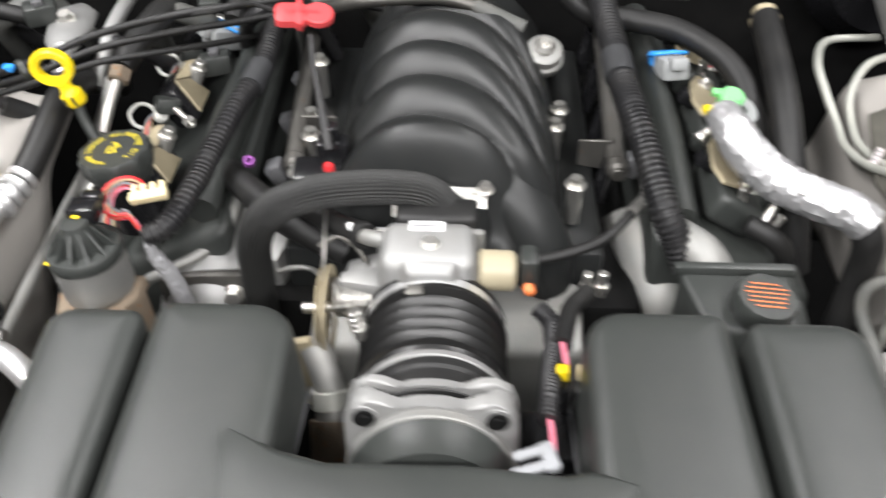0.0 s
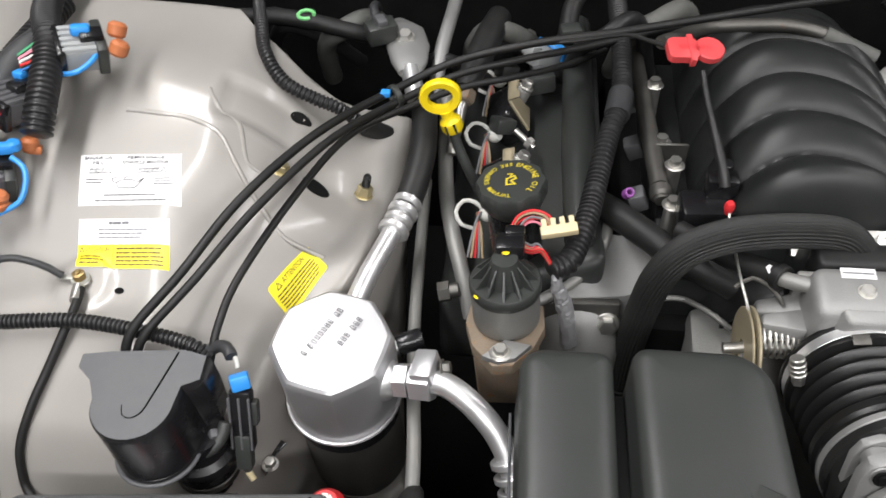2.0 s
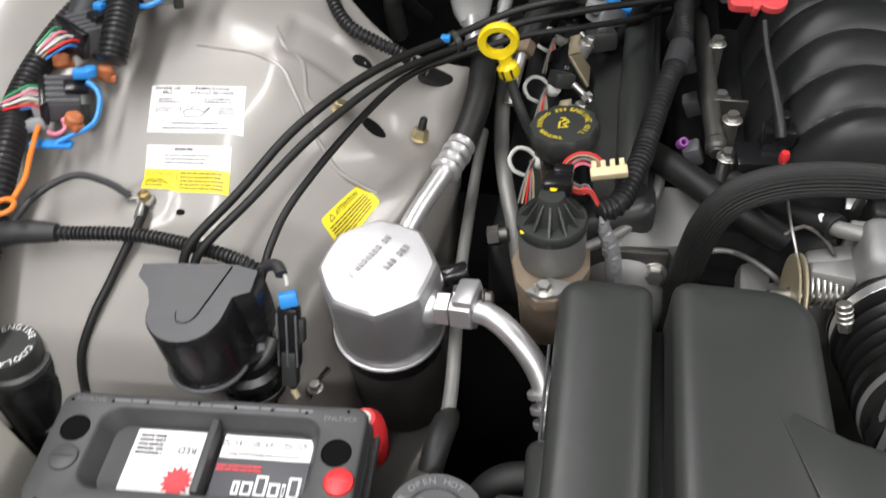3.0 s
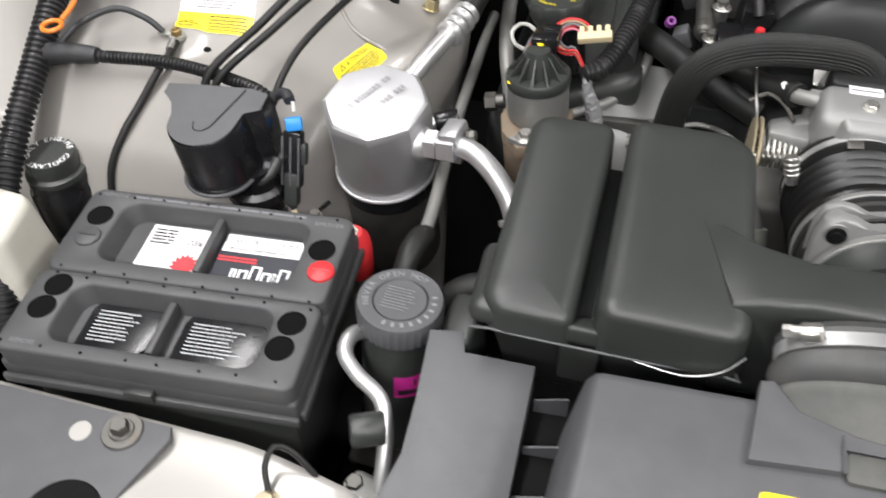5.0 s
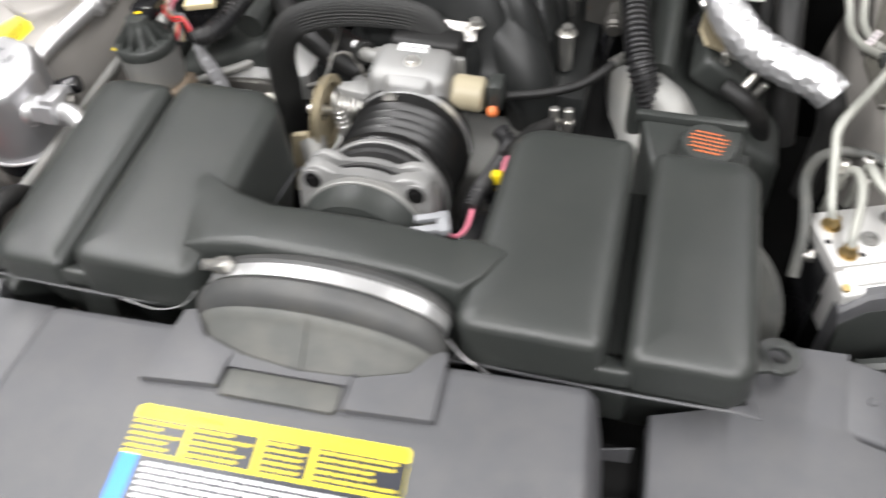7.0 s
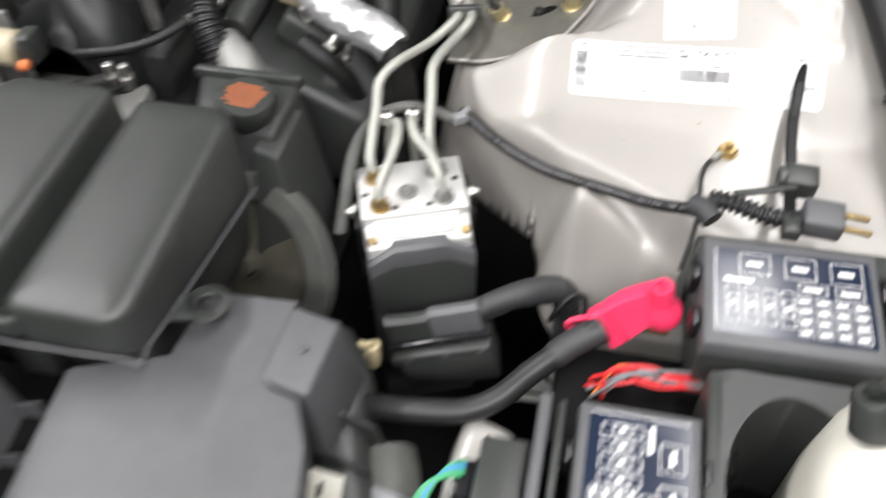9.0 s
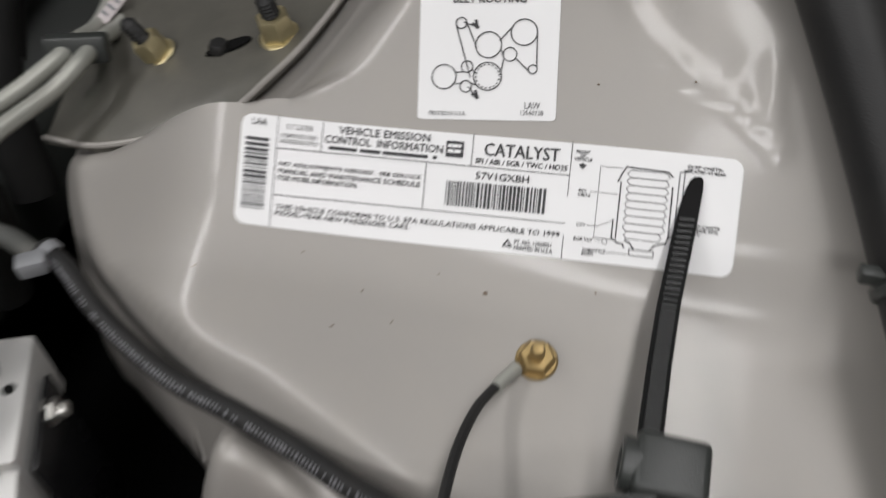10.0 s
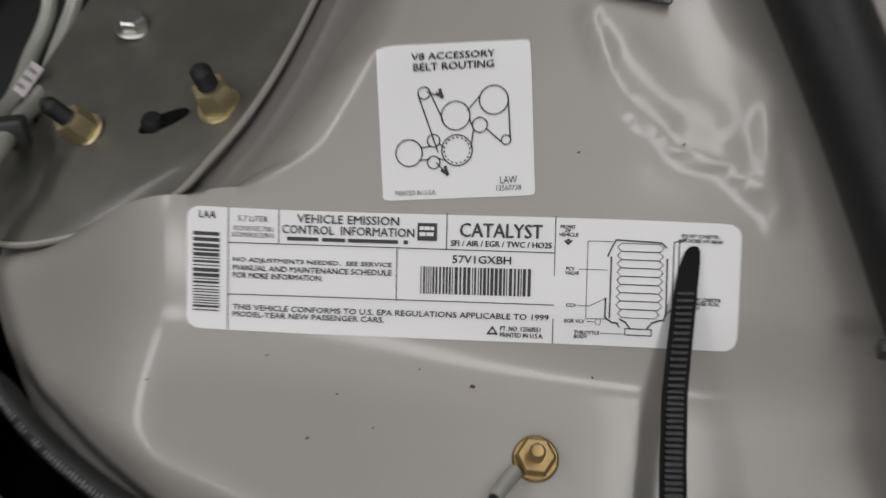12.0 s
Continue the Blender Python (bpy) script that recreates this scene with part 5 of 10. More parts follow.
for dx in (-0.0085, 0.0, 0.0085):
    part("rib", box(0.0022, 0.0030, 0.050, 0.0008), PLASTIC_GREY, plug, m=frame_to((-0.5165 + dx, 0.3935, 0.870), (-0.517 + dx, 0.4115, 0.909)))
part("wire", tube([(-0.5195, 0.424, 0.908), (-0.5215, 0.429, 0.914), (-0.526, 0.433, 0.915)], 0.0018, 8), WIRE_WHITE, plug, "white wire")
part("tail", tube([(-0.5165, 0.383, 0.836), (-0.5160, 0.380, 0.828), (-0.514, 0.378, 0.822)], [0.0065, 0.0055, 0.003], 10), TAPE, plug)
part("cream_tip", tube([(-0.516, 0.379, 0.818), (-0.511, 0.375, 0.812)], 0.003, 8), CREAM, plug)
for u in (-0.005, 0.0, 0.005):
    part("rib", box(0.0014, 0.003, 0.034, 0.0005), PLASTIC, plug, m=frame_to((-0.5205 + u, 0.3960, 0.8640), (-0.521 + u, 0.4135, 0.902)) @ T(0, -0.009, 0))
part("lead", tube([(-0.549, 0.438, 0.908), (-0.540, 0.440, 0.914), (-0.530, 0.436, 0.918), (-0.524, 0.428, 0.917)], 0.0055, 10), TAPE, plug)


# ---------------------------------------------------------------- control cables
def cable(name, pts, r, material, label, category, group="", **kw):
    return solo(name, tube(pts, r, **kw), material, label, category, group=group)


cable("control_cable", [(-0.6175, 0.424, 0.908), (-0.608, 0.440, 0.932), (-0.574, 0.480, 0.958), (-0.533, 0.547, 0.986), (-0.486, 0.645, 0.983), (-0.430, 0.757, 0.955), (-0.366, 0.795, 0.968), (-0.28, 0.807, 0.986), (-0.20, 0.82, 0.993), (-0.05, 0.86, 1.0), (0.05, 0.90, 0.995)], 0.0042, RUBBER, "black sheathed control cable arching over the wing", "cable", "control cables", n=12)
cable("control_cable", [(-0.6085, 0.424, 0.906), (-0.598, 0.438, 0.928), (-0.562, 0.478, 0.954), (-0.521, 0.548, 0.976), (-0.474, 0.648, 0.974), (-0.423, 0.748, 0.948), (-0.366, 0.785, 0.957), (-0.30, 0.81, 0.962), (-0.22, 0.85, 0.957), (-0.12, 0.92, 0.94), (-0.05, 0.97, 0.90)], 0.0040, RUBBER, "black sheathed control cable arching over the wing", "cable", "control cables", n=12)
cable("control_cable", [(-0.5465, 0.428, 0.902), (-0.541, 0.455, 0.925), (-0.531, 0.498, 0.940), (-0.501, 0.586, 0.953), (-0.467, 0.679, 0.952), (-0.414, 0.742, 0.944), (-0.360, 0.775, 0.948), (-0.31, 0.80, 0.945), (-0.25, 0.85, 0.93), (-0.2, 0.93, 0.90)], 0.0037, RUBBER, "thin black control cable rising from the canister", "cable", "control cables", n=12)
solo("cable_tie", ring(0.009, 0.0125, 0.007, 20), PLASTIC, "black cable clip holding the control cables", "cable clip", frame_to((-0.432, 0.748, 0.951), (-0.40, 0.775, 0.955)), "cable clips")
solo("cable_tie", box(0.010, 0.008, 0.006, 0.001), BLUE, "small blue clip on the control cables", "cable clip", T(-0.4375, 0.741, 0.961), "cable clips")
solo("cable_tie", box(0.022, 0.018, 0.012, 0.003), PLASTIC, "black clip block joining two control cables", "cable clip", T(-0.249, 0.830, 0.986) @ pose(0, 0, 0, 0, 0, 12), "cable clips")

# corrugated loom over the shelf, with the earth strap
cable("wire_loom", [(-0.80, 0.432, 0.915), (-0.765, 0.440, 0.921), (-0.729, 0.445, 0.922), (-0.668, 0.452, 0.921), (-0.61, 0.447, 0.919), (-0.565, 0.440, 0.914), (-0.545, 0.434, 0.905)], 0.0060, CONDUIT, "black corrugated wiring loom crossing the inner wing", "wire loom", corr=0.0016, pitch=0.0042, n=14)
cable("loom_wrap", [(-0.798, 0.434, 0.922), (-0.782, 0.436, 0.925), (-0.765, 0.440, 0.924), (-0.742, 0.443, 0.923)], [0.011, 0.0115, 0.0105, 0.0085], TAPE, "black tape wrap on the wiring loom", "tape wrap")
cable("earth_cable", [(-0.680, 0.492, 0.917), (-0.678, 0.470, 0.915), (-0.680, 0.448, 0.910)] + [(x, y, left_panel(x, y) + 0.006) for x, y in ((-0.692, 0.422), (-0.703, 0.396), (-0.713, 0.372), (-0.714, 0.356))] + [(-0.700, 0.343, 0.80)], 0.0040, RUBBER, "black earth cable dropping behind the battery", "cable", n=10)
cable("earth_cable", [(-0.787, 0.440, 0.928), (-0.772, 0.472, 0.940), (-0.746, 0.498, 0.944), (-0.718, 0.503, 0.934), (-0.700, 0.502, 0.921)], 0.0034, TAPE, "taped black earth lead to the wing stud", "cable", n=10)
lug = thing("earth_stud", (-0.685, 0.503, 0.905), "plated earth stud with two stacked cable lugs", "earth stud")
part("lug", add(ring(0.003, 0.0085, 0.0015, 20), box(0.006, 0.020, 0.003, 0.001), T(0.001, -0.012, 0.001)), STEEL, lug, m=T(-0.685, 0.503, 0.9145))
part("lug", add(ring(0.003, 0.0085, 0.0015, 20), box(0.020, 0.006, 0.003, 0.001), T(-0.012, 0.0, 0.001)), STEEL_LINE, lug, m=T(-0.685, 0.503, 0.9168))
part("nut", lathe([(0.002, 0), (0.006, 0), (0.006, 0.006), (0.002, 0.007)], 6), BRASS, lug, m=T(-0.685, 0.503, 0.9185))
part("stud", cyl(0.0027, 0.014, 12), BRASS, lug, m=T(-0.685, 0.503, 0.914))
part("crimp", tube([(-0.683, 0.494, 0.917), (-0.680, 0.478, 0.916)], 0.0052, 10), STEEL, lug)

# main harness along the wing with its multi-way plugs
cable("main_harness", [(-0.76, 0.20, 0.74), (-0.775, 0.245, 0.80), (-0.795, 0.330, 0.865), (-0.803, 0.420, 0.918), (-0.812, 0.500, 0.958), (-0.833, 0.575, 0.972), (-0.826, 0.65, 0.993), (-0.806, 0.71, 1.010), (-0.79, 0.80, 1.02)], 0.0130, CONDUIT, "thick black corrugated main harness along the wing", "wire loom", corr=0.0024, pitch=0.0060, n=18)
cable("main_harness", [(-0.736, 0.598, 1.004), (-0.736, 0.622, 1.020), (-0.742, 0.660, 1.034), (-0.754, 0.70, 1.042), (-0.785, 0.76, 1.036), (-0.80, 0.85, 1.03), (-0.72, 0.92, 1.04), (-0.62, 0.95, 1.04)], 0.0135, CONDUIT, "black corrugated branch loom to the multi-way plugs", "wire loom", corr=0.0022, pitch=0.0055, n=16)


def multi_plug(m, tone, label):
    """A ribbed multi-way connector; its wires leave along local y."""
    top = thing("harness_connector", m, label, "connector", "wing connectors")
    part("housing", box(0.042, 0.046, 0.024, 0.003), tone, top, m=m)
    part("collar", box(0.048, 0.010, 0.030, 0.002), PLASTIC, top, m=m @ T(0, 0.017, 0))
    part("collar", box(0.046, 0.008, 0.028, 0.002), PLASTIC_SHINY, top, m=m @ T(0, -0.020, 0))
    for k in range(5):
        part("rib", tube([(-0.0165 + k * 0.0082, -0.018, 0.012), (-0.0165 + k * 0.0082, 0.012, 0.012)], 0.0034, 8), tone, top, m=m)
    part("latch", box(0.016, 0.022, 0.008, 0.002), PLASTIC_SHINY, top, m=m @ T(0.002, 0.010, 0.017))
    for k, w in enumerate((WIRE_WHITE, WIRE_GREEN, WIRE_WHITE, WIRE_PINK, WIRE_TAN, WIRE_WHITE, WIRE_BLUE, WIRE_RED)):
        x = -0.018 + k * 0.005
        z = 0.004 if k % 2 else -0.004
        part("wire", tube([m @ Vector(p) for p in ((x, -0.022, z), (x * 0.9, -0.032, z + 0.003), (x * 0.7 + 0.003, -0.044, z), (x * 0.5 + 0.004, -0.056, z - 0.006))], 0.0014, 6), w, top)
    return top


low_plug = multi_plug(T(-0.787, 0.578, 0.970) @ pose(0, 0, 0, -16, 10, -62), PLASTIC_GREY, "dark ribbed multi-way connector with orange and blue locks")
for at, turn in (((-0.761, 0.611, 0.972), 20), ((-0.766, 0.547, 0.963), -30), ((-0.800, 0.608, 0.985), 60)):
    part("orange_lock", add(cyl(0.0085, 0.014, 18, 0.003), box(0.014, 0.012, 0.008, 0.002), T(0.004, 0.0, 0.003)), ORANGE_DULL, low_plug, "orange seal lock", m=T(*at) @ pose(0, 0, 0, -20, 20, turn))
part("blue_clip", add(box(0.016, 0.012, 0.010, 0.003), cyl(0.007, 0.010, 16, 0.002), T(0.008, 0.002, -0.004)), BLUE, low_plug, "blue clip", m=T(-0.768, 0.590, 0.993) @ pose(0, 0, 0, -10, 10, 25))
part("blue_strap", tube([(-0.758, 0.581, 0.990), (-0.746, 0.575, 0.986), (-0.741, 0.565, 0.978), (-0.745, 0.550, 0.965), (-0.763, 0.540, 0.958), (-0.779, 0.531, 0.953)], 0.0026, 8), BLUE, low_plug, "blue retaining strap")
part("blue_strap", box(0.040, 0.013, 0.004, 0.001), BLUE, low_plug, "blue retaining strap", m=T(-0.785, 0.531, 0.951) @ pose(0, 0, 0, -14, 8, 14))
part("pink_wire", tube([(-0.778, 0.552, 0.966), (-0.772, 0.543, 0.962), (-0.780, 0.538, 0.958), (-0.792, 0.542, 0.956)], 0.0022, 6), WIRE_PINK, low_plug)
part("grey_block", box(0.014, 0.020, 0.016, 0.002), GREY_CONN, low_plug, m=T(-0.803, 0.560, 0.968) @ pose(0, 0, 0, -16, 0, 20))
part("grey_block", box(0.020, 0.012, 0.012, 0.002), GREY_CONN, low_plug, m=T(-0.806, 0.545, 0.962) @ pose(0, 0, 0, -16, 0, 30))
up_plug = multi_plug(T(-0.779, 0.640, 1.006) @ pose(0, 0, 0, -16, 8, -28), PLASTIC_GREY, "dark ribbed multi-way connector with a blue latch")
part("blue_latch", box(0.012, 0.010, 0.008, 0.002), BLUE, up_plug, "blue latch", m=T(-0.773, 0.662, 1.024) @ pose(0, 0, 0, -10, 0, -20))
part("lever", box(0.018, 0.026, 0.008, 0.002), PLASTIC_SHINY, up_plug, m=T(-0.768, 0.655, 1.019) @ pose(0, 0, 0, -14, 0, -20))
part("taped_stub", tube([(-0.800, 0.652, 1.004), (-0.798, 0.672, 1.014), (-0.785, 0.695, 1.025), (-0.77, 0.73, 1.03)], [0.012, 0.015, 0.014, 0.012], 12), TAPE, up_plug)
part("side_block", box(0.014, 0.020, 0.016, 0.003), PLASTIC_SHINY, up_plug, m=T(-0.803, 0.630, 0.998) @ pose(0, 0, 0, -14, 0, -30))
back_plug = multi_plug(T(-0.722, 0.694, 1.034) @ pose(0, 0, 0, -10, 10, -60), GREY_CONN, "pale grey multi-way connector with orange and blue locks")
for at, turn in (((-0.690, 0.706, 1.040), 30), ((-0.686, 0.690, 1.030), 10)):
    part("orange_lock", cyl(0.009, 0.015, 18, 0.003), ORANGE_DULL, back_plug, "orange seal lock", m=T(*at) @ pose(0, 0, 0, -20, 30, turn))
part("blue_clip", box(0.018, 0.014, 0.010, 0.003), BLUE, back_plug, "blue clip", m=T(-0.718, 0.697, 1.053) @ pose(0, 0, 0, -10, 10, 25))
part("blue_strap", tube([(-0.704, 0.700, 1.045), (-0.702, 0.680, 1.035), (-0.716, 0.664, 1.028), (-0.735, 0.662, 1.026)], 0.0026, 8), BLUE, back_plug, "blue retaining strap")
strap = [(-0.799, 0.541, 0.962), (-0.797, 0.534, 0.963), (-0.783, 0.495, 0.962), (-0.775, 0.472, 0.960), (-0.774, 0.448, 0.957)]
cable("orange_strap", strap, 0.0026, WIRE_ORANGE, "orange plastic retaining strap on the harness", "strap", n=8)
loop = [(-0.778 + 0.0095 * math.cos(a), 0.437 + 0.0095 * math.sin(a), 0.9565) for a in (2 * math.pi * k / 16 for k in range(17))]
cable("orange_strap", loop, 0.0024, WIRE_ORANGE, "orange plastic loop of the retaining strap", "strap", n=8)

# ---------------------------------------------------------------- stickers on the inner wing
def drape(o, ex, ey, fn, lift):
    """Lays print, u along ex and v along ey from o, on the height fn."""
    o, ex, ey = Vector(o), Vector(ex), Vector(ey)

    def put(u, v, w):
        p = o + ex * u + ey * v
        return (p.x, p.y, fn(p.x, p.y) + lift)
    return put


def tiled(w, h, r=0.0, nu=24, nv=16):
    """A rectangle, or one with clipped round corners, as a fine grid from the origin."""
    bm = bmesh.new()
    us = [w * k / nu for k in range(nu + 1)]
    vs = [h * k / nv for k in range(nv + 1)]

    def pull(u, v):
        if r:
            cu, cv = min(max(u, r), w - r), min(max(v, r), h - r)
            d = math.hypot(u - cu, v - cv)
            if d > r:
                u, v = cu + (u - cu) * r / d, cv + (v - cv) * r / d
        return (u, v, 0)
    rows = [[bm.verts.new(pull(u, v)) for u in us] for v in vs]
    for a, b in zip(rows, rows[1:]):
        for k in range(nu):
            bm.faces.new((a[k], a[k + 1], b[k + 1], b[k]))
    return bm


def oil_sticker():
    W, H = 0.098, 0.049
    o, ex, ey = (-0.707, 0.572), (1.005, 0.061), (-0.17, 0.955)
    top = solo("oil_sticker", bend(tiled(W, H), drape(o, ex, ey, left_panel, 0.0006)), WHITE_STICKER, "white engine-oil sticker with a black oil can picture", "sticker")
    ink = bmesh.new()
    for word, x, y, w, h in (("ENGINE OIL", 0.018, 0.0455, 0.027, 0.0035), ("FILL", 0.018, 0.0405, 0.011, 0.0035), ("REMPLISSAGE", 0.064, 0.0455, 0.036, 0.0035), ("D'HUILLE MOTEUR", 0.064, 0.0405, 0.045, 0.0035), ("ENERGY", 0.018, 0.034, 0.017, 0.0022), ("CONSERVING II", 0.018, 0.031, 0.025, 0.0022), ("ECONOMIE DE", 0.070, 0.034, 0.026, 0.0022), ("CARBURANT II", 0.070, 0.031, 0.028, 0.0022)):
        add(ink, fitted(word, w, h, "CENTER", 0.012), T(x, y, 0))
    add(ink, bars(0.006, 0.020, 0.026, 0.026, 2, 0.3, 0.3, 41, 4))
    add(ink, bars(0.072, 0.018, 0.092, 0.026, 3, 0.3, 0.3, 42, 4))
    add(ink, bars(0.024, 0.008, 0.074, 0.0105, 1, 0.45, 0.0, 43, 10))
    add(ink, bars(0.016, 0.003, 0.084, 0.0055, 1, 0.45, 0.0, 44, 12))
    stroke(ink, [(0.038, 0.016), (0.036, 0.021), (0.040, 0.0235), (0.052, 0.0235), (0.0555, 0.021), (0.063, 0.0255), (0.056, 0.018), (0.053, 0.016), (0.038, 0.016)], 0.0007)
    stroke(ink, [(0.044, 0.0235), (0.044, 0.0265), (0.048, 0.0265)], 0.0007)
    stroke(ink, [(0.036, 0.021), (0.032, 0.0225), (0.032, 0.0255), (0.037, 0.0255)], 0.0007)
    part("print", bend(ink, drape(o, ex, ey, left_panel, 0.0012)), INK, top)


def caution_sticker():
    W, H = 0.090, 0.044
    o, ex, ey = (-0.696, 0.5175), (0.96, 0.055), (-0.17, 0.98)
    top = solo("caution_sticker", bend(tiled(W, H), drape(o, ex, ey, left_panel, 0.0006)), WHITE_STICKER, "white and yellow caution sticker on the inner wing", "sticker")
    part("yellow_field", bend(tiled(W, 0.022), drape(o, ex, ey, left_panel, 0.0010)), YELLOW_STICKER, top, "yellow field")
    blue = add(bars(0.020, 0.026, 0.072, 0.036, 3, 0.35, 0.2, 51, 9), bars(0.030, 0.038, 0.060, 0.042, 1, 0.6, 0.3, 52, 4))
    part("print", bend(blue, drape(o, ex, ey, left_panel, 0.0012)), INK_GREY, top)
    ink = bars(0.038, 0.002, 0.086, 0.020, 5, 0.45, 0.1, 53, 9)
    add(ink, bars(0.003, 0.002, 0.030, 0.013, 3, 0.5, 0.3, 54, 4))
    add(ink, fitted("ATTENTION", 0.023, 0.004), T(0.019, 0.0175, 0))
    stroke(ink, [(0.002, 0.0155), (0.006, 0.0155), (0.004, 0.0195), (0.002, 0.0155)], 0.0006)
    rect(ink, 0.0345, 0.0, 0.0350, 0.022)
    part("print", bend(ink, drape(o, ex, ey, left_panel, 0.0014)), INK_OLIVE, top)


def attention_sticker():
    W, H = 0.060, 0.0330
    o, ex, ey = (-0.504, 0.5155), (0.50, 0.86), (-0.72, 0.66)
    top = solo("attention_sticker", bend(tiled(W, H, 0.003), drape(o, ex, ey, left_panel, 0.0007)), YELLOW_STICKER, "small tilted yellow attention sticker on the inner wing", "sticker")
    ink = bars(0.004, 0.003, 0.056, 0.022, 6, 0.42, 0.15, 61, 9)
    add(ink, fitted("ATTENTION", 0.030, 0.0050), T(0.032, 0.0270, 0))
    stroke(ink, [(0.008, 0.0245), (0.014, 0.0245), (0.011, 0.0298), (0.008, 0.0245)], 0.0008)
    part("print", bend(ink, drape(o, ex, ey, left_panel, 0.0014)), INK_OLIVE, top)


oil_sticker()
caution_sticker()
attention_sticker()

# ---------------------------------------------------------------- front wing corner, bracket and pipes beside the battery
def corner_height(x, y):
    return 0.826 + 0.010 * ease(0.10, 0.02, y) - 0.12 * ease(0.118, 0.150, y) - 0.04 * ease(-0.36, -0.30, x)


bm = sheet(lambda u, v: (u, v - 0.020 * ease(-0.46, -0.30, u), corner_height(u, v)), np.arange(-0.98, -0.29, 0.008), np.arange(-0.24, 0.155, 0.006))
corner = solo("wing_corner", bm, PAINT_WHITE, "", "", kind="structure", sharp=60)
tagged(corner, "pale painted front corner of the inner wing", "body panel")
corner.modifiers.new("gauge", "SOLIDIFY").thickness = 0.0015
plate = thing("wing_bracket", (-0.56, 0.08, 0.83), "grey steel bracket plate bolted over the wing corner", "bracket")
part("plate", prism([(-0.80, 0.112), (-0.640, 0.112), (-0.505, 0.113), (-0.500, 0.102), (-0.514, 0.055), (-0.530, -0.02), (-0.60, -0.03), (-0.80, -0.03)], 0.831, 0.836, 0.001), PLASTIC_GREY, plate)
part("bolt", add(ring(0.004, 0.0165, 0.0025, 28), hexbolt(0.0075, 0.010), T(0, 0, 0.002)), STEEL_DARK, plate, m=T(-0.5400, 0.0985, 0.836))
part("pale_disc", cyl(0.009, 0.0012, 24, 0.0004), PAINT_WHITE, plate, m=T(-0.5730, 0.0905, 0.8355))
part("round_hole", lathe([(0, 0.0006), (0.026, 0.0006), (0.030, 0.0012), (0.032, 0)], 36), SHADE_BLACK, plate, m=T(-0.548, 0.022, 0.8355))
solo("hex_bolt", add(hexbolt(0.0075, 0.008), ring(0.003, 0.012, 0.0015, 24)), TAN_METAL, "dull zinc earth bolt on the pale wing corner", "bolt", T(-0.408, 0.076, 0.826))
cable("earth_cable", [(-0.409, 0.084, 0.833), (-0.416, 0.098, 0.843), (-0.414, 0.112, 0.848), (-0.402, 0.115, 0.842), (-0.385, 0.110, 0.828), (-0.365, 0.105, 0.80), (-0.35, 0.12, 0.76)], 0.0026, RUBBER, "thin black earth lead on the pale wing corner", "cable", n=8)

pipe = thing("aircon_pipe", (-0.35, 0.15, 0.78), "bare aluminium air-conditioning pipe with a capped port", "pipe")
part("pipe", tube([(-0.380, 0.245, 0.835), (-0.392, 0.226, 0.850), (-0.391, 0.205, 0.852), (-0.375, 0.190, 0.848), (-0.352, 0.178, 0.840), (-0.342, 0.158, 0.826), (-0.338, 0.135, 0.806), (-0.338, 0.118, 0.785)], 0.0068, 14), ALU_PIPE, pipe)
part("port_cap", lathe([(0, 0), (0.0125, 0), (0.0135, 0.002), (0.0135, 0.024), (0.0115, 0.027), (0, 0.027)], 24), PLASTIC, pipe, "black port cap", m=frame_to((-0.341, 0.155, 0.838), (-0.372, 0.140, 0.842)))
part("fitting", box(0.040, 0.034, 0.030, 0.006, 3), CAST_DARK, pipe, m=T(-0.346, 0.118, 0.782) @ pose(0, 0, 0, 0, 0, -10))
part("fitting_nut", hexbolt(0.0075, 0.010), STEEL_DARK, pipe, m=T(-0.359, 0.124, 0.790))
nip = thing("hose_nipple", (-0.374, 0.295, 0.84), "black rubber elbow at the end of the long brace rod", "rod end")
part("elbow", tube([(-0.372, 0.30, 0.85), (-0.369, 0.318, 0.862), (-0.367, 0.340, 0.858), (-0.366, 0.356, 0.846)], [0.010, 0.011, 0.011, 0.008], 14), RUBBER, nip)
part("rod", tube([(-0.367, 0.345, 0.852), (-0.372, 0.40, 0.846), (-0.388, 0.526, 0.834), (-0.397, 0.66, 0.829), (-0.402, 0.76, 0.826)], 0.0062, 12), CAST_DARK, nip, "long dull steel brace rod")
cable("coolant_hose", [(-0.345, 0.285, 0.80), (-0.325, 0.305, 0.83), (-0.300, 0.312, 0.84), (-0.27, 0.31, 0.835)], 0.013, RUBBER, "short black hose behind the reservoir", "hose", n=14)
solo("reservoir_bracket", hexa([(-0.345, 0.225, 0.78), (-0.29, 0.225, 0.78), (-0.29, 0.285, 0.78), (-0.335, 0.29, 0.78)], [(-0.325, 0.23, 0.858), (-0.292, 0.23, 0.866), (-0.292, 0.285, 0.866), (-0.318, 0.288, 0.858)], 0.006, 3), PLASTIC, "black plastic bracket of the steering reservoir", "bracket")

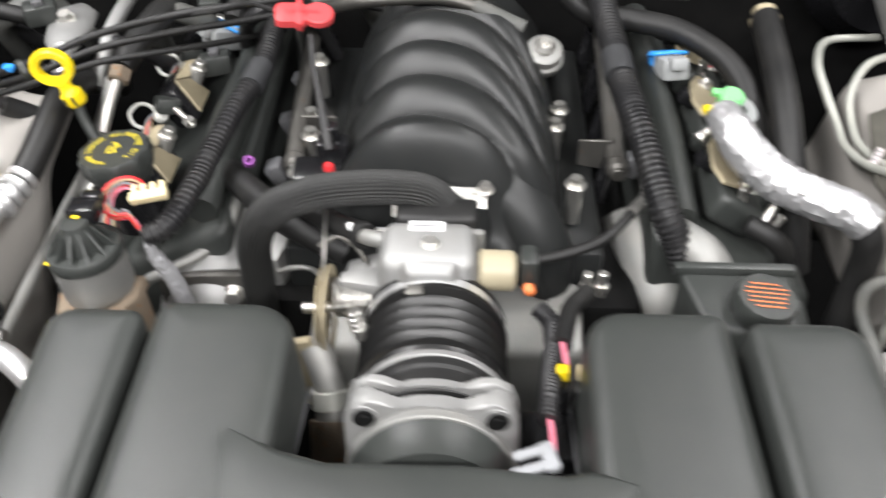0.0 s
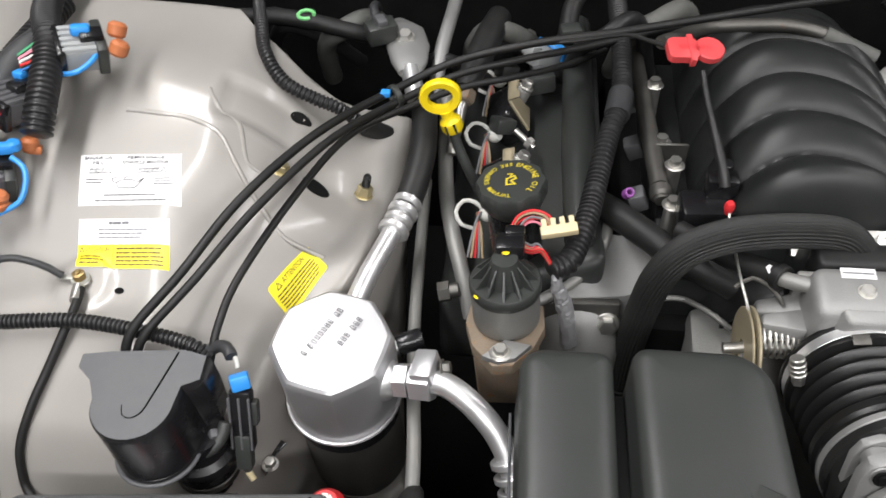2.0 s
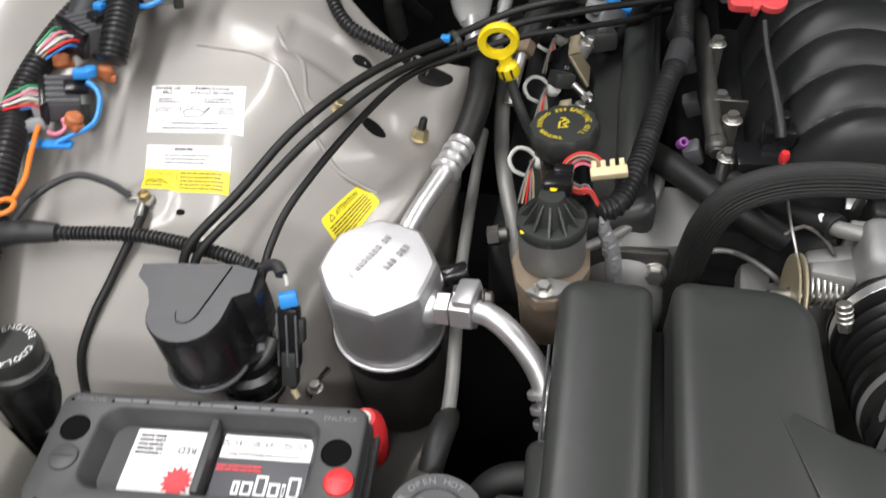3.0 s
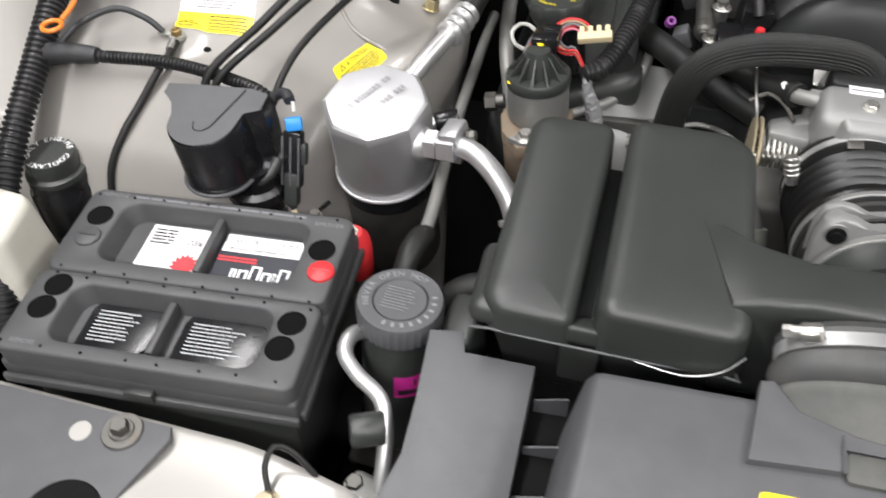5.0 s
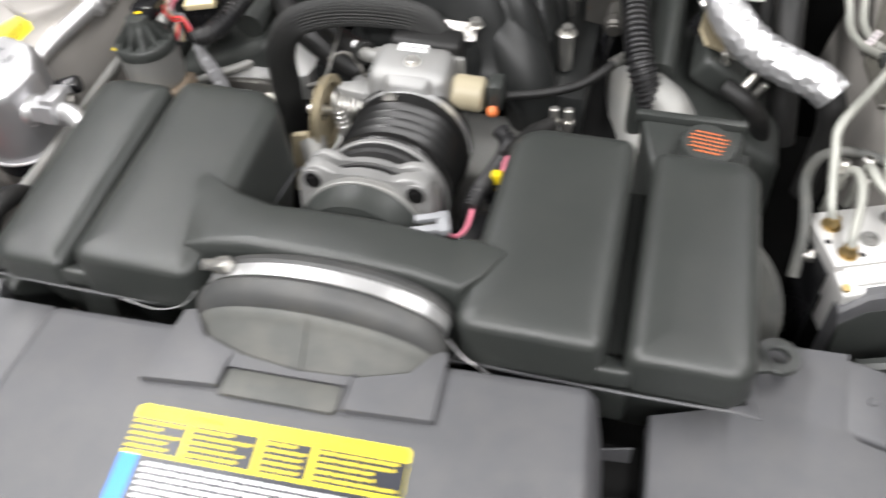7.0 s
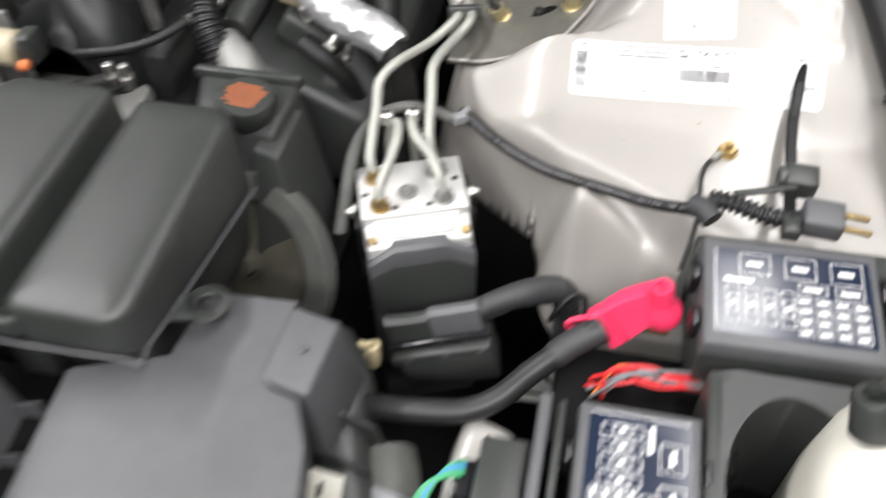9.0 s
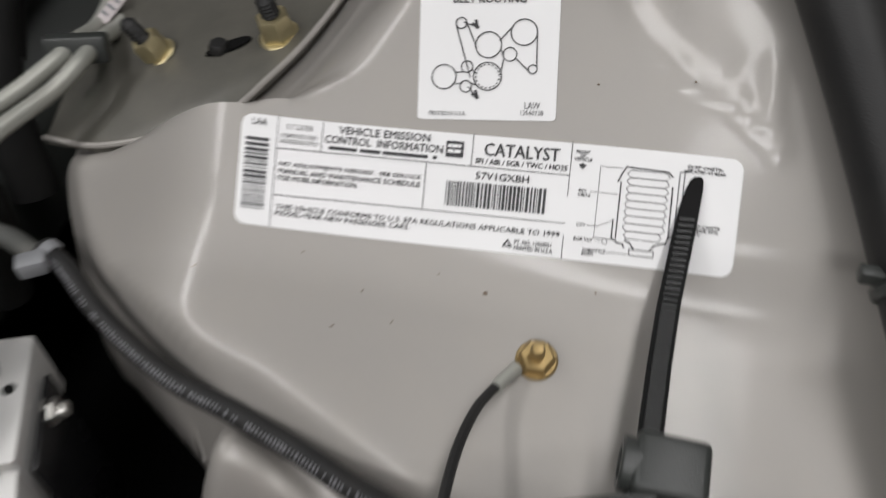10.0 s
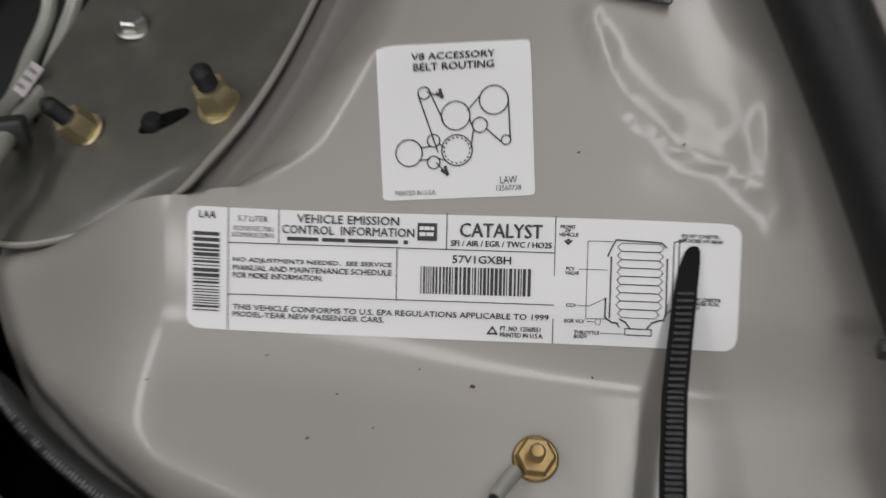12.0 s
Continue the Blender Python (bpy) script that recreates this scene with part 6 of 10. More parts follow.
# ---------------------------------------------------------------- intake manifold and engine block
def engine_block():
    slab_ob = thing("engine_block", (0.0, 0.75, 0.42), "aluminium engine block under the manifold, its core near black for shade", "engine block")
    # core coloured near black to pass for the shade below the manifold
    part("block", hexa([(-0.24, 0.56, 0.42), (0.25, 0.56, 0.42), (0.25, 1.02, 0.42), (-0.24, 1.02, 0.42)], [(-0.19, 0.58, 0.80), (0.20, 0.58, 0.80), (0.20, 1.02, 0.80), (-0.19, 1.02, 0.80)], 0.01, 2), SHADE_BLACK, slab_ob)
    for sx, x0, x1 in ((-1, -0.375, -0.205), (1, 0.205, 0.375)):
        xi, xo = (x1, x0) if sx < 0 else (x0, x1)
        low = [(x0, 0.60, 0.70), (x1, 0.60, 0.70), (x1, 1.04, 0.70), (x0, 1.04, 0.70)]
        zl, zr = (0.790, 0.868) if sx < 0 else (0.868, 0.790)
        high = [(x0, 0.61, zl), (x1, 0.61, zr), (x1, 1.04, zr), (x0, 1.04, zl)]
        part("valve_cover", hexa(low, high, 0.012, 3), PLASTIC, slab_ob, "black valve cover")
        x = -0.232 if sx < 0 else 0.232
        part("cover_rib", tube([(x, 0.63, 0.872), (x, 0.74, 0.880), (x, 0.86, 0.878), (x, 1.02, 0.876)], [0.016, 0.020, 0.018, 0.018], 14), PLASTIC, slab_ob)
    # front cover castings
    # smooth domed castings at the front of both heads
    for sx in (-1, 1):
        rows = []
        for k, (y, z, r) in enumerate(((0.560, 0.770, 0.040), (0.578, 0.790, 0.056), (0.600, 0.806, 0.064), (0.630, 0.820, 0.068), (0.665, 0.826, 0.070), (0.70, 0.826, 0.070))):
            rows.append([(sx * (0.235 - 0.018 * k / 5) + r * math.cos(q) * 0.95, y + (0.025 if sx > 0 else 0.0) - r * 0.35 * math.sin(q), z - 0.052 + r * 0.95 * math.sin(q)) for q in (2 * math.pi * j / 36 for j in range(36))])
        if sx > 0:
            rows = [[(0.232 + (x - 0.232) * 0.8, y, z - 0.008) for x, y, z in row] for row in rows]
        part("front_casting", loft(rows), CAST if sx < 0 else CAST_DARK, slab_ob, "dull cast aluminium front casting")
    part("casting_rim", tube([(-0.290, 0.572, 0.826), (-0.262, 0.584, 0.835), (-0.231, 0.611, 0.836), (-0.209, 0.636, 0.851), (-0.203, 0.654, 0.864), (-0.203, 0.69, 0.87)], 0.0055, 12), CAST_DARK, slab_ob)
    web = [(-0.262, 0.586), (-0.231, 0.612), (-0.209, 0.637), (-0.203, 0.656), (-0.160, 0.656), (-0.146, 0.632), (-0.156, 0.602), (-0.182, 0.594)]
    part("casting_web", loft([[(x, y, 0.72) for x, y in web], [(x, y, 0.820) for x, y in web], [(x + 0.003 * (1 if x < -0.2 else -1), y + 0.003, z) for (x, y), z in zip(web, (0.828, 0.832, 0.843, 0.853, 0.852, 0.840, 0.832, 0.829))]]), CAST, slab_ob, "pale cast aluminium web", sharp=40)
    part("front_bracket", hexa([(-0.275, 0.578, 0.74), (-0.186, 0.578, 0.74), (-0.186, 0.594, 0.74), (-0.275, 0.594, 0.74)], [(-0.275, 0.584, 0.826), (-0.188, 0.584, 0.830), (-0.188, 0.594, 0.830), (-0.275, 0.594, 0.826)], 0.003, 2), STEEL_DARK, slab_ob)
    part("bracket_bolt", add(hexbolt(0.0095, 0.010), ring(0.004, 0.0130, 0.002)), STEEL, slab_ob, m=T(-0.1995, 0.580, 0.805) @ pose(0, 0, 0, 72, 0, 0))
    part("tan_plate", prism([(-0.148, 0.600), (-0.118, 0.601), (-0.094, 0.612), (-0.108, 0.640), (-0.150, 0.640)], -0.003, 0.003, 0.001), CAST_DARK, slab_ob, m=T(0, 0, 0.745) @ T(0, 0.62, 0) @ pose(0, 0, 0, 40, 0, 0) @ T(0, -0.62, 0))
    part("small_bolt", add(hexbolt(0.007, 0.008), ring(0.003, 0.010, 0.0016)), STEEL_DARK, slab_ob, m=T(-0.081, 0.614, 0.797) @ pose(0, 0, 0, 60, 0, 0))
    part("timing_cover", hexa([(-0.12, 0.50, 0.50), (0.14, 0.50, 0.50), (0.14, 0.60, 0.50), (-0.12, 0.60, 0.50)], [(-0.12, 0.52, 0.80), (0.14, 0.52, 0.80), (0.14, 0.60, 0.82), (-0.12, 0.60, 0.82)], 0.01, 2), CAST_DARK, slab_ob)


engine_block()


def manifold():
    top = thing("intake_manifold", (0.0, 0.76, 0.82), "black ribbed nylon intake manifold with curved runners", "intake manifold")
    crest = (0.598, 0.673, 0.741, 0.806, 0.876, 0.950)

    def height(x, y):
        q = y + 0.34 * x + 4.4 * x * x
        lobe = 0.0
        for a, b in zip(crest, crest[1:]):
            if a <= q < b:
                lobe = math.sin(math.pi * (q - a) / (b - a)) ** 0.55
        s = (x - 0.005) / 0.118
        arch = max(0.0, 1 - abs(s) ** 2.6)
        z = 0.832 + 0.116 * arch ** 0.62 + 0.026 * lobe * arch ** 0.25
        z -= 0.085 * ease(0.645, 0.585, y) ** 1.3
        z -= 0.012 * ease(0.80, 1.0, y)
        return z

    bm = sheet(lambda u, v: (u, v, height(u, v)), np.linspace(-0.113, 0.123, 70), np.linspace(0.575, 0.985, 200))
    ob = part("runner_shell", bm, PLASTIC_MAT, top, sharp=70)
    ob.modifiers.new("wall", "SOLIDIFY").thickness = 0.003
    for sx in (-1, 1):
        part("runner_skirt", hexa([(sx * 0.12 - 0.03, 0.60, 0.78), (sx * 0.12 + 0.04, 0.60, 0.78), (sx * 0.12 + 0.04, 0.99, 0.78), (sx * 0.12 - 0.03, 0.99, 0.78)], [(sx * 0.12 - 0.03, 0.605, 0.848), (sx * 0.12 + 0.04, 0.605, 0.848), (sx * 0.12 + 0.04, 0.985, 0.848), (sx * 0.12 - 0.03, 0.985, 0.848)], 0.006, 2), PLASTIC_MAT, top)
    # the neck that meets the throttle body
    part("throttle_neck", tube([(0.0, 0.548, 0.882), (0.002, 0.580, 0.880), (0.01, 0.63, 0.880)], [0.044, 0.046, 0.048], 28), PLASTIC_MAT, top)
    part("plenum_shoulder", tube([(0.030, 0.655, 0.905), (0.068, 0.634, 0.890), (0.096, 0.612, 0.856), (0.105, 0.604, 0.81)], [0.036, 0.034, 0.031, 0.028], 24), PLASTIC_MAT, top)
    for x, y, z in ((-0.135, 0.722, 0.896), (-0.146, 0.862, 0.898), (-0.141, 0.668, 0.890), (0.131, 0.650, 0.896), (0.117, 0.756, 0.888), (0.124, 0.79, 0.886), (-0.143, 0.772, 0.886)):
        part("manifold_bolt", add(cyl(0.0075, 0.045, 16, z0=-0.045), add(ring(0.003, 0.0105, 0.0025, 20), lathe([(0, 0.0025), (0.0066, 0.0025), (0.0062, 0.010), (0, 0.0105)], 6))), STEEL, top, m=T(x, y, z))
    part("vapour_pipe", tube([(-0.155, 0.815, 0.985), (-0.10, 0.878, 0.965), (-0.05, 0.888, 0.965), (0.0, 0.886, 0.966), (0.05, 0.875, 0.956), (0.085, 0.862, 0.944)], 0.0075, 14), STEEL_DARK, top, "grey vapour pipe behind the runners")
    part("vapour_end", tube([(0.03, 0.880, 0.961), (0.085, 0.862, 0.944)], 0.0092, 14), RUBBER_GREY, top)


manifold()
reg = thing("pressure_regulator", (0.106, 0.845, 0.90), "dull metal fuel pressure regulator can", "regulator")
m = frame_to((0.106, 0.852, 0.905), (0.108, 0.835, 0.945))
part("can", lathe([(0, 0), (0.018, 0), (0.020, 0.004), (0.020, 0.010), (0.0225, 0.012), (0.0225, 0.016), (0.020, 0.018), (0.020, 0.028), (0.016, 0.031), (0, 0.031)], 32), CAST_DARK, reg, m=m)
part("nipple", lathe([(0, 0.031), (0.011, 0.031), (0.0115, 0.036), (0.008, 0.040), (0.004, 0.040), (0.004, 0.046), (0, 0.046)], 24), STEEL, reg, m=m)


def fuel_rail(side):
    x = 0.165 * side
    top = thing("fuel_rail", (x, 0.85, 0.86), "dark steel fuel rail with injectors and brackets", "fuel rail", "fuel rails")
    xs = (-0.150, -0.160, -0.168) if side < 0 else (0.176, 0.180, 0.184)
    part("rail", tube([(xs[0], 0.702, 0.884), (xs[1], 0.85, 0.892), (xs[2], 1.0, 0.895)], 0.0098, 16), STEEL_DARK, top)
    part("rail_end", add(cyl(0.0115, 0.016, 18, 0.003), cyl(0.008, 0.02, 14)), STEEL_DARK, top, m=frame_to((xs[0] + 0.0005, 0.702, 0.884), (xs[0] + 0.002, 0.65, 0.880)))
    for k in range(4):
        y = 0.70 + k * 0.085 + (0.02 if side > 0 else 0)
        part("injector", tube([(xs[0] + side * 0.0, y, 0.880), (xs[0] - side * 0.004, y + 0.001, 0.855), (xs[0] - side * 0.010, y + 0.002, 0.82)], 0.0085, 12), PLASTIC_SHINY, top)
        part("injector_plug", box(0.018, 0.020, 0.022, 0.003), PLASTIC_GREY, top, m=T(xs[0] + side * 0.020, y, 0.868) @ pose(0, 0, 0, 0, side * 25, 0))
    y = 0.775 if side < 0 else 0.74
    part("rail_bracket", hexa([(xs[0] - 0.002, y - 0.02, 0.86), (xs[0] + side * -0.035, y - 0.012, 0.86), (xs[0] + side * -0.035, y - 0.009, 0.86), (xs[0], y - 0.016, 0.86)], [(xs[0] - 0.002, y - 0.02, 0.898), (xs[0] + side * -0.035, y - 0.012, 0.892), (xs[0] + side * -0.035, y - 0.009, 0.892), (xs[0], y - 0.016, 0.898)], 0.001, 1), STEEL_DARK, top)


fuel_rail(-1)
fuel_rail(1)


# ---------------------------------------------------------------- throttle body, bellows and air meter
def throttle_body():
    top = thing("throttle_valve", (0.0, 0.52, 0.86), "cast aluminium throttle body with a bare sticker", "throttle body")
    part("casting", hexa([(-0.048, 0.492, 0.84), (0.043, 0.492, 0.84), (0.040, 0.548, 0.84), (-0.046, 0.548, 0.84)], [(-0.044, 0.500, 0.934), (0.038, 0.500, 0.935), (0.036, 0.551, 0.940), (-0.043, 0.551, 0.940)], 0.013, 4), CAST, top)
    part("rib", hexa([(-0.035, 0.486, 0.88), (0.033, 0.486, 0.88), (0.040, 0.505, 0.88), (-0.042, 0.505, 0.88)], [(-0.018, 0.491, 0.930), (0.016, 0.491, 0.930), (0.022, 0.503, 0.937), (-0.024, 0.503, 0.937)], 0.004, 2), CAST, top)
    part("side_flange", hexa([(-0.082, 0.508, 0.888), (-0.044, 0.500, 0.885), (-0.044, 0.530, 0.885), (-0.080, 0.524, 0.888)], [(-0.080, 0.510, 0.902), (-0.044, 0.502, 0.905), (-0.044, 0.528, 0.905), (-0.078, 0.522, 0.902)], 0.003, 2), CAST, top)
    part("rear_flange", box(0.094, 0.008, 0.082, 0.003), CAST_DARK, top, m=T(-0.003, 0.549, 0.886))
    part("gasket_hood", box(0.072, 0.030, 0.040, 0.006, 3), RUBBER, top, "black rubber seal behind the casting", m=T(0.002, 0.566, 0.918))
    part("bore", lathe([(0.040, 0), (0.048, 0), (0.050, 0.003), (0.050, 0.022), (0.046, 0.026), (0.040, 0.026)], 40), CAST, top, m=frame_to((0.003, 0.502, 0.872), (0.003, 0.45, 0.879)))
    part("cover_screw", add(hexbolt(0.0062, 0.006), ring(0.002, 0.0095, 0.0012)), STEEL, top, m=T(-0.001, 0.522, 0.9355) @ pose(0, 0, 0, 6, 0, 0))
    part("bar_code_tag", rect(bmesh.new(), -0.0145, -0.0055, 0.0145, 0.0055), WHITE_STICKER, top, "small white bar-code sticker", m=T(-0.005, 0.540, 0.9393) @ pose(0, 0, 0, 6, 0, 0))
    part("print", bars(-0.013, -0.0025, 0.013, 0.0025, 1, 0.35, 0, 71, 16), INK_GREY, top, m=T(-0.005, 0.540, 0.9397) @ pose(0, 0, 0, 6, 0, 0))
    part("sensor_body", cyl(0.0175, 0.032, 28, 0.003), TAN_SENSOR, top, "tan throttle position sensor", m=frame_to((0.038, 0.521, 0.908), (0.10, 0.523, 0.905)))
    part("sensor_plug", box(0.024, 0.030, 0.014, 0.003), PLASTIC, top, m=frame_to((0.081, 0.522, 0.912), (0.12, 0.523, 0.912)))
    part("orange_seal", cyl(0.0048, 0.010, 16, 0.002), ORANGE, top, "orange connector seal", m=frame_to((0.080, 0.508, 0.905), (0.085, 0.491, 0.899)))
    # vacuum pipe stub, throttle quadrant and its return spring
    part("pipe_stub", tube([(-0.036, 0.536, 0.923), (-0.046, 0.540, 0.923), (-0.056, 0.545, 0.920), (-0.066, 0.555, 0.916)], 0.0072, 14), CAST_DARK, top)
    quad = add(ring(0.010, 0.039, 0.0022, 44), ring(0.031, 0.040, 0.0028, 44, z0=0.005), I4)
    part("throttle_quadrant", quad, TAN_METAL, top, "dull brass throttle quadrant", m=T(-0.094, 0.500, 0.876) @ pose(0, 0, 0, 0, 90, 0))
    coil = [(-0.084 + k * 0.000385, 0.512 + 0.0165 * math.cos(k * 0.5), 0.880 + 0.0165 * math.sin(k * 0.5)) for k in range(104)]
    part("return_spring", tube(coil, 0.0015, 6, smooth=False), STEEL, top)
    part("shaft", tube([(-0.11, 0.500, 0.878), (-0.045, 0.503, 0.882)], 0.005, 10), STEEL, top)
    part("throttle_arm", hexa([(-0.080, 0.535, 0.868), (-0.040, 0.520, 0.862), (-0.040, 0.548, 0.862), (-0.078, 0.553, 0.868)], [(-0.078, 0.537, 0.886), (-0.040, 0.522, 0.905), (-0.040, 0.548, 0.905), (-0.076, 0.552, 0.886)], 0.003, 2), CAST, top)
    part("idle_wire", tube([(-0.100, 0.545, 0.908), (-0.085, 0.552, 0.914), (-0.068, 0.545, 0.909), (-0.058, 0.535, 0.900)], 0.0020, 8), STEEL_DARK, top)


throttle_body()


def bellows():
    a, b = Vector((0.002, 0.494, 0.8635)), Vector((0.006, 0.372, 0.8860))
    m = frame_to(a, b) @ Matrix.Diagonal((1.02, 1.02, 1, 1))
    L = (b - a).length
    top = thing("intake_bellows", a, "black ribbed rubber intake bellows with steel hose clamps", "intake bellows")
    prof = [(0.050, 0), (0.0575, 0.0005), (0.0600, 0.002), (0.0600, 0.005), (0.0580, 0.006), (0.0580, 0.019), (0.0605, 0.020), (0.0612, 0.022), (0.0605, 0.025), (0.0545, 0.027)]
    z = 0.028
    for k in range(4):
        prof += [(0.0505, z), (0.0505, z + 0.0015), (0.0572, z + 0.0045), (0.0590, z + 0.0065), (0.0572, z + 0.0085), (0.0505, z + 0.0118)]
        z += 0.0138
    prof += [(0.0545, z), (0.0575, z + 0.003), (0.0575, z + 0.010), (0.055, z + 0.013), (0.0545, L), (0.05, L)]
    part("bellows", lathe(prof, 64), RUBBER_GLOSS, top, m=m)
    part("clamp_band", ring(0.0570, 0.0590, 0.0115, 56, z0=0.0068), ALU_PIPE, top, "steel worm-drive clamp band", m=m)
    part("clamp_tag", box(0.014, 0.010, 0.003, 0.001), STEEL_DARK, top, m=T(-0.012, 0.479, 0.9255) @ pose(0, 0, 0, 10, -8, 0))
    screw = frame_to((-0.056, 0.463, 0.892), (-0.061, 0.469, 0.912))
    part("worm_screw", add(cyl(0.0062, 0.020, 14), lathe([(0, -0.006), (0.0058, -0.006), (0.0058, 0), (0, 0)], 6)), STEEL, top, m=screw)
    for k in range(3):
        part("screw_thread", ring(0.0055, 0.0072, 0.002, 14, z0=0.003 + 0.005 * k), STEEL, top, m=screw)
    return top


bellows()


def air_meter():
    a, b = Vector((0.0062, 0.388, 0.8860)), Vector((0.009, 0.300, 0.904))
    m = frame_to(a, b) @ Matrix.Diagonal((1.0, 1.0, 1, 1))
    top = thing("air_meter", a, "cast aluminium air flow meter between black rubber sleeves", "air meter")
    part("front_sleeve", lathe([(0.0, 0.0), (0.0575, 0.0), (0.0585, 0.002), (0.0585, 0.010), (0.056, 0.012), (0.0555, 0.055), (0.0, 0.055)], 56), RUBBER, top, m=m)
    part("front_cone", lathe([(0.0, 0.055), (0.0560, 0.055), (0.0565, 0.066), (0.0540, 0.070), (0.0530, 0.092), (0.0, 0.092)], 56), PLASTIC, top, "smooth dark grey duct end", m=m)
    part("alloy_ring", ring(0.050, 0.0590, 0.008, 56, z0=0.057), CAST_DARK, top, m=m)
    part("rear_band", ring(0.050, 0.0600, 0.0065, 56, z0=-0.004), CAST, top, m=m)
    part("black_band", ring(0.050, 0.0600, 0.016, 56, z0=0.0235), RUBBER, top, m=m)
    for y, w in ((0.3395, 0.011), (0.3570, 0.007)):
        out = [(-0.059, -0.015), (-0.0585, 0.045), (-0.054, 0.057), (-0.043, 0.0635), (-0.033, 0.0625), (-0.025, 0.0585)]
        out += [(0.0608 * math.cos(q), 0.0608 * math.sin(q)) for q in (radians(110 - 5 * k) for k in range(9))]
        out += [(0.025, 0.0585), (0.033, 0.0625), (0.043, 0.0635), (0.054, 0.057), (0.0585, 0.045), (0.059, -0.015)]
        fl = prism(out, -w / 2, w / 2, 0.002)
        k = T(0.0085, y, 0.8965 - (y - 0.3395) * 0.16) @ pose(0, 0, 0, 90 - 9, 0, 0)
        part("bolt_flange", fl, CAST, top, m=k)
    for x in (-0.036, 0.053):
        part("flange_screw", add(ring(0.003, 0.0075, 0.0012, 20), cyl(0.0046, 0.0025, 12)), SHADE_BLACK, top, m=T(x, 0.3405, 0.9465) @ pose(0, 0, 0, 81, 0, 0))
        part("screw_boss", cyl(0.011, 0.020, 24, 0.002), CAST, top, m=T(x, 0.3610, 0.9435) @ pose(0, 0, 0, 81, 0, 0))


air_meter()
clip = thing("grey_clip", (0.076, 0.303, 0.945), "pale grey plastic retaining clip on the silencer bridge", "clip")
part("clip_body", add(add(box(0.024, 0.0065, 0.006, 0.0015), box(0.022, 0.006, 0.006, 0.0015), T(0.003, 0.010, 0.001)), box(0.010, 0.020, 0.010, 0.003), T(0.014, 0.005, -0.002)), CLIP_GREY, clip, m=T(0.073, 0.301, 0.953) @ pose(0, 0, 0, 10, -4, 18))
part("clip_foot", box(0.010, 0.012, 0.005, 0.0015), CLIP_GREY, clip, m=T(0.058, 0.292, 0.950) @ pose(0, 0, 0, 0, 0, 30))


# ---------------------------------------------------------------- hoses and wiring round the throttle
def braided_hose():
    pts = [(-0.176, 0.575, 0.70), (-0.174, 0.577, 0.77), (-0.169, 0.571, 0.845), (-0.162, 0.564, 0.897), (-0.143, 0.565, 0.931), (-0.105, 0.573, 0.945), (-0.055, 0.579, 0.948), (-0.012, 0.583, 0.942), (0.008, 0.579, 0.928), (0.015, 0.576, 0.908)]
    line = smooth_line(pts, 0.0024)
    bm = bmesh.new()
    side = Vector((1, 0, 0))
    rings = []
    n = 84
    for i, q in enumerate(line):
        t = (line[min(i + 1, len(line) - 1)] - line[max(i - 1, 0)]).normalized()
        side = (side - t * side.dot(t)).normalized()
        up = t.cross(side)
        weave = 0.0002 if i % 2 else -0.0002
        rings.append([bm.verts.new(q + (side * math.cos(2 * math.pi * k / n) + up * math.sin(2 * math.pi * k / n)) * (0.0150 + (0.0007, 0.0003 + weave, -0.0006)[k % 3])) for k in range(n)])
    for p, q in zip(rings, rings[1:]):
        for k in range(n):
            bm.faces.new((p[k], p[(k + 1) % n], q[(k + 1) % n], q[k]))
    bm.faces.new(rings[0][::-1])
    bm.faces.new(rings[-1])
    top = thing("braided_hose", (-0.178, 0.545, 0.69), "thick black braided hose arching over the engine front", "hose")
    part("braid", bm, BRAID, top, sharp=60)
    part("end_collar", ring(0.0145, 0.0180, 0.012, 32), RUBBER, top, m=frame_to(pts[-2], pts[-1]))
    part("end_collar", ring(0.0145, 0.0180, 0.016, 32), RUBBER, top, m=frame_to(pts[0], pts[1]))


braided_hose()
cable("coolant_hose", [(-0.140, 0.622, 0.900), (-0.118, 0.600, 0.904), (-0.098, 0.583, 0.906), (-0.080, 0.568, 0.911), (-0.066, 0.556, 0.916), (-0.060, 0.548, 0.918)], 0.0105, RUBBER, "black rubber hose to the throttle body", "hose", "throttle hoses", n=16)
solo("paint_mark", prism([(-0.004, -0.003), (0.001, -0.004), (0.004, 0.0), (0.001, 0.004), (-0.003, 0.003)], 0, 0.0004), WHITE_STICKER, "white paint mark on the throttle hose", "paint mark", T(-0.0715, 0.5545, 0.9242) @ pose(0, 0, 0, 24, -10, 30))
cable("coolant_hose", [(-0.225, 0.705, 0.865), (-0.203, 0.669, 0.880), (-0.172, 0.634, 0.884), (-0.148, 0.612, 0.882), (-0.118, 0.598, 0.874), (-0.085, 0.59, 0.86)], 0.0145, RUBBER, "black rubber hose under the braided hose", "hose", "throttle hoses", n=16)
cable("steel_pipe", [(-0.158, 0.600, 0.820), (-0.140, 0.598, 0.829), (-0.1255, 0.598, 0.828), (-0.1150, 0.585, 0.835), (-0.1050, 0.574, 0.838), (-0.0960, 0.565, 0.838), (-0.085, 0.562, 0.83)], 0.0030, CAST_DARK, "thin bare steel pipe under the braided hose", "pipe", n=10)
solo("hose_clip", ring(0.0085, 0.0122, 0.008, 24), RUBBER, "black spring clip on the throttle hose", "hose clip", frame_to((-0.064, 0.554, 0.917), (-0.058, 0.546, 0.919)))
sol = thing("purge_solenoid", (-0.083, 0.66, 0.86), "glossy black purge solenoid block under the cable end", "solenoid")
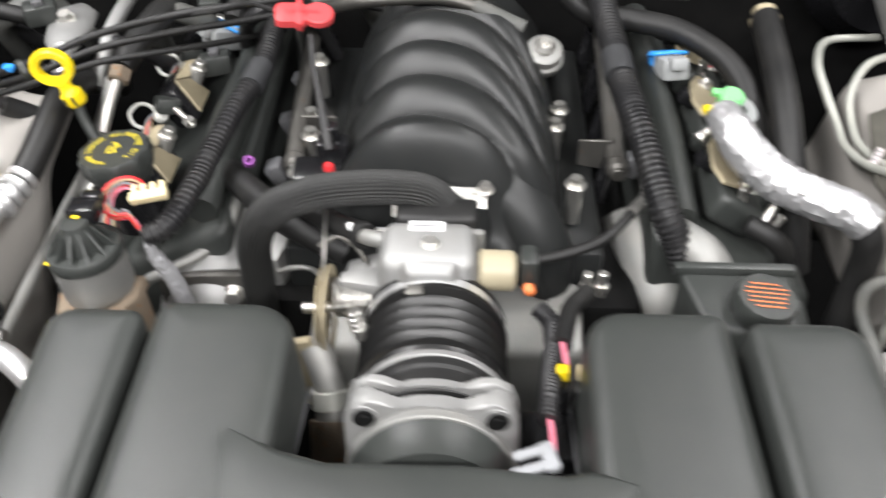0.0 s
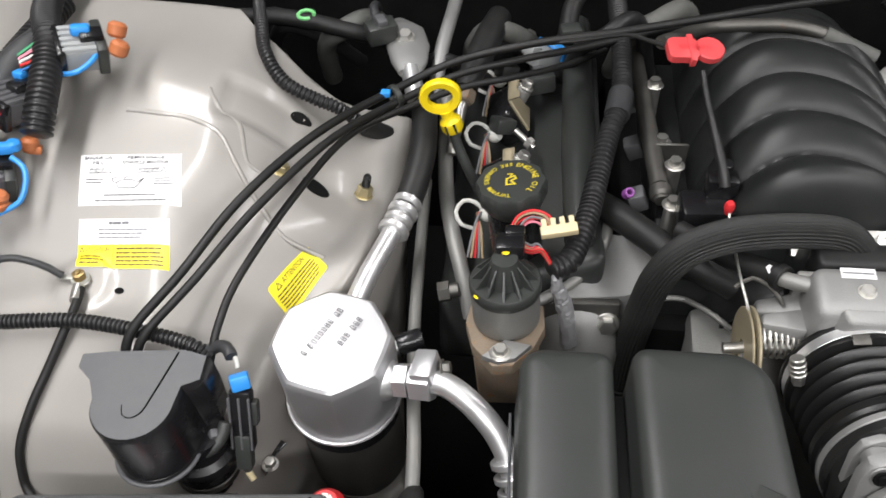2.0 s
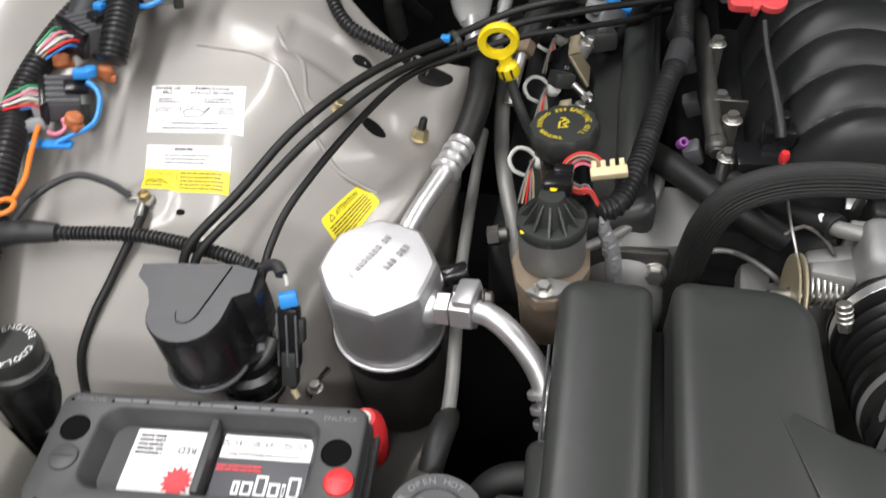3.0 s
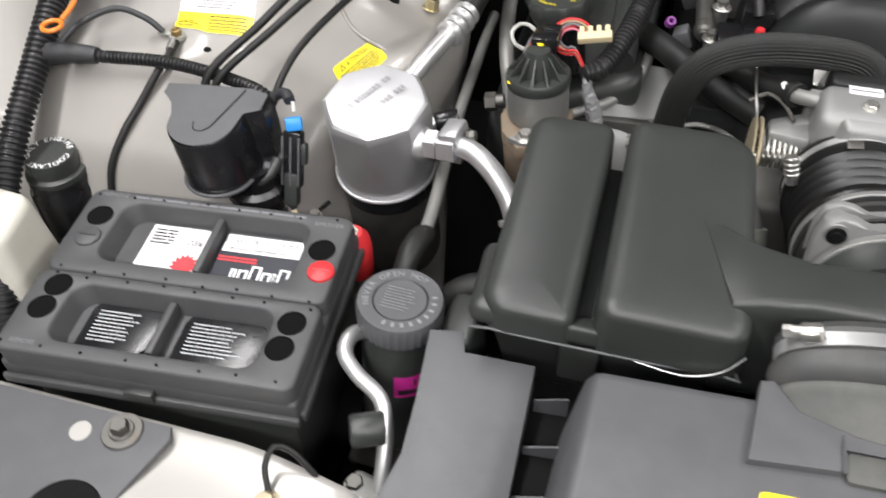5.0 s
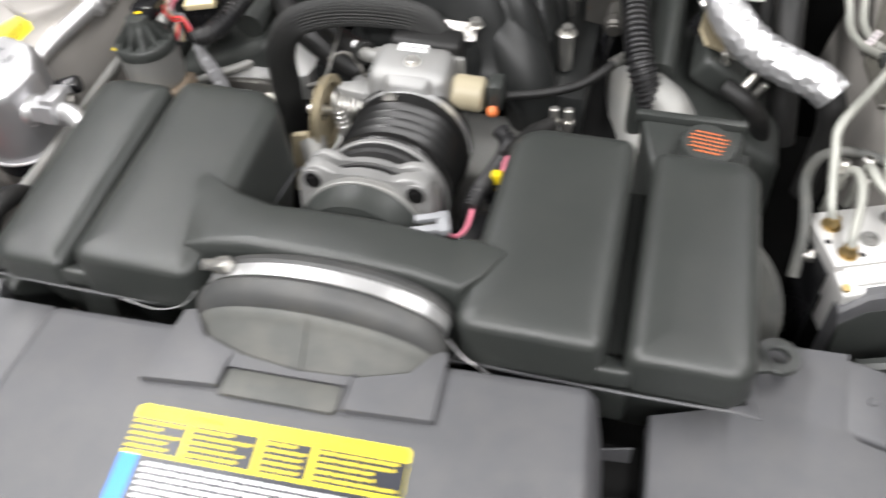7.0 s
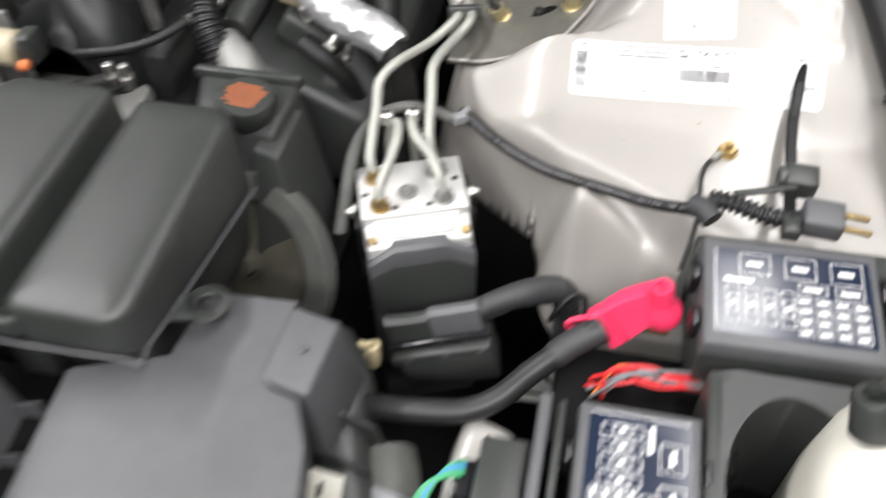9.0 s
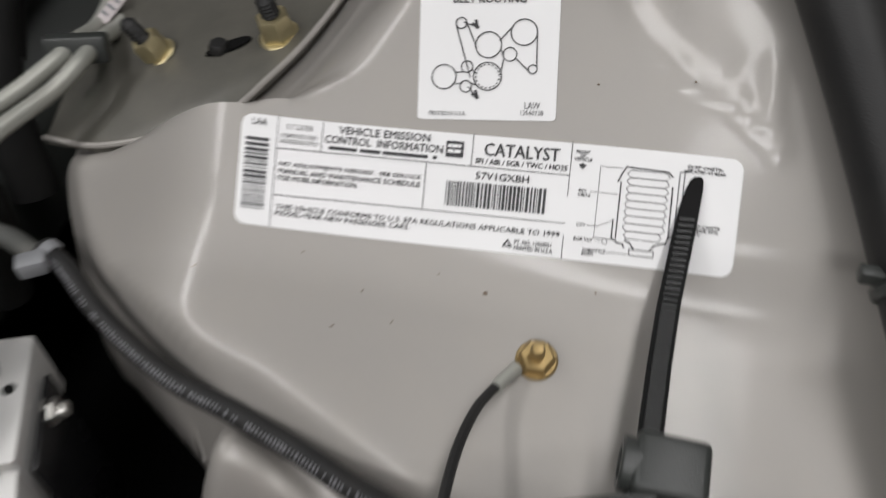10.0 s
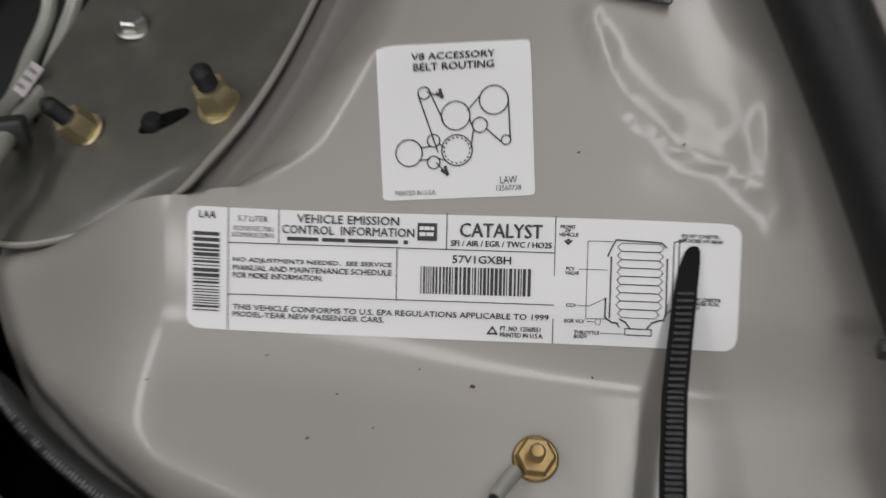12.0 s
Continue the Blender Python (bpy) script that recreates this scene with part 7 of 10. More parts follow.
part("block", box(0.122, 0.036, 0.034, 0.004), PLASTIC_SHINY, sol, m=T(-0.078, 0.648, 0.901) @ pose(0, 0, 0, 0, 0, 4))
part("tower", add(box(0.030, 0.020, 0.030, 0.003), cyl(0.007, 0.026, 14), T(0, 0, 0.005)), PLASTIC_SHINY, sol, m=T(-0.101, 0.660, 0.924))
part("end_plate", box(0.004, 0.036, 0.030, 0.001), PLASTIC_SHINY, sol, m=T(-0.024, 0.664, 0.902))
part("screw", hexbolt(0.006, 0.007), STEEL, sol, m=T(-0.062, 0.642, 0.920))
for x, y, z in ((-0.024, 0.604, 0.905), (0.028, 0.594, 0.925)):
    br = thing("hose_bracket", (x, y, z - 0.01), "bright steel bracket and bolt behind the throttle body", "bracket", "throttle brackets")
    part("plate", add(box(0.034, 0.020, 0.004, 0.001), ring(0.003, 0.0085, 0.003, 18), T(0.006, 0, 0.002)), STEEL, br, m=T(x, y, z) @ pose(0, 0, 0, 35, 0, 0))
    part("bolt", hexbolt(0.006, 0.008), STEEL, br, m=T(x + 0.016, y + 0.004, z + 0.006))

tab = thing("cable_tag", (-0.135, 0.75, 1.0), "faded red plastic tag on a thin cable", "cable tag")
mt = T(-0.135, 0.752, 1.017) @ pose(0, 0, 0, 14, 4, 8)
part("tag", add(add(prism(rrect(0.030, 0.026, 0.006, cx=-0.010), -0.004, 0.004, 0.001), cyl(0.0145, 0.008, 28, 0.001, z0=-0.004), T(0.016, 0, 0)), box(0.006, 0.034, 0.010, 0.001), T(-0.002, 0, 0)), RED_TAB, tab, m=mt)
part("tag_print", fitted("TRANS/LOCK", 0.033, 0.0045), INK_RED, tab, m=mt @ T(0.001, 0, 0.0054) @ pose(0, 0, 0, 0, 0, 180))
cable("thin_cable", [(-0.148, 0.755, 1.014), (-0.175, 0.775, 1.012), (-0.197, 0.790, 1.008), (-0.240, 0.803, 0.992), (-0.28, 0.81, 0.982)], 0.0024, RUBBER, "thin black cable to the red tag", "cable", n=8)
cable("thin_cable", [(-0.125, 0.735, 1.005), (-0.121, 0.712, 0.990), (-0.112, 0.680, 0.968), (-0.105, 0.655, 0.950), (-0.102, 0.645, 0.938)], [0.003, 0.003, 0.0034, 0.0050, 0.0055], CONDUIT, "thin black cable down to the solenoid", "cable", n=10)
rod = thing("throttle_rod", (-0.099, 0.625, 0.93), "red knob on a thin bare throttle rod", "throttle rod")
part("knob", lathe([(0, -0.008), (0.0028, -0.007), (0.0046, -0.001), (0.0048, 0.004), (0.0036, 0.007), (0, 0.008)], 18), RED, rod, m=T(-0.0995, 0.623, 0.931))
part("wire_rod", tube([(-0.0995, 0.620, 0.928), (-0.0965, 0.565, 0.917), (-0.0925, 0.522, 0.910), (-0.0920, 0.500, 0.912)], 0.0014, 8), STEEL, rod)

# wiring to the sensor and the yellow-tipped plug beside the bellows
cable("wire_loom", [(0.090, 0.500, 0.885), (0.100, 0.487, 0.882), (0.101, 0.462, 0.885), (0.097, 0.430, 0.893), (0.093, 0.395, 0.905), (0.090, 0.372, 0.905)], 0.0078, CONDUIT, "black corrugated loom beside the bellows", "wire loom", corr=0.0014, pitch=0.0045, n=12)
cable("wire_loom", [(0.135, 0.535, 0.868), (0.120, 0.510, 0.876), (0.112, 0.480, 0.885), (0.106, 0.452, 0.893)], 0.0085, RUBBER, "black sleeve looping from the sensor wiring", "wire loom", n=12)
cable("wire", [(0.107, 0.458, 0.893), (0.107, 0.440, 0.900), (0.108, 0.425, 0.902)], 0.0021, WIRE_PINK, "pink wire to the yellow-tipped plug", "wire", "pink wires", n=8)
cable("wire", [(0.092, 0.376, 0.905), (0.093, 0.350, 0.908), (0.090, 0.325, 0.922), (0.086, 0.310, 0.945)], 0.0019, WIRE_PINK, "pink wire running to the grey clip", "wire", "pink wires", n=8)
pl = thing("sensor_plug", (0.112, 0.40, 0.86), "black sensor plug with cream and yellow tops", "connector")
for x, mt2 in ((0.104, YELLOW), (0.120, CREAM)):
    part("plug_top", box(0.009, 0.009, 0.012, 0.0015), mt2, pl, "pale plug top", m=T(x, 0.418, 0.902))
    part("plug_body", box(0.013, 0.013, 0.034, 0.002), PLASTIC_SHINY, pl, m=T(x, 0.410, 0.880))
part("block", box(0.060, 0.044, 0.040, 0.003), PLASTIC_SHINY, pl, m=T(0.103, 0.383, 0.852))
part("hook", tube([(0.120, 0.418, 0.909), (0.128, 0.414, 0.909), (0.130, 0.406, 0.903), (0.130, 0.402, 0.894)], 0.004, 8), CREAM, pl)
cable("earth_cable", [(0.082, 0.575, 0.865), (0.120, 0.585, 0.867), (0.155, 0.600, 0.872), (0.180, 0.625, 0.878), (0.200, 0.655, 0.880)], 0.0050, RUBBER, "black earth cable to the cylinder head", "cable", n=10)
solo("cable_lug", tube([(0.183, 0.630, 0.8790), (0.200, 0.652, 0.880), (0.204, 0.668, 0.882)], 0.0062, 10), STEEL, "plated cable lug on the earth cable", "cable lug")
for x, y, z in ((0.136, 0.545, 0.868), (0.150, 0.548, 0.866)):
    st = thing("stud", (x, y, z - 0.02), "short plated stud by the front casting", "stud", "front studs")
    part("shank", cyl(0.0042, 0.030, 14), STEEL, st, m=T(x, y, z - 0.015))
    part("collar", lathe([(0.003, 0), (0.0065, 0), (0.0065, 0.006), (0.003, 0.006)], 6), STEEL, st, m=T(x, y, z - 0.006))
pump = thing("idle_air_valve", (-0.085, 0.45, 0.80), "dirty brass and tan fitting under the throttle quadrant", "fitting")
part("elbow", tube([(-0.098, 0.470, 0.865), (-0.088, 0.455, 0.850), (-0.080, 0.440, 0.830), (-0.078, 0.415, 0.80)], [0.013, 0.014, 0.016, 0.020], 18), CAST_DARK, pump)
part("sleeve", ring(0.012, 0.0185, 0.016, 24), STEEL_LINE, pump, m=frame_to((-0.082, 0.446, 0.838), (-0.079, 0.43, 0.818)))
part("lower_body", tube([(-0.079, 0.43, 0.815), (-0.078, 0.40, 0.79), (-0.08, 0.37, 0.77)], 0.021, 18), RUSTY, pump)
part("bracket", hexa([(-0.122, 0.455, 0.80), (-0.098, 0.455, 0.80), (-0.098, 0.475, 0.80), (-0.122, 0.475, 0.80)], [(-0.120, 0.468, 0.868), (-0.100, 0.468, 0.874), (-0.100, 0.475, 0.874), (-0.120, 0.475, 0.868)], 0.002, 1), TAN_METAL, pump)


# ---------------------------------------------------------------- oil cap, dipstick, gas valve and coils
def oil_cap():
    m = T(-0.303, 0.638, 0.94) @ pose(0, 0, 0, -2, -6, 0)
    top = thing("oil_filler_cap", (-0.303, 0.638, 0.86), "black lobed oil filler cap with yellow lettering", "oil cap")
    n = 96
    rows = []
    for z, r, lobe in ((-0.034, 0.024, 0), (-0.024, 0.030, 0.3), (-0.014, 0.0335, 1), (-0.003, 0.0335, 1), (0.0, 0.0318, 0.8)):
        rows.append([((r + lobe * 0.0012 * math.cos(10 * 2 * math.pi * k / n)) * math.cos(2 * math.pi * k / n), (r + lobe * 0.0012 * math.cos(10 * 2 * math.pi * k / n)) * math.sin(2 * math.pi * k / n), z) for k in range(n)])
    cap = part("cap", loft(rows), PLASTIC, top, m=m)
    part("neck", lathe([(0.020, -0.09), (0.026, -0.085), (0.026, -0.032), (0.0, -0.032)], 32), PLASTIC_SHINY, top, m=m)
    ink = arc_letters("ENGINE OIL", 0.0080, 0.0235, 75, -13)
    add(ink, arc_letters("SEE OWNERS MANUAL", 0.0068, 0.0235, 92, 11, True))
    stroke(ink, [(-0.004, -0.007), (-0.004, 0.002), (0.003, 0.006), (0.005, 0.002), (0.0, -0.001), (0.004, -0.006), (-0.004, -0.007)], 0.0019)
    stroke(ink, [(-0.001, 0.004), (0.001, 0.009), (-0.003, 0.009)], 0.0016)
    part("cap_print", ink, PRINT_YELLOW, cap, "yellow ring of lettering", m=m @ T(0, 0, 0.0006))


oil_cap()


def dipstick():
    top = thing("oil_dipstick", (-0.36, 0.71, 0.90), "bright yellow ring-handled dipstick on a black shaft", "dipstick")
    n, up = Vector((0.06, -1.0, 0.02)).normalized(), Vector((-0.30, 0.0, 0.95))
    up = (up - n * up.dot(n)).normalized()
    side = up.cross(n)
    m = Matrix(((side.x, up.x, n.x, -0.3775), (side.y, up.y, n.y, 0.7150), (side.z, up.z, n.z, 0.9785), (0, 0, 0, 1)))
    part("ring_handle", lathe([(0.0128, -0.004), (0.0195, -0.005), (0.0212, -0.003), (0.0212, 0.003), (0.0195, 0.005), (0.0128, 0.004), (0.0120, 0.0), (0.0128, -0.004)], 44), YELLOW, top, m=m @ Matrix.Diagonal((1, 0.92, 1, 1)))
    cup = m @ T(0, -0.017, 0) @ pose(0, 0, 0, 90, 0, 0)
    part("neck", lathe([(0, 0), (0.0075, 0), (0.0068, 0.006), (0.0078, 0.010), (0.0112, 0.013), (0.0115, 0.023), (0.0095, 0.026), (0, 0.026)], 24), YELLOW, top, m=cup)
    for u in (-0.0045, 0.0045):
        part("slot", box(0.0022, 0.0012, 0.011, 0), INK, top, m=cup @ T(u, 0.0108, 0.018))
    part("shaft", tube([(-0.3650, 0.715, 0.940), (-0.360, 0.708, 0.922), (-0.345, 0.698, 0.89), (-0.325, 0.70, 0.84)], 0.0055, 12), PLASTIC, top)


dipstick()


def gas_valve():
    c = T(-0.3035, 0.5345, 0.93) @ pose(0, 0, 0, -3, -3, 0) @ T(0, 0, -0.93)
    top = thing("exhaust_gas_valve", (-0.303, 0.53, 0.84), "exhaust gas valve with finned black cap on a rusty flange", "gas valve")
    part("can", lathe([(0, 0.862), (0.028, 0.862), (0.0305, 0.866), (0.0312, 0.870), (0.0312, 0.905), (0, 0.905)], 40), CAST_DARK, top, m=c)
    part("cap_base", lathe([(0.0318, 0.903), (0.0325, 0.906), (0.0325, 0.913), (0.031, 0.915), (0.024, 0.915), (0, 0.917)], 40), PLASTIC, top, m=c)
    part("cap_hub", lathe([(0.019, 0.915), (0.0135, 0.934), (0.0115, 0.940), (0.0, 0.941)], 28), PLASTIC, top, m=c)
    for k in range(12):
        a = k * 30
        fin = hexa([(0.010, -0.0011, 0.914), (0.0305, -0.0011, 0.914), (0.0305, 0.0011, 0.914), (0.010, 0.0011, 0.914)], [(0.010, -0.0009, 0.936), (0.014, -0.0009, 0.935), (0.014, 0.0009, 0.935), (0.010, 0.0009, 0.936)], 0)
        part("cap_fin", fin, PLASTIC, top, m=c @ pose(0, 0, 0, 0, 0, a))
    part("plug", add(box(0.026, 0.022, 0.016, 0.003), box(0.018, 0.012, 0.012, 0.002), T(0.004, 0.012, 0.004)), PLASTIC_SHINY, top, m=c @ T(0.004, 0.016, 0.940))
    for x, y, z in ((0.001, 0.005, 0.9425), (-0.0235, -0.020, 0.9125)):
        part("paint_dot", lathe([(0, 0.0012), (0.0030, 0.0008), (0.0036, 0)], 14), YELLOW, top, "yellow paint dot", m=c @ T(x, y, z))
    fl = prism([(-0.038, -0.005), (-0.030, -0.034), (-0.010, -0.058), (0.008, -0.056), (0.026, -0.035), (0.036, -0.010), (0.034, 0.018), (-0.034, 0.022)], -0.006, 0.006, 0.002)
    part("flange", fl, RUSTY, top, "rust-streaked iron flange", m=c @ T(0, 0, 0.857))
    part("casting", hexa([(-0.028, -0.030, 0.77), (0.024, -0.030, 0.77), (0.030, 0.02, 0.77), (-0.030, 0.02, 0.77)], [(-0.030, -0.036, 0.852), (0.026, -0.036, 0.852), (0.031, 0.020, 0.852), (-0.031, 0.020, 0.852)], 0.006, 2), RUSTY, top, m=c)
    part("pale_plate", prism([(-0.020, -0.050), (0.0, -0.030), (0.024, -0.036), (0.010, -0.052), (-0.006, -0.056)], 0.0, 0.006, 0.001), CAST, top, m=c @ T(0, 0, 0.862))
    part("flange_bolt", add(hexbolt(0.0068, 0.008), ring(0.003, 0.0105, 0.0014)), STEEL, top, m=c @ T(-0.003, -0.046, 0.867))


gas_valve()
for x0, y0, z0, seed in ((-0.268, 0.590, 0.925, 1),):
    cw = thing("injector_plug", (x0, y0, z0 - 0.02), "cream comb-shaped connector with looped red wires", "connector")
    comb = box(0.034, 0.010, 0.008, 0.001)
    for k in range(4):
        add(comb, box(0.005, 0.010, 0.008, 0.001), T(-0.013 + k * 0.0085, 0.008, 0))
    part("comb", comb, CREAM, cw, m=T(-0.256, 0.583, 0.930) @ pose(0, 0, 0, 12, -8, 8))
    rng5 = random.Random(8)
    for k in range(8):
        w = (WIRE_RED, WIRE_TAN, WIRE_RED, WIRE_PINK, WIRE_TAN, WIRE_RED, INK_GREY, WIRE_PINK)[k]
        r, dx, dz = 0.0205 - 0.0013 * k, rng5.uniform(-0.002, 0.002), rng5.uniform(-0.004, 0.004)
        ringed = [(-0.278 + dx + r * math.cos(a), 0.583 + r * math.sin(a), 0.925 + dz + 0.006 * math.sin(a)) for a in (radians(25 + 27 * j) for j in range(11))]
        part("wire", tube(ringed + [(-0.258, 0.558, 0.902)], 0.0012, 6), w, cw)
sleeve = tube([(-0.2555, 0.556, 0.898), (-0.2550, 0.556, 0.885), (-0.2470, 0.558, 0.858), (-0.2420, 0.558, 0.832), (-0.238, 0.555, 0.80)], [0.004, 0.0072, 0.0080, 0.0080, 0.0080], 14, 0.003)
rng6 = random.Random(5)
for v in sleeve.verts:
    v.co += Vector((rng6.uniform(-1, 1), rng6.uniform(-1, 1), rng6.uniform(-1, 1))) * 0.0010
solo("foil_sleeve", sleeve, FOIL_DULL, "crinkled aluminised sleeve over sensor wires", "heat sleeve", sharp=14)
cable("engine_harness", [(-0.262, 0.560, 0.900), (-0.243, 0.575, 0.903), (-0.228, 0.622, 0.912), (-0.221, 0.655, 0.919), (-0.206, 0.727, 0.932), (-0.193, 0.772, 0.938), (-0.190, 0.83, 0.944), (-0.190, 0.90, 0.948), (-0.19, 1.0, 0.945)], 0.0102, CONDUIT, "thick black corrugated engine harness over the valve cover", "wire loom", corr=0.0022, pitch=0.0055, n=16)
solo("loom_wrap", tube([(-0.198, 0.752, 0.935), (-0.192, 0.785, 0.940)], 0.0135, 14), TAPE, "black tape wrap on the engine harness", "tape wrap", group="tape wraps")
cable("engine_harness", [(0.172, 1.02, 0.955), (0.173, 0.90, 0.957), (0.180, 0.777, 0.945), (0.186, 0.720, 0.940), (0.194, 0.683, 0.929), (0.209, 0.622, 0.899), (0.224, 0.602, 0.872), (0.236, 0.59, 0.845)], 0.0135, CONDUIT, "thick black corrugated engine harness over the valve cover", "wire loom", corr=0.0024, pitch=0.0056, n=16)
solo("loom_wrap", tube([(0.1775, 0.80, 0.949), (0.180, 0.765, 0.944)], 0.0158, 14), TAPE, "black tape wrap on the engine harness", "tape wrap", group="tape wraps")
solo("purple_seal", ring(0.0025, 0.0052, 0.010, 20), PURPLE, "purple injector connector lock", "connector lock", frame_to((-0.188, 0.668, 0.902), (-0.182, 0.655, 0.922)))


def coil_pack(side, y):
    s = side
    m = T(s * 0.286, y, 0.862) @ pose(0, 0, 0, 0, s * 32, 0)
    if s < 0:
        m = T(-0.313, y - 0.009, 0.854) @ pose(0, 0, 0, 0, 56, 0)
    top = thing("ignition_coil", m, "black ignition coil on a tan chromate bracket", "ignition coil", "ignition coils")
    part("coil_body", box(0.046, 0.058, 0.034, 0.006, 3) if s < 0 else box(0.058, 0.078, 0.036, 0.009, 3), PLASTIC_SHINY if s < 0 else PLASTIC, top, m=m if s < 0 else m @ T(0.012, -0.010, -0.004))
    if s < 0:
        d = Vector((0.0, y, 0.0))
        back = Vector((-0.0028, 0.0, -0.0019))
        if y < 0.9:
            leaf = [Vector(p) + d for p in ((-0.300, -0.004, 0.879), (-0.287, 0.016, 0.848), (-0.286, -0.030, 0.850), (-0.311, -0.021, 0.886))]
            neck = [Vector(p) + d for p in ((-0.313, 0.031, 0.880), (-0.302, 0.030, 0.884), (-0.300, -0.004, 0.880), (-0.311, -0.021, 0.887))]
            part("bracket", add(hexa([p + back for p in leaf], leaf, 0.0008, 1), hexa([p + back for p in neck], neck, 0.0008, 1)), TAN_METAL, top)
        mb = T(-0.294, y + 0.012, 0.881) @ pose(0, 0, 0, -10, 25, 0)
        part("bracket_bolt", add(hexbolt(0.0072, 0.010), ring(0.003, 0.0098, 0.002, 20)), STEEL, top, m=mb)
        part("bolt_post", cyl(0.009, 0.020, 18, 0.001, z0=-0.021), CAST_DARK, top, m=mb)
        part("stud", tube([(-0.303, y - 0.060, 0.873), (-0.281, y - 0.076, 0.862)], 0.0036, 10), STEEL, top)
        part("stud_nut", lathe([(0.003, 0), (0.0072, 0), (0.0072, 0.007), (0.003, 0.007)], 6), STEEL, top, m=frame_to((-0.289, y - 0.070, 0.866), (-0.281, y - 0.076, 0.862)))
        part("tie_knob", lathe([(0, -0.009), (0.0055, -0.0075), (0.0082, -0.002), (0.0082, 0.003), (0.005, 0.008), (0, 0.009)], 18), WIRE_WHITE, top, "pale plastic tie knob", m=frame_to((-0.327, y - 0.051, 0.857), (-0.31, y - 0.06, 0.866)))
        part("tie_loop", tube([(-0.331, y - 0.048, 0.860), (-0.341, y - 0.043, 0.866), (-0.353, y - 0.043, 0.867), (-0.360, y - 0.056, 0.863), (-0.354, y - 0.064, 0.853), (-0.342, y - 0.061, 0.845), (-0.332, y - 0.064, 0.838)], 0.0023, 8), WIRE_WHITE, top, "pale plastic tie loop")
        for k, w in enumerate((INK_GREY, WIRE_TAN, WIRE_RED, INK_GREY, WIRE_TAN)):
            part("wire", tube([(-0.322 - 0.003 * k, y - 0.040 - 0.003 * k, 0.852), (-0.334 - 0.001 * k, y - 0.055 + 0.002 * k, 0.862 - 0.002 * k), (-0.340 + 0.002 * k, y - 0.075, 0.855), (-0.345 + 0.004 * k, y - 0.095, 0.835)], 0.0014, 6), w, top)
        part("plug", box(0.026, 0.022, 0.018, 0.003), PLASTIC, top, m=T(-0.318, y - 0.045, 0.868) @ pose(0, 0, 0, -15, 20, 30))
        return
    part("coil_tower", cyl(0.012, 0.034, 20, 0.003), PLASTIC, top, m=m @ T(0.022, -0.006, 0) @ pose(0, 0, 0, 0, 75, 0))
    br = prism([(-x, v) for x, v in ((-0.003, -0.026), (0.011, -0.034), (0.016, -0.020), (0.013, 0.012), (0.006, 0.030), (-0.006, 0.030), (-0.006, -0.010))], 0.0, 0.004, 0.001)
    part("bracket", br, TAN_METAL, top, m=m @ T(-0.004, 0.004, 0.0185) @ Matrix.Diagonal((2.0, 1.35, 1, 1)))
    for v, q in ((-0.030, -0.004), (0.028, 0.010)):
        part("bracket_bolt", hexbolt(0.0062, 0.009), STEEL, top, m=m @ T(-q, v, 0.0215))
    part("plug", box(0.022, 0.018, 0.016, 0.003), PLASTIC_SHINY, top, m=m @ T(-0.026, 0.006, 0.010))
    part("stud", add(cyl(0.0032, 0.026, 12), lathe([(0.002, 0.004), (0.0062, 0.004), (0.0062, 0.010), (0.002, 0.010)], 6)), STEEL, top, m=m @ T(0.010, -0.035, 0.006) @ pose(0, 0, 0, 0, -40, 20))
    part("tie_loop", tube([m @ Vector(p) for p in ((0.012, -0.030, 0.02), (0.030, -0.034, 0.034), (0.044, -0.020, 0.034), (0.044, -0.004, 0.022), (0.036, 0.004, 0.008))], 0.0022, 8), WIRE_WHITE, top, "pale plastic tie loop")
    for k, w in enumerate((WIRE_RED, WIRE_PINK, WIRE_TAN)):
        part("wire", tube([m @ Vector(p) for p in ((0.036, 0.002 + k * 0.003, 0.006), (0.030 + k * 0.002, -0.010, 0.016), (0.012, -0.020 + k * 0.002, 0.020))], 0.0014, 6), w, top)


for y in (0.728, 0.861, 0.97):
    coil_pack(-1, y)
for y in (0.703, 0.816, 0.930):
    coil_pack(1, y)


def sensor_plug(at, turn, name):
    m = T(*at) @ pose(0, 0, 0, -20, 0, turn) @ Matrix.Diagonal((1.35, 1.35, 1.35, 1))
    top = thing("grey_connector", m, name, "connector", "blue-locked connectors")
    part("housing", add(box(0.022, 0.036, 0.018, 0.003), box(0.014, 0.012, 0.010, 0.002), T(0, -0.02, 0.006)), GREY_CONN, top, m=m)
    part("blue_lock", box(0.026, 0.010, 0.012, 0.002), BLUE, top, "blue lock", m=m @ T(0, 0.014, 0.004))
    part("blue_loop", tube([m @ Vector(p) for p in ((-0.012, 0.018, 0.006), (-0.014, 0.002, 0.010), (0.0, -0.004, 0.012), (0.014, 0.002, 0.010), (0.014, 0.018, 0.006))], 0.0022, 8), BLUE, top, "blue retaining loop")


sensor_plug((-0.272, 0.930, 0.890), -48, "grey connector with a blue lock by the valve cover")
sensor_plug((0.250, 0.856, 0.903), 8, "grey connector with a blue lock above the coils")
solo("steel_tube", tube([(-0.384, 0.84, 0.885), (-0.381, 0.78, 0.868), (-0.377, 0.735, 0.859), (-0.370, 0.69, 0.853), (-0.360, 0.648, 0.845), (-0.348, 0.615, 0.825), (-0.338, 0.59, 0.79)], 0.0085, 14), CAST_DARK, "bare steel pipe running down beside the oil cap", "pipe")
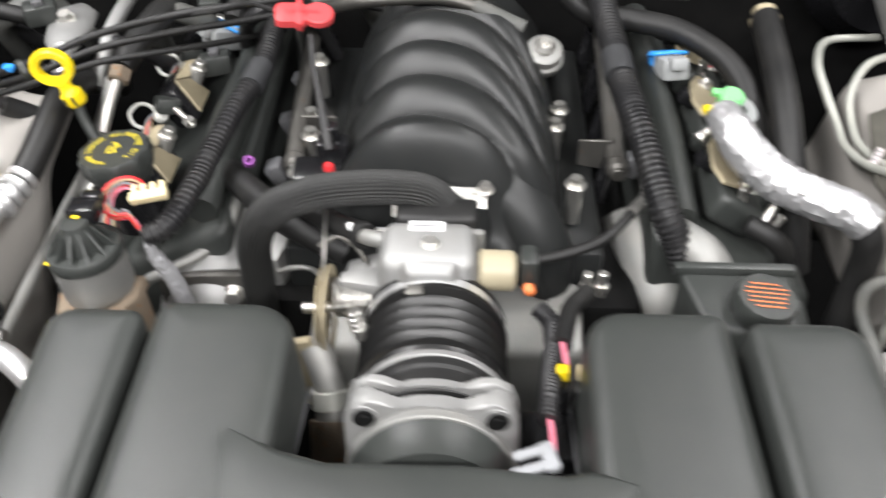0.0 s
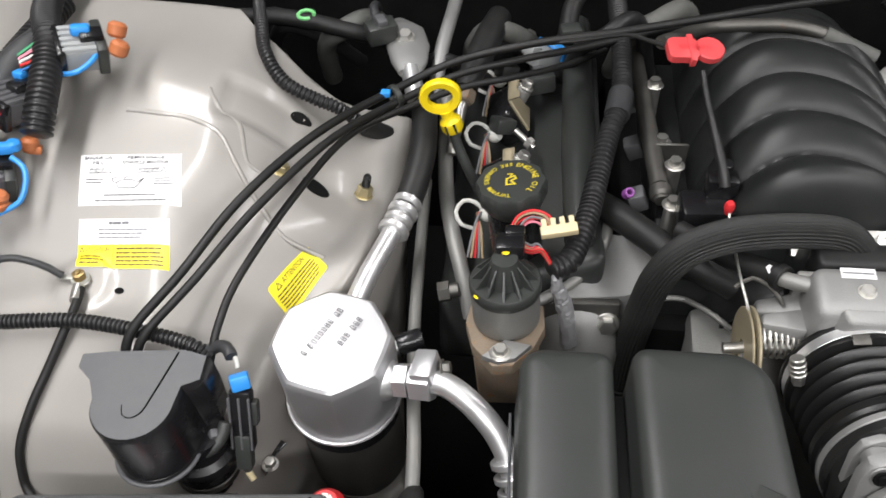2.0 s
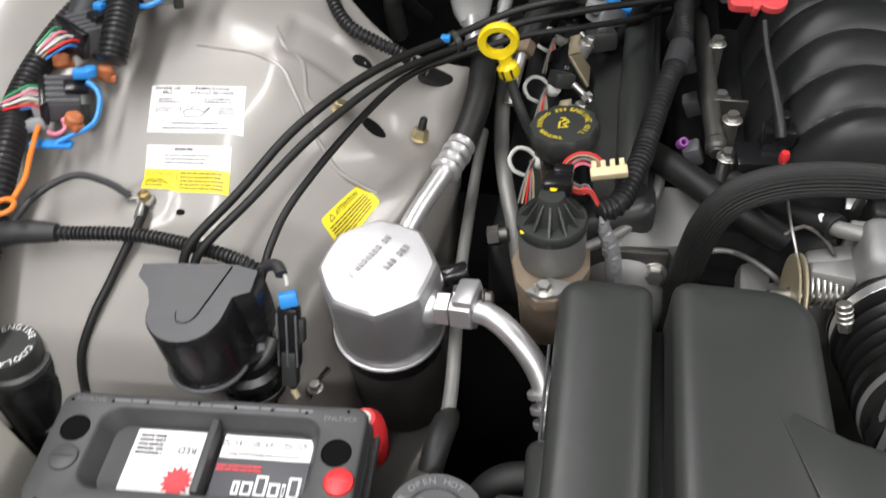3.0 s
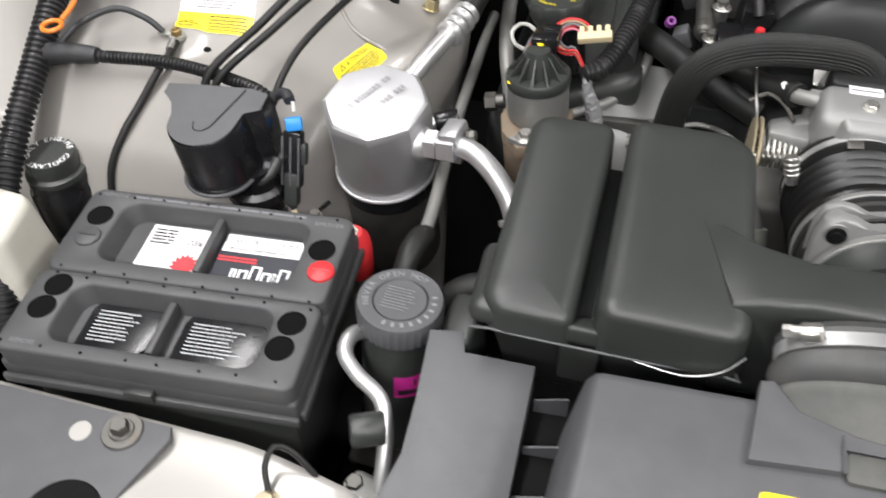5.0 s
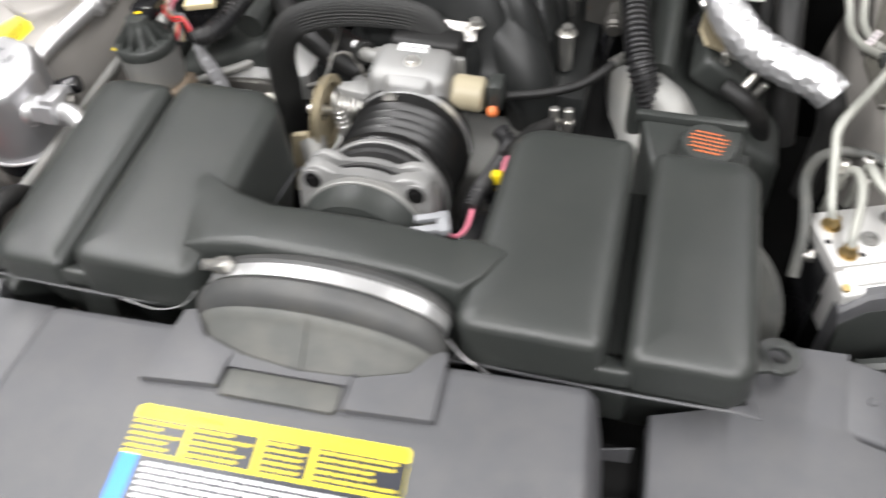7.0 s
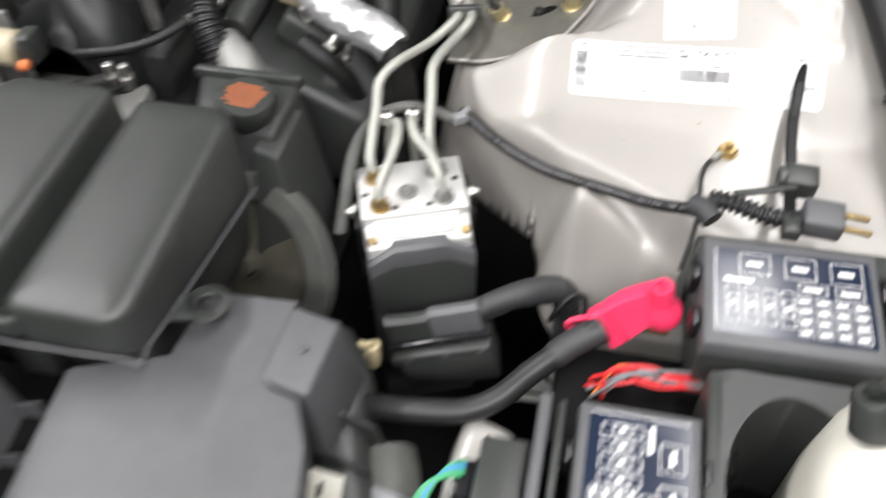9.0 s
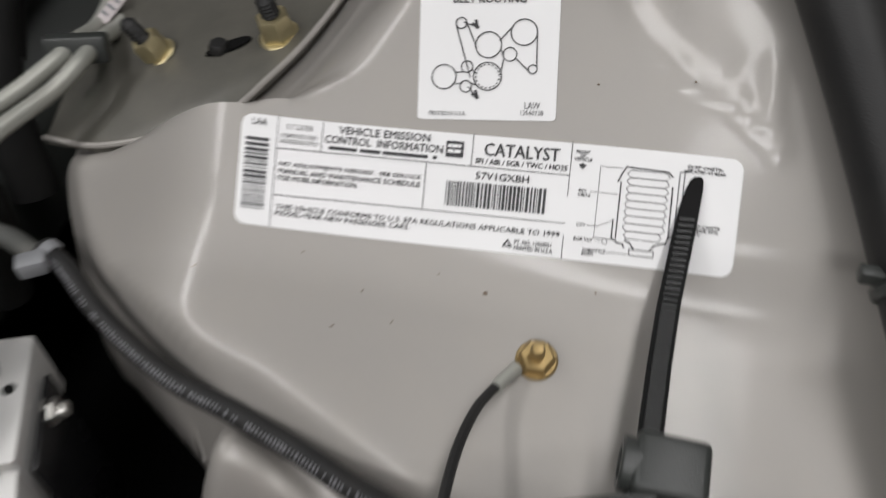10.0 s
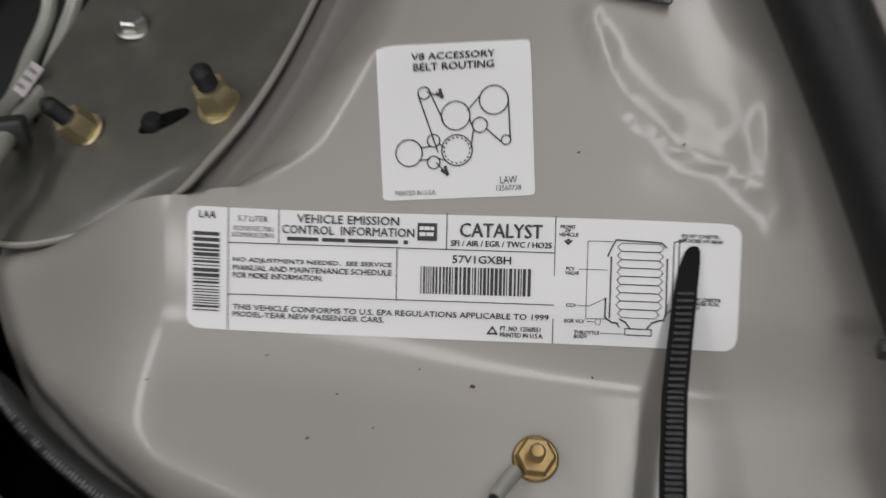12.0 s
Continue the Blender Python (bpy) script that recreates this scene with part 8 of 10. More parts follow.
solo("pipe_union", add(lathe([(0.006, 0), (0.011, 0), (0.011, 0.012), (0.006, 0.012)], 6), cyl(0.008, 0.022, 14)), STEEL_DARK, "copper-brown pipe union near the gas valve", "pipe union", frame_to((-0.372, 0.600, 0.815), (-0.345, 0.603, 0.82)))
cast = thing("hose_casting", (-0.437, 0.885, 0.86), "pale cast alloy pipe block with a bolt at the bulkhead", "casting")
rows = []
for x, y, z, rx, rz in ((-0.424, 0.822, 0.930, 0.013, 0.007), (-0.427, 0.840, 0.933, 0.021, 0.009), (-0.434, 0.880, 0.930, 0.026, 0.010), (-0.446, 0.93, 0.920, 0.025, 0.010), (-0.456, 0.965, 0.905, 0.012, 0.010)):
    rows.append([(x + rx * math.cos(q), y, z + rz * math.sin(q)) for q in (2 * math.pi * j / 24 for j in range(24))])
part("block", loft(rows), CAST, cast)
part("bolt", hexbolt(0.0085, 0.010), STEEL, cast, m=T(-0.436, 0.880, 0.939) @ pose(0, 0, 0, 12, 0, 0))
part("stub", tube([(-0.424, 0.83, 0.930), (-0.419, 0.81, 0.925), (-0.413, 0.79, 0.918)], 0.011, 14), ALU_PIPE, cast)
solo("steel_tube", tube([(-0.382, 1.02, 0.94), (-0.388, 0.96, 0.93), (-0.396, 0.889, 0.915), (-0.400, 0.83, 0.88)], 0.0085, 14), CAST, "bare alloy pipe rising at the bulkhead", "pipe")
hu = thing("hose_union", (-0.362, 0.813, 0.89), "dark hose end with a copper-brown union nut", "hose union")
part("hose", tube([(-0.33, 0.95, 0.93), (-0.345, 0.89, 0.925), (-0.356, 0.845, 0.918), (-0.361, 0.823, 0.911)], [0.015, 0.017, 0.016, 0.013], 16), RUBBER, hu)
part("nut", lathe([(0.006, 0), (0.0115, 0), (0.0125, 0.003), (0.0125, 0.014), (0.0105, 0.016), (0.006, 0.016)], 6), RUSTY, hu, m=frame_to((-0.361, 0.822, 0.911), (-0.365, 0.798, 0.899)))
part("pipe", tube([(-0.364, 0.808, 0.903), (-0.368, 0.78, 0.890), (-0.372, 0.755, 0.872)], 0.0065, 12), STEEL, hu)
cable("wire_loom", [(-0.60, 0.87, 0.985), (-0.582, 0.815, 0.992), (-0.568, 0.772, 0.985), (-0.545, 0.746, 0.968), (-0.512, 0.738, 0.953), (-0.490, 0.741, 0.940), (-0.466, 0.750, 0.912), (-0.448, 0.760, 0.893)], 0.0066, CONDUIT, "black corrugated loom on the strut tower", "wire loom", corr=0.0015, pitch=0.0048, n=14)
# dark clutter along the bulkhead
rng4 = random.Random(77)
for k in range(9):
    x0 = -0.68 + k * 0.062
    y0, z0 = 0.90 + rng4.uniform(-0.02, 0.05), 0.90 + rng4.uniform(-0.03, 0.05)
    pts = [(x0, y0 + 0.06, z0 - 0.10), (x0 + 0.01, y0 + 0.01, z0 - 0.02), (x0 + 0.035, y0 - 0.01, z0 + 0.015), (x0 + 0.075, y0 + 0.02, z0 + rng4.uniform(-0.03, 0.02)), (x0 + 0.105, y0 + 0.06, z0 - 0.08)]
    if k % 3:
        cable("bulkhead_hose", pts, (0.006, 0.009, 0.0125)[k % 3], (RUBBER, CONDUIT, RUBBER_GREY)[k % 3], "dark looped hose among the bulkhead clutter", "hose", "bulkhead hoses", n=12)
    else:
        bc = thing("bulkhead_connector", (x0, y0, z0), "dark connector block hanging at the bulkhead", "connector", "bulkhead connectors")
        mb = T(x0 + 0.03, y0, z0) @ pose(0, 0, 0, rng4.uniform(-30, 10), rng4.uniform(-25, 25), rng4.uniform(-40, 40))
        part("body", box(0.036, 0.026, 0.024, 0.004), PLASTIC, bc, m=mb)
        part("latch", box(0.012, 0.018, 0.008, 0.002), PLASTIC_GREY, bc, m=mb @ T(0, 0, 0.014))
        part("lead", tube([mb @ Vector(p) for p in ((0, 0.012, 0), (0.004, 0.04, 0.006), (0.02, 0.08, -0.02), (0.03, 0.12, -0.08))], 0.0055, 10), TAPE, bc)
cable("green_loop", [(-0.546 + 0.009 * math.cos(a), 0.866 + 0.009 * math.sin(a), 0.975) for a in (2 * math.pi * k / 14 for k in range(13))], 0.0022, GREEN, "small green loop on the bulkhead wiring", "strap", n=8)
for pts, r in (([(-0.72, 0.90, 1.00), (-0.62, 0.93, 1.01), (-0.50, 0.95, 1.005), (-0.36, 0.955, 1.0), (-0.22, 0.965, 1.0), (-0.05, 0.985, 0.99)], 0.0095), ([(-0.66, 0.87, 0.965), (-0.58, 0.90, 0.95), (-0.50, 0.905, 0.93), (-0.44, 0.93, 0.90)], 0.010), ([(-0.25, 0.90, 0.93), (-0.24, 0.95, 0.955), (-0.20, 1.0, 0.965), (-0.1, 1.02, 0.96)], 0.011), ([(0.12, 0.96, 0.965), (0.16, 0.93, 0.93), (0.21, 0.93, 0.92), (0.27, 0.91, 0.915), (0.32, 0.86, 0.90), (0.34, 0.80, 0.87), (0.35, 0.74, 0.82)], 0.014)):
    cable("bulkhead_hose", pts, r, RUBBER, "thick black hose along the bulkhead", "hose", "bulkhead hoses", n=14)
solo("bright_bar", tube([(0.225, 0.975, 0.93), (0.285, 0.972, 0.93)], 0.006, 12), STEEL, "short bright bar behind the coils", "bar")
stud2 = thing("strut_grommet", (-0.440, 0.748, 0.87), "round painted mount with a black nozzle on the tower", "grommet")
part("boss", add(cyl(0.016, 0.016, 24, 0.003), ring(0.010, 0.021, 0.004, 28)), PAINT, stud2, m=T(-0.443, 0.764, 0.872) @ pose(0, 0, 0, -10, 15, 0))
part("nozzle", tube([(-0.443, 0.762, 0.889), (-0.452, 0.758, 0.897), (-0.466, 0.750, 0.910)], 0.0105, 12), RUBBER, stud2)

# ---------------------------------------------------------------- stickers on the inner wing beside the fuse boxes
def quad_drape(bl, br, tr, tl, W, H, fn, lift):
    bl, br, tr, tl = Vector(bl), Vector(br), Vector(tr), Vector(tl)

    def put(u, v, w):
        a, b = u / W, v / H
        p = (bl * (1 - a) + br * a) * (1 - b) + (tl * (1 - a) + tr * a) * b
        return (p.x, p.y, fn(p.x, p.y) + lift + w)
    return put


def emission_sticker():
    W, H = 0.219, 0.0475
    q = ((0.5758, 0.5850), (0.7938, 0.5880), (0.7915, 0.6235), (0.5735, 0.6220))
    top = solo("emission_sticker", bend(tiled(W, H, 0.005, 60, 30), quad_drape(*q, W, H, right_panel, 0.0006)), WHITE_STICKER, "white emission-control sticker with black print and bar codes", "sticker")
    ink = bmesh.new()

    def word(text, u, v, w, h, align="CENTER", bold=0.0):
        for k in ((-1, 1) if bold else (0,)):
            add(ink, fitted(text, w * W, h * H, align), T(u * W + k * bold * 0.02, (1 - 1.03 * v) * H, 0.00012 * (k + 1)))

    def line(u0, v0, u1, v1, t=0.00035):
        stroke(ink, [(u0 * W, (1 - min(1, 1.03 * v0)) * H), (u1 * W, (1 - min(1, 1.03 * v1)) * H)], t)

    def code(u0, v0, u1, v1, n, upright, seed):
        rng = random.Random(seed)
        p = 0.0
        while p < 1:
            w = rng.choice((0.5, 1.0, 1.6)) / n
            if upright:
                rect(ink, (u0 + (u1 - u0) * p) * W, (1 - v1) * H, (u0 + (u1 - u0) * min(1, p + w)) * W, (1 - v0) * H)
            else:
                rect(ink, u0 * W, (1 - v0 - (v1 - v0) * min(1, p + w)) * H, u1 * W, (1 - v0 - (v1 - v0) * p) * H)
            p += w + rng.choice((0.6, 0.9)) / n

    word("LAA", 0.039, 0.070, 0.031, 0.058, bold=0.004)
    code(0.012, 0.212, 0.062, 0.862, 34, False, 5)
    line(0.0785, 0, 0.0785, 1)
    word("5.7 LITER", 0.125, 0.087, 0.056, 0.046)
    word("XGMXV05.7081", 0.125, 0.165, 0.076, 0.040)
    word("XGMXR0133910", 0.125, 0.216, 0.080, 0.040)
    line(0.1735, 0, 0.1735, 0.28)
    line(0.0785, 0.281, 0.677, 0.281)
    word("VEHICLE EMISSION", 0.302, 0.070, 0.188, 0.068, bold=0.004)
    word("CONTROL  INFORMATION", 0.302, 0.157, 0.244, 0.068, bold=0.004)
    add(ink, bars(0.189 * W, (1 - 0.2575) * H, 0.414 * W, (1 - 0.2142) * H, 1, 0.7, 0.0, 9, 3))
    rect(ink, 0.430 * W, (1 - 0.2194) * H, 0.4655 * W, (1 - 0.0772) * H)
    line(0.483, 0, 0.483, 0.28)
    word("CATALYST", 0.5805, 0.123, 0.147, 0.112, bold=0.008)
    word("SFI / AIR / EGR / TWC / HO2S", 0.581, 0.227, 0.180, 0.046, bold=0.006)
    line(0.677, 0, 0.677, 1)
    word("57V1GXBH", 0.547, 0.352, 0.105, 0.062, bold=0.005)
    code(0.437, 0.425, 0.638, 0.645, 58, True, 8)
    line(0.393, 0.281, 0.393, 0.686)
    line(0.0785, 0.686, 0.677, 0.686)
    for text, v, w in (("NO ADJUSTMENTS NEEDED.  SEE SERVICE", 0.416, 0.296), ("MANUAL AND MAINTENANCE SCHEDULE", 0.474, 0.296), ("FOR MORE INFORMATION.", 0.534, 0.168), ("THIS VEHICLE CONFORMS TO U.S. EPA REGULATIONS APPLICABLE TO 1999", 0.785, 0.581), ("MODEL-YEAR NEW PASSENGER CARS.", 0.842, 0.283)):
        word(text, 0.088, v, w, 0.044, "LEFT", 0.003)
    word("PT. NO. 12560551", 0.583, 0.877, 0.072, 0.036, "LEFT", 0.003)
    word("PRINTED IN U.S.A.", 0.583, 0.925, 0.077, 0.036, "LEFT", 0.003)
    stroke(ink, [(0.561 * W, (1 - 0.9455) * H), (0.577 * W, (1 - 0.9455) * H), (0.569 * W, (1 - 0.8940) * H), (0.561 * W, (1 - 0.9455) * H)], 0.0007)
    for text, u, v, w in (("FRONT", 0.699, 0.077, 0.026), ("OF", 0.699, 0.107, 0.010), ("VEHICLE", 0.700, 0.138, 0.034), ("PCV", 0.705, 0.400, 0.015), ("VALVE", 0.708, 0.434, 0.024), ("CCV", 0.708, 0.683, 0.018), ("EGR VLV", 0.715, 0.801, 0.036), ("THROTTLE", 0.737, 0.884, 0.045), ("BODY", 0.727, 0.914, 0.024), ("EVAP CNSTR-", 0.930, 0.114, 0.066), ("LOCATED AT REAR", 0.930, 0.151, 0.076), ("EVAP CNSTR", 0.938, 0.601, 0.060), ("PURGE SOL", 0.938, 0.633, 0.056), ("VLV", 0.924, 0.666, 0.016)):
        word(text, u, v, w, 0.027, bold=0.003)
    rect(ink, 0.6975 * W, (1 - 0.1978) * H, 0.7025 * W, (1 - 0.1730) * H)
    stroke(ink, [(0.695 * W, (1 - 0.1916) * H), (0.700 * W, (1 - 0.2142) * H), (0.705 * W, (1 - 0.1916) * H)], 0.0008)
    for u0, v0, u1, v1 in ((0.7345, 0.180, 0.7345, 0.778), (0.7345, 0.778, 0.773, 0.778), (0.7345, 0.180, 0.778, 0.180), (0.720, 0.400, 0.770, 0.400), (0.720, 0.683, 0.740, 0.683), (0.740, 0.683, 0.768, 0.620), (0.737, 0.800, 0.748, 0.800), (0.762, 0.884, 0.800, 0.884)):
        line(u0, v0, u1, v1, 0.00025)
    flat_ring(ink, 0.756 * W, (1 - 0.8240) * H, 0.0011, 0.00025, 18)
    for k in range(9):
        v = 0.188 + k * 0.064
        w0, w1 = (0.7865, 0.8665) if k < 8 else (0.790, 0.862)
        c = bmesh.new()
        pts = [(w0 * W + 0.0015, (1 - 1.03 * v) * H), (w1 * W - 0.0015, (1 - 1.03 * v) * H), (w1 * W, (1 - 1.03 * (v + 0.031)) * H), (w1 * W - 0.0015, (1 - 1.03 * (v + 0.062)) * H), (w0 * W + 0.0015, (1 - 1.03 * (v + 0.062)) * H), (w0 * W, (1 - 1.03 * (v + 0.031)) * H), (w0 * W + 0.0015, (1 - 1.03 * v) * H)]
        stroke(c, pts, 0.00030)
        add(ink, c)
    for pts in (((0.770, 0.29), (0.778, 0.21), (0.784, 0.165), (0.862, 0.175), (0.871, 0.21)), ((0.768, 0.62), (0.768, 0.765), (0.780, 0.800), (0.790, 0.805), (0.793, 0.83)), ((0.812, 0.838), (0.804, 0.795), (0.794, 0.775)), ((0.842, 0.838), (0.850, 0.795), (0.862, 0.775), (0.870, 0.77), (0.874, 0.72), (0.873, 0.3)), ((0.776, 0.30), (0.776, 0.765))):
        stroke(ink, [(u * W, (1 - 1.03 * v) * H) for u, v in pts], 0.0006)
    outline_rect(ink, 0.803 * W, (1 - 0.9198) * H, 0.851 * W, (1 - 0.8631) * H, 0.0004)
    for pts in (((0.876, 0.72), (0.884, 0.68), (0.884, 0.17), (0.905, 0.13)), ((0.893, 0.72), (0.893, 0.17), (0.905, 0.14))):
        stroke(ink, [(u * W, (1 - 1.03 * v) * H) for u, v in pts], 0.0004)
    part("print", bend(ink, quad_drape(*q, W, H, right_panel, 0.0011)), INK, top)
    logo = bars(0.434 * W, (1 - 0.1957) * H, 0.461 * W, (1 - 0.1009) * H, 2, 0.6, 0, 4, 2)
    part("print", bend(logo, quad_drape(*q, W, H, right_panel, 0.0015)), WHITE_STICKER, top)


def belt_sticker():
    W, H = 0.056, 0.0585
    q = ((0.6531, 0.6261), (0.7125, 0.6292), (0.7062, 0.6755), (0.6461, 0.6721))
    top = solo("belt_sticker", bend(tiled(W, H, 0.0015, 24, 40), quad_drape(*q, W, H, right_panel, 0.0006)), WHITE_STICKER, "white belt-routing sticker with a pulley diagram", "sticker")
    ink = bmesh.new()

    def word(text, u, v, w, h, bold=0.0):
        for k in ((-1, 1) if bold else (0,)):
            add(ink, fitted(text, w * W, h * H, "CENTER"), T(u * W + k * bold * 0.02, (1 - v) * H, 0.00012 * (k + 1)))

    word("V8 ACCESSORY", 0.50, 0.105, 0.54, 0.050, 0.005)
    word("BELT ROUTING", 0.50, 0.178, 0.52, 0.050, 0.005)
    word("LAW", 0.83, 0.905, 0.11, 0.045)
    word("12560738", 0.83, 0.955, 0.16, 0.032)
    word("PRINTED IN U.S.A.", 0.22, 0.965, 0.27, 0.030)
    w = 0.0005
    for u, v, r, dash in ((0.320, 0.350, 0.0022, 0), (0.520, 0.500, 0.0052, 0), (0.770, 0.415, 0.0052, 0), (0.675, 0.565, 0.0027, 0), (0.840, 0.665, 0.0017, 0), (0.205, 0.720, 0.0049, 0), (0.370, 0.650, 0.0023, 0), (0.520, 0.715, 0.0056, 0), (0.520, 0.715, 0.0047, 1), (0.365, 0.785, 0.0023, 0)):
        flat_ring(ink, (u - 0.018) * W, (1 - v + 0.008) * H, r, w, 36, dash)
    for pts in (((0.283, 0.365), (0.395, 0.720)), ((0.355, 0.340), (0.435, 0.520)), ((0.60, 0.470), (0.690, 0.375)), ((0.610, 0.53), (0.632, 0.585)), ((0.862, 0.405), (0.868, 0.655)), ((0.715, 0.590), (0.815, 0.680)), ((0.630, 0.60), (0.612, 0.700)), ((0.285, 0.690), (0.345, 0.685)), ((0.405, 0.668), (0.43, 0.690)), ((0.270, 0.770), (0.335, 0.765)), ((0.395, 0.760), (0.440, 0.775)), ((0.385, 0.790), (0.440, 0.850)), ((0.34, 0.345), (0.425, 0.375))):
        stroke(ink, [((u - 0.018) * W, (1 - v + 0.008) * H) for u, v in pts], w)
    for u, v in ((0.432, 0.852), (0.417, 0.370)):
        stroke(ink, [((u - 0.03) * W, (1 - v + 0.02) * H), (u * W, (1 - v) * H), ((u - 0.01) * W, (1 - v + 0.04) * H)], 0.0012)
    part("print", bend(ink, quad_drape(*q, W, H, right_panel, 0.0012)), INK, top)


emission_sticker()
belt_sticker()

# stud, earth lead, broad tie and the loose connectors on the shelf
stud = thing("earth_stud", (0.719, 0.548, 0.863), "yellow-zinc earth stud with a flanged nut and black lead", "earth stud")
ms = T(0.7195, 0.5475, right_panel(0.7195, 0.5475)) @ pose(0, 0, 0, 12, 0, 0)
part("washer", ring(0.003, 0.0090, 0.0016, 32), BRASS, stud, m=ms)
part("nut", lathe([(0.003, 0.0016), (0.0078, 0.0016), (0.0078, 0.0052), (0.0066, 0.0064), (0.003, 0.0064)], 6), BRASS, stud, m=ms)
part("stud", lathe([(0, 0), (0.0031, 0), (0.0031, 0.0125), (0.0022, 0.0140), (0, 0.0142)], 18), BRASS, stud, m=ms)
part("lug", tube([(0.712, 0.541, 0.8665), (0.708, 0.534, 0.8685), (0.705, 0.528, 0.870)], [0.0030, 0.0028, 0.0028], 10), STEEL_LINE, stud)
part("lead", tube([(0.706, 0.530, 0.870), (0.700, 0.518, 0.873), (0.696, 0.500, 0.877), (0.6945, 0.480, 0.880), (0.694, 0.455, 0.880), (0.690, 0.43, 0.872), (0.684, 0.405, 0.865)], 0.0021, 8), RUBBER, stud)


def broad_tie():
    top = thing("cable_tie", (0.768, 0.50, 0.88), "broad black toothed cable tie reaching over the sticker", "cable tie")
    line = [(0.7738, 0.6155), (0.7736, 0.6144), (0.7731, 0.6115), (0.7722, 0.6050), (0.7712, 0.596), (0.7680, 0.566), (0.7655, 0.538), (0.7630, 0.505), (0.7605, 0.472), (0.759, 0.445)]
    lift = [max(p - right_panel(*q), 0.0012) for p, q in zip((0.9110, 0.9106, 0.9090, 0.9058, 0.9010, 0.8900, 0.8890, 0.8905, 0.8925, 0.8935), line)]
    hw = [0.0013, 0.0026, 0.0035, 0.0041, 0.0045, 0.0046, 0.0046, 0.0046, 0.0046, 0.0046]
    bm = bmesh.new()
    rows = []
    for (x, y), h, w in zip(line, lift, hw):
        z = right_panel(x, y) + h
        rows.append([bm.verts.new(p) for p in ((x - w, y, z), (x + w, y, z + 0.0004), (x + w, y, z + 0.0020), (x - w, y, z + 0.0016))])
    for a, b in zip(rows, rows[1:]):
        for k in range(4):
            bm.faces.new((a[k], a[(k + 1) % 4], b[(k + 1) % 4], b[k]))
    bm.faces.new(rows[0])
    bm.faces.new(rows[-1][::-1])
    part("strip", bm, TIE_BLACK, top)
    teeth = box(0.0060, 0.0011, 0.0010, 0)
    me = done(teeth, "tooth", PLASTIC_MAT)
    for k in range(46):
        y = 0.6005 - k * 0.00235
        x = np.interp(y, [p[1] for p in line[::-1]], [p[0] for p in line[::-1]])
        h = np.interp(y, [p[1] for p in line[::-1]], lift[::-1])
        part("tooth", me, None, top, m=T(x, y, np.interp(y, [p[1] for p in line[::-1]], [right_panel(*p) + q for p, q in zip(line[::-1], lift[::-1])]) + 0.0022) @ pose(0, 0, 0, 30 if y > 0.57 else 10, 0, 4))
    part("tie_head", box(0.013, 0.016, 0.012, 0.002), PLASTIC, top, m=T(0.7595, 0.437, 0.893))


broad_tie()
plate = thing("maker_plate", (0.744, 0.700, 0.972), "dark printed plate on the inner wing above the stickers", "plate")
mpl = T(0.7435, 0.7005, right_panel(0.7435, 0.7005) + 0.0035) @ pose(0, 0, 0, 26, -3, -13)
part("plate", box(0.036, 0.024, 0.0012, 0.0003), PLASTIC_SHINY, plate, m=mpl)
part("print", bars(-0.014, -0.008, 0.012, 0.008, 3, 0.5, 0.2, 47, 5), INK_GREY, plate, m=mpl @ T(0, 0, 0.0010))
loose = thing("loose_connector", (0.781, 0.492, 0.87), "black two-way connector shell tied on the wing shelf", "connector", "shelf connectors")
part("shell", add(box(0.026, 0.022, 0.020, 0.003, 3), ring(0.006, 0.0100, 0.010, 24), T(-0.017, 0, 0) @ pose(0, 0, 0, 0, 90, 0)), PLASTIC, loose, m=T(0.770, 0.494, 0.8905) @ pose(0, 0, 0, 8, 0, -3))
part("strap", box(0.050, 0.006, 0.003, 0.001), PLASTIC, loose, m=T(0.742, 0.475, 0.893) @ pose(0, 0, 0, 0, -4, 16))
loose = thing("loose_connector", (0.80, 0.455, 0.87), "grey-black plug with two brass blade terminals", "connector", "shelf connectors")
part("shell", box(0.030, 0.026, 0.020, 0.003, 3), PLASTIC_GREY, loose, m=T(0.785, 0.4555, 0.889) @ pose(0, 0, 0, 6, 0, -4))
for y in (0.4615, 0.4465):
    part("terminal", add(box(0.018, 0.0045, 0.004, 0.001), cyl(0.0022, 0.005, 12, z0=-0.0025), T(0.009, 0, 0)), BRASS, loose, "brass blade terminal", m=T(0.809, y, 0.890) @ pose(0, 0, 0, 0, 0, -6))
cable("wire_loom", [(0.700, 0.462, 0.889), (0.716, 0.458, 0.892), (0.735, 0.450, 0.893), (0.755, 0.447, 0.892), (0.778, 0.454, 0.889)], 0.0068, CONDUIT, "short black corrugated loom between the connectors", "wire loom", corr=0.0022, pitch=0.0055, n=12)
cable("loom_wrap", [(0.689, 0.458, 0.884), (0.697, 0.452, 0.886), (0.704, 0.444, 0.884)], 0.0095, TAPE, "taped bundle of leads at the shelf edge", "tape wrap", n=12)
VAC = [(0.4915, 0.5672), (0.512, 0.551), (0.5374, 0.535), (0.5647, 0.5214), (0.5934, 0.5120), (0.6268, 0.4976), (0.6543, 0.4839), (0.6831, 0.4692)]
vac_path = smooth_line([(0.476, 0.575, 0.851)] + [(x, y, max(right_panel(x, y) + 0.0050, z)) for (x, y), z in zip(VAC, (0.846, 0.8435, 0.8417, 0.8408, 0.8415, 0.8475, 0.8541, 0.8674))] + [(0.696, 0.458, 0.880)], 0.0020)
vac = thing("vacuum_hose", (0.476, 0.575, 0.84), "black rubber hose with worn grey printing along the wing's edge", "hose")
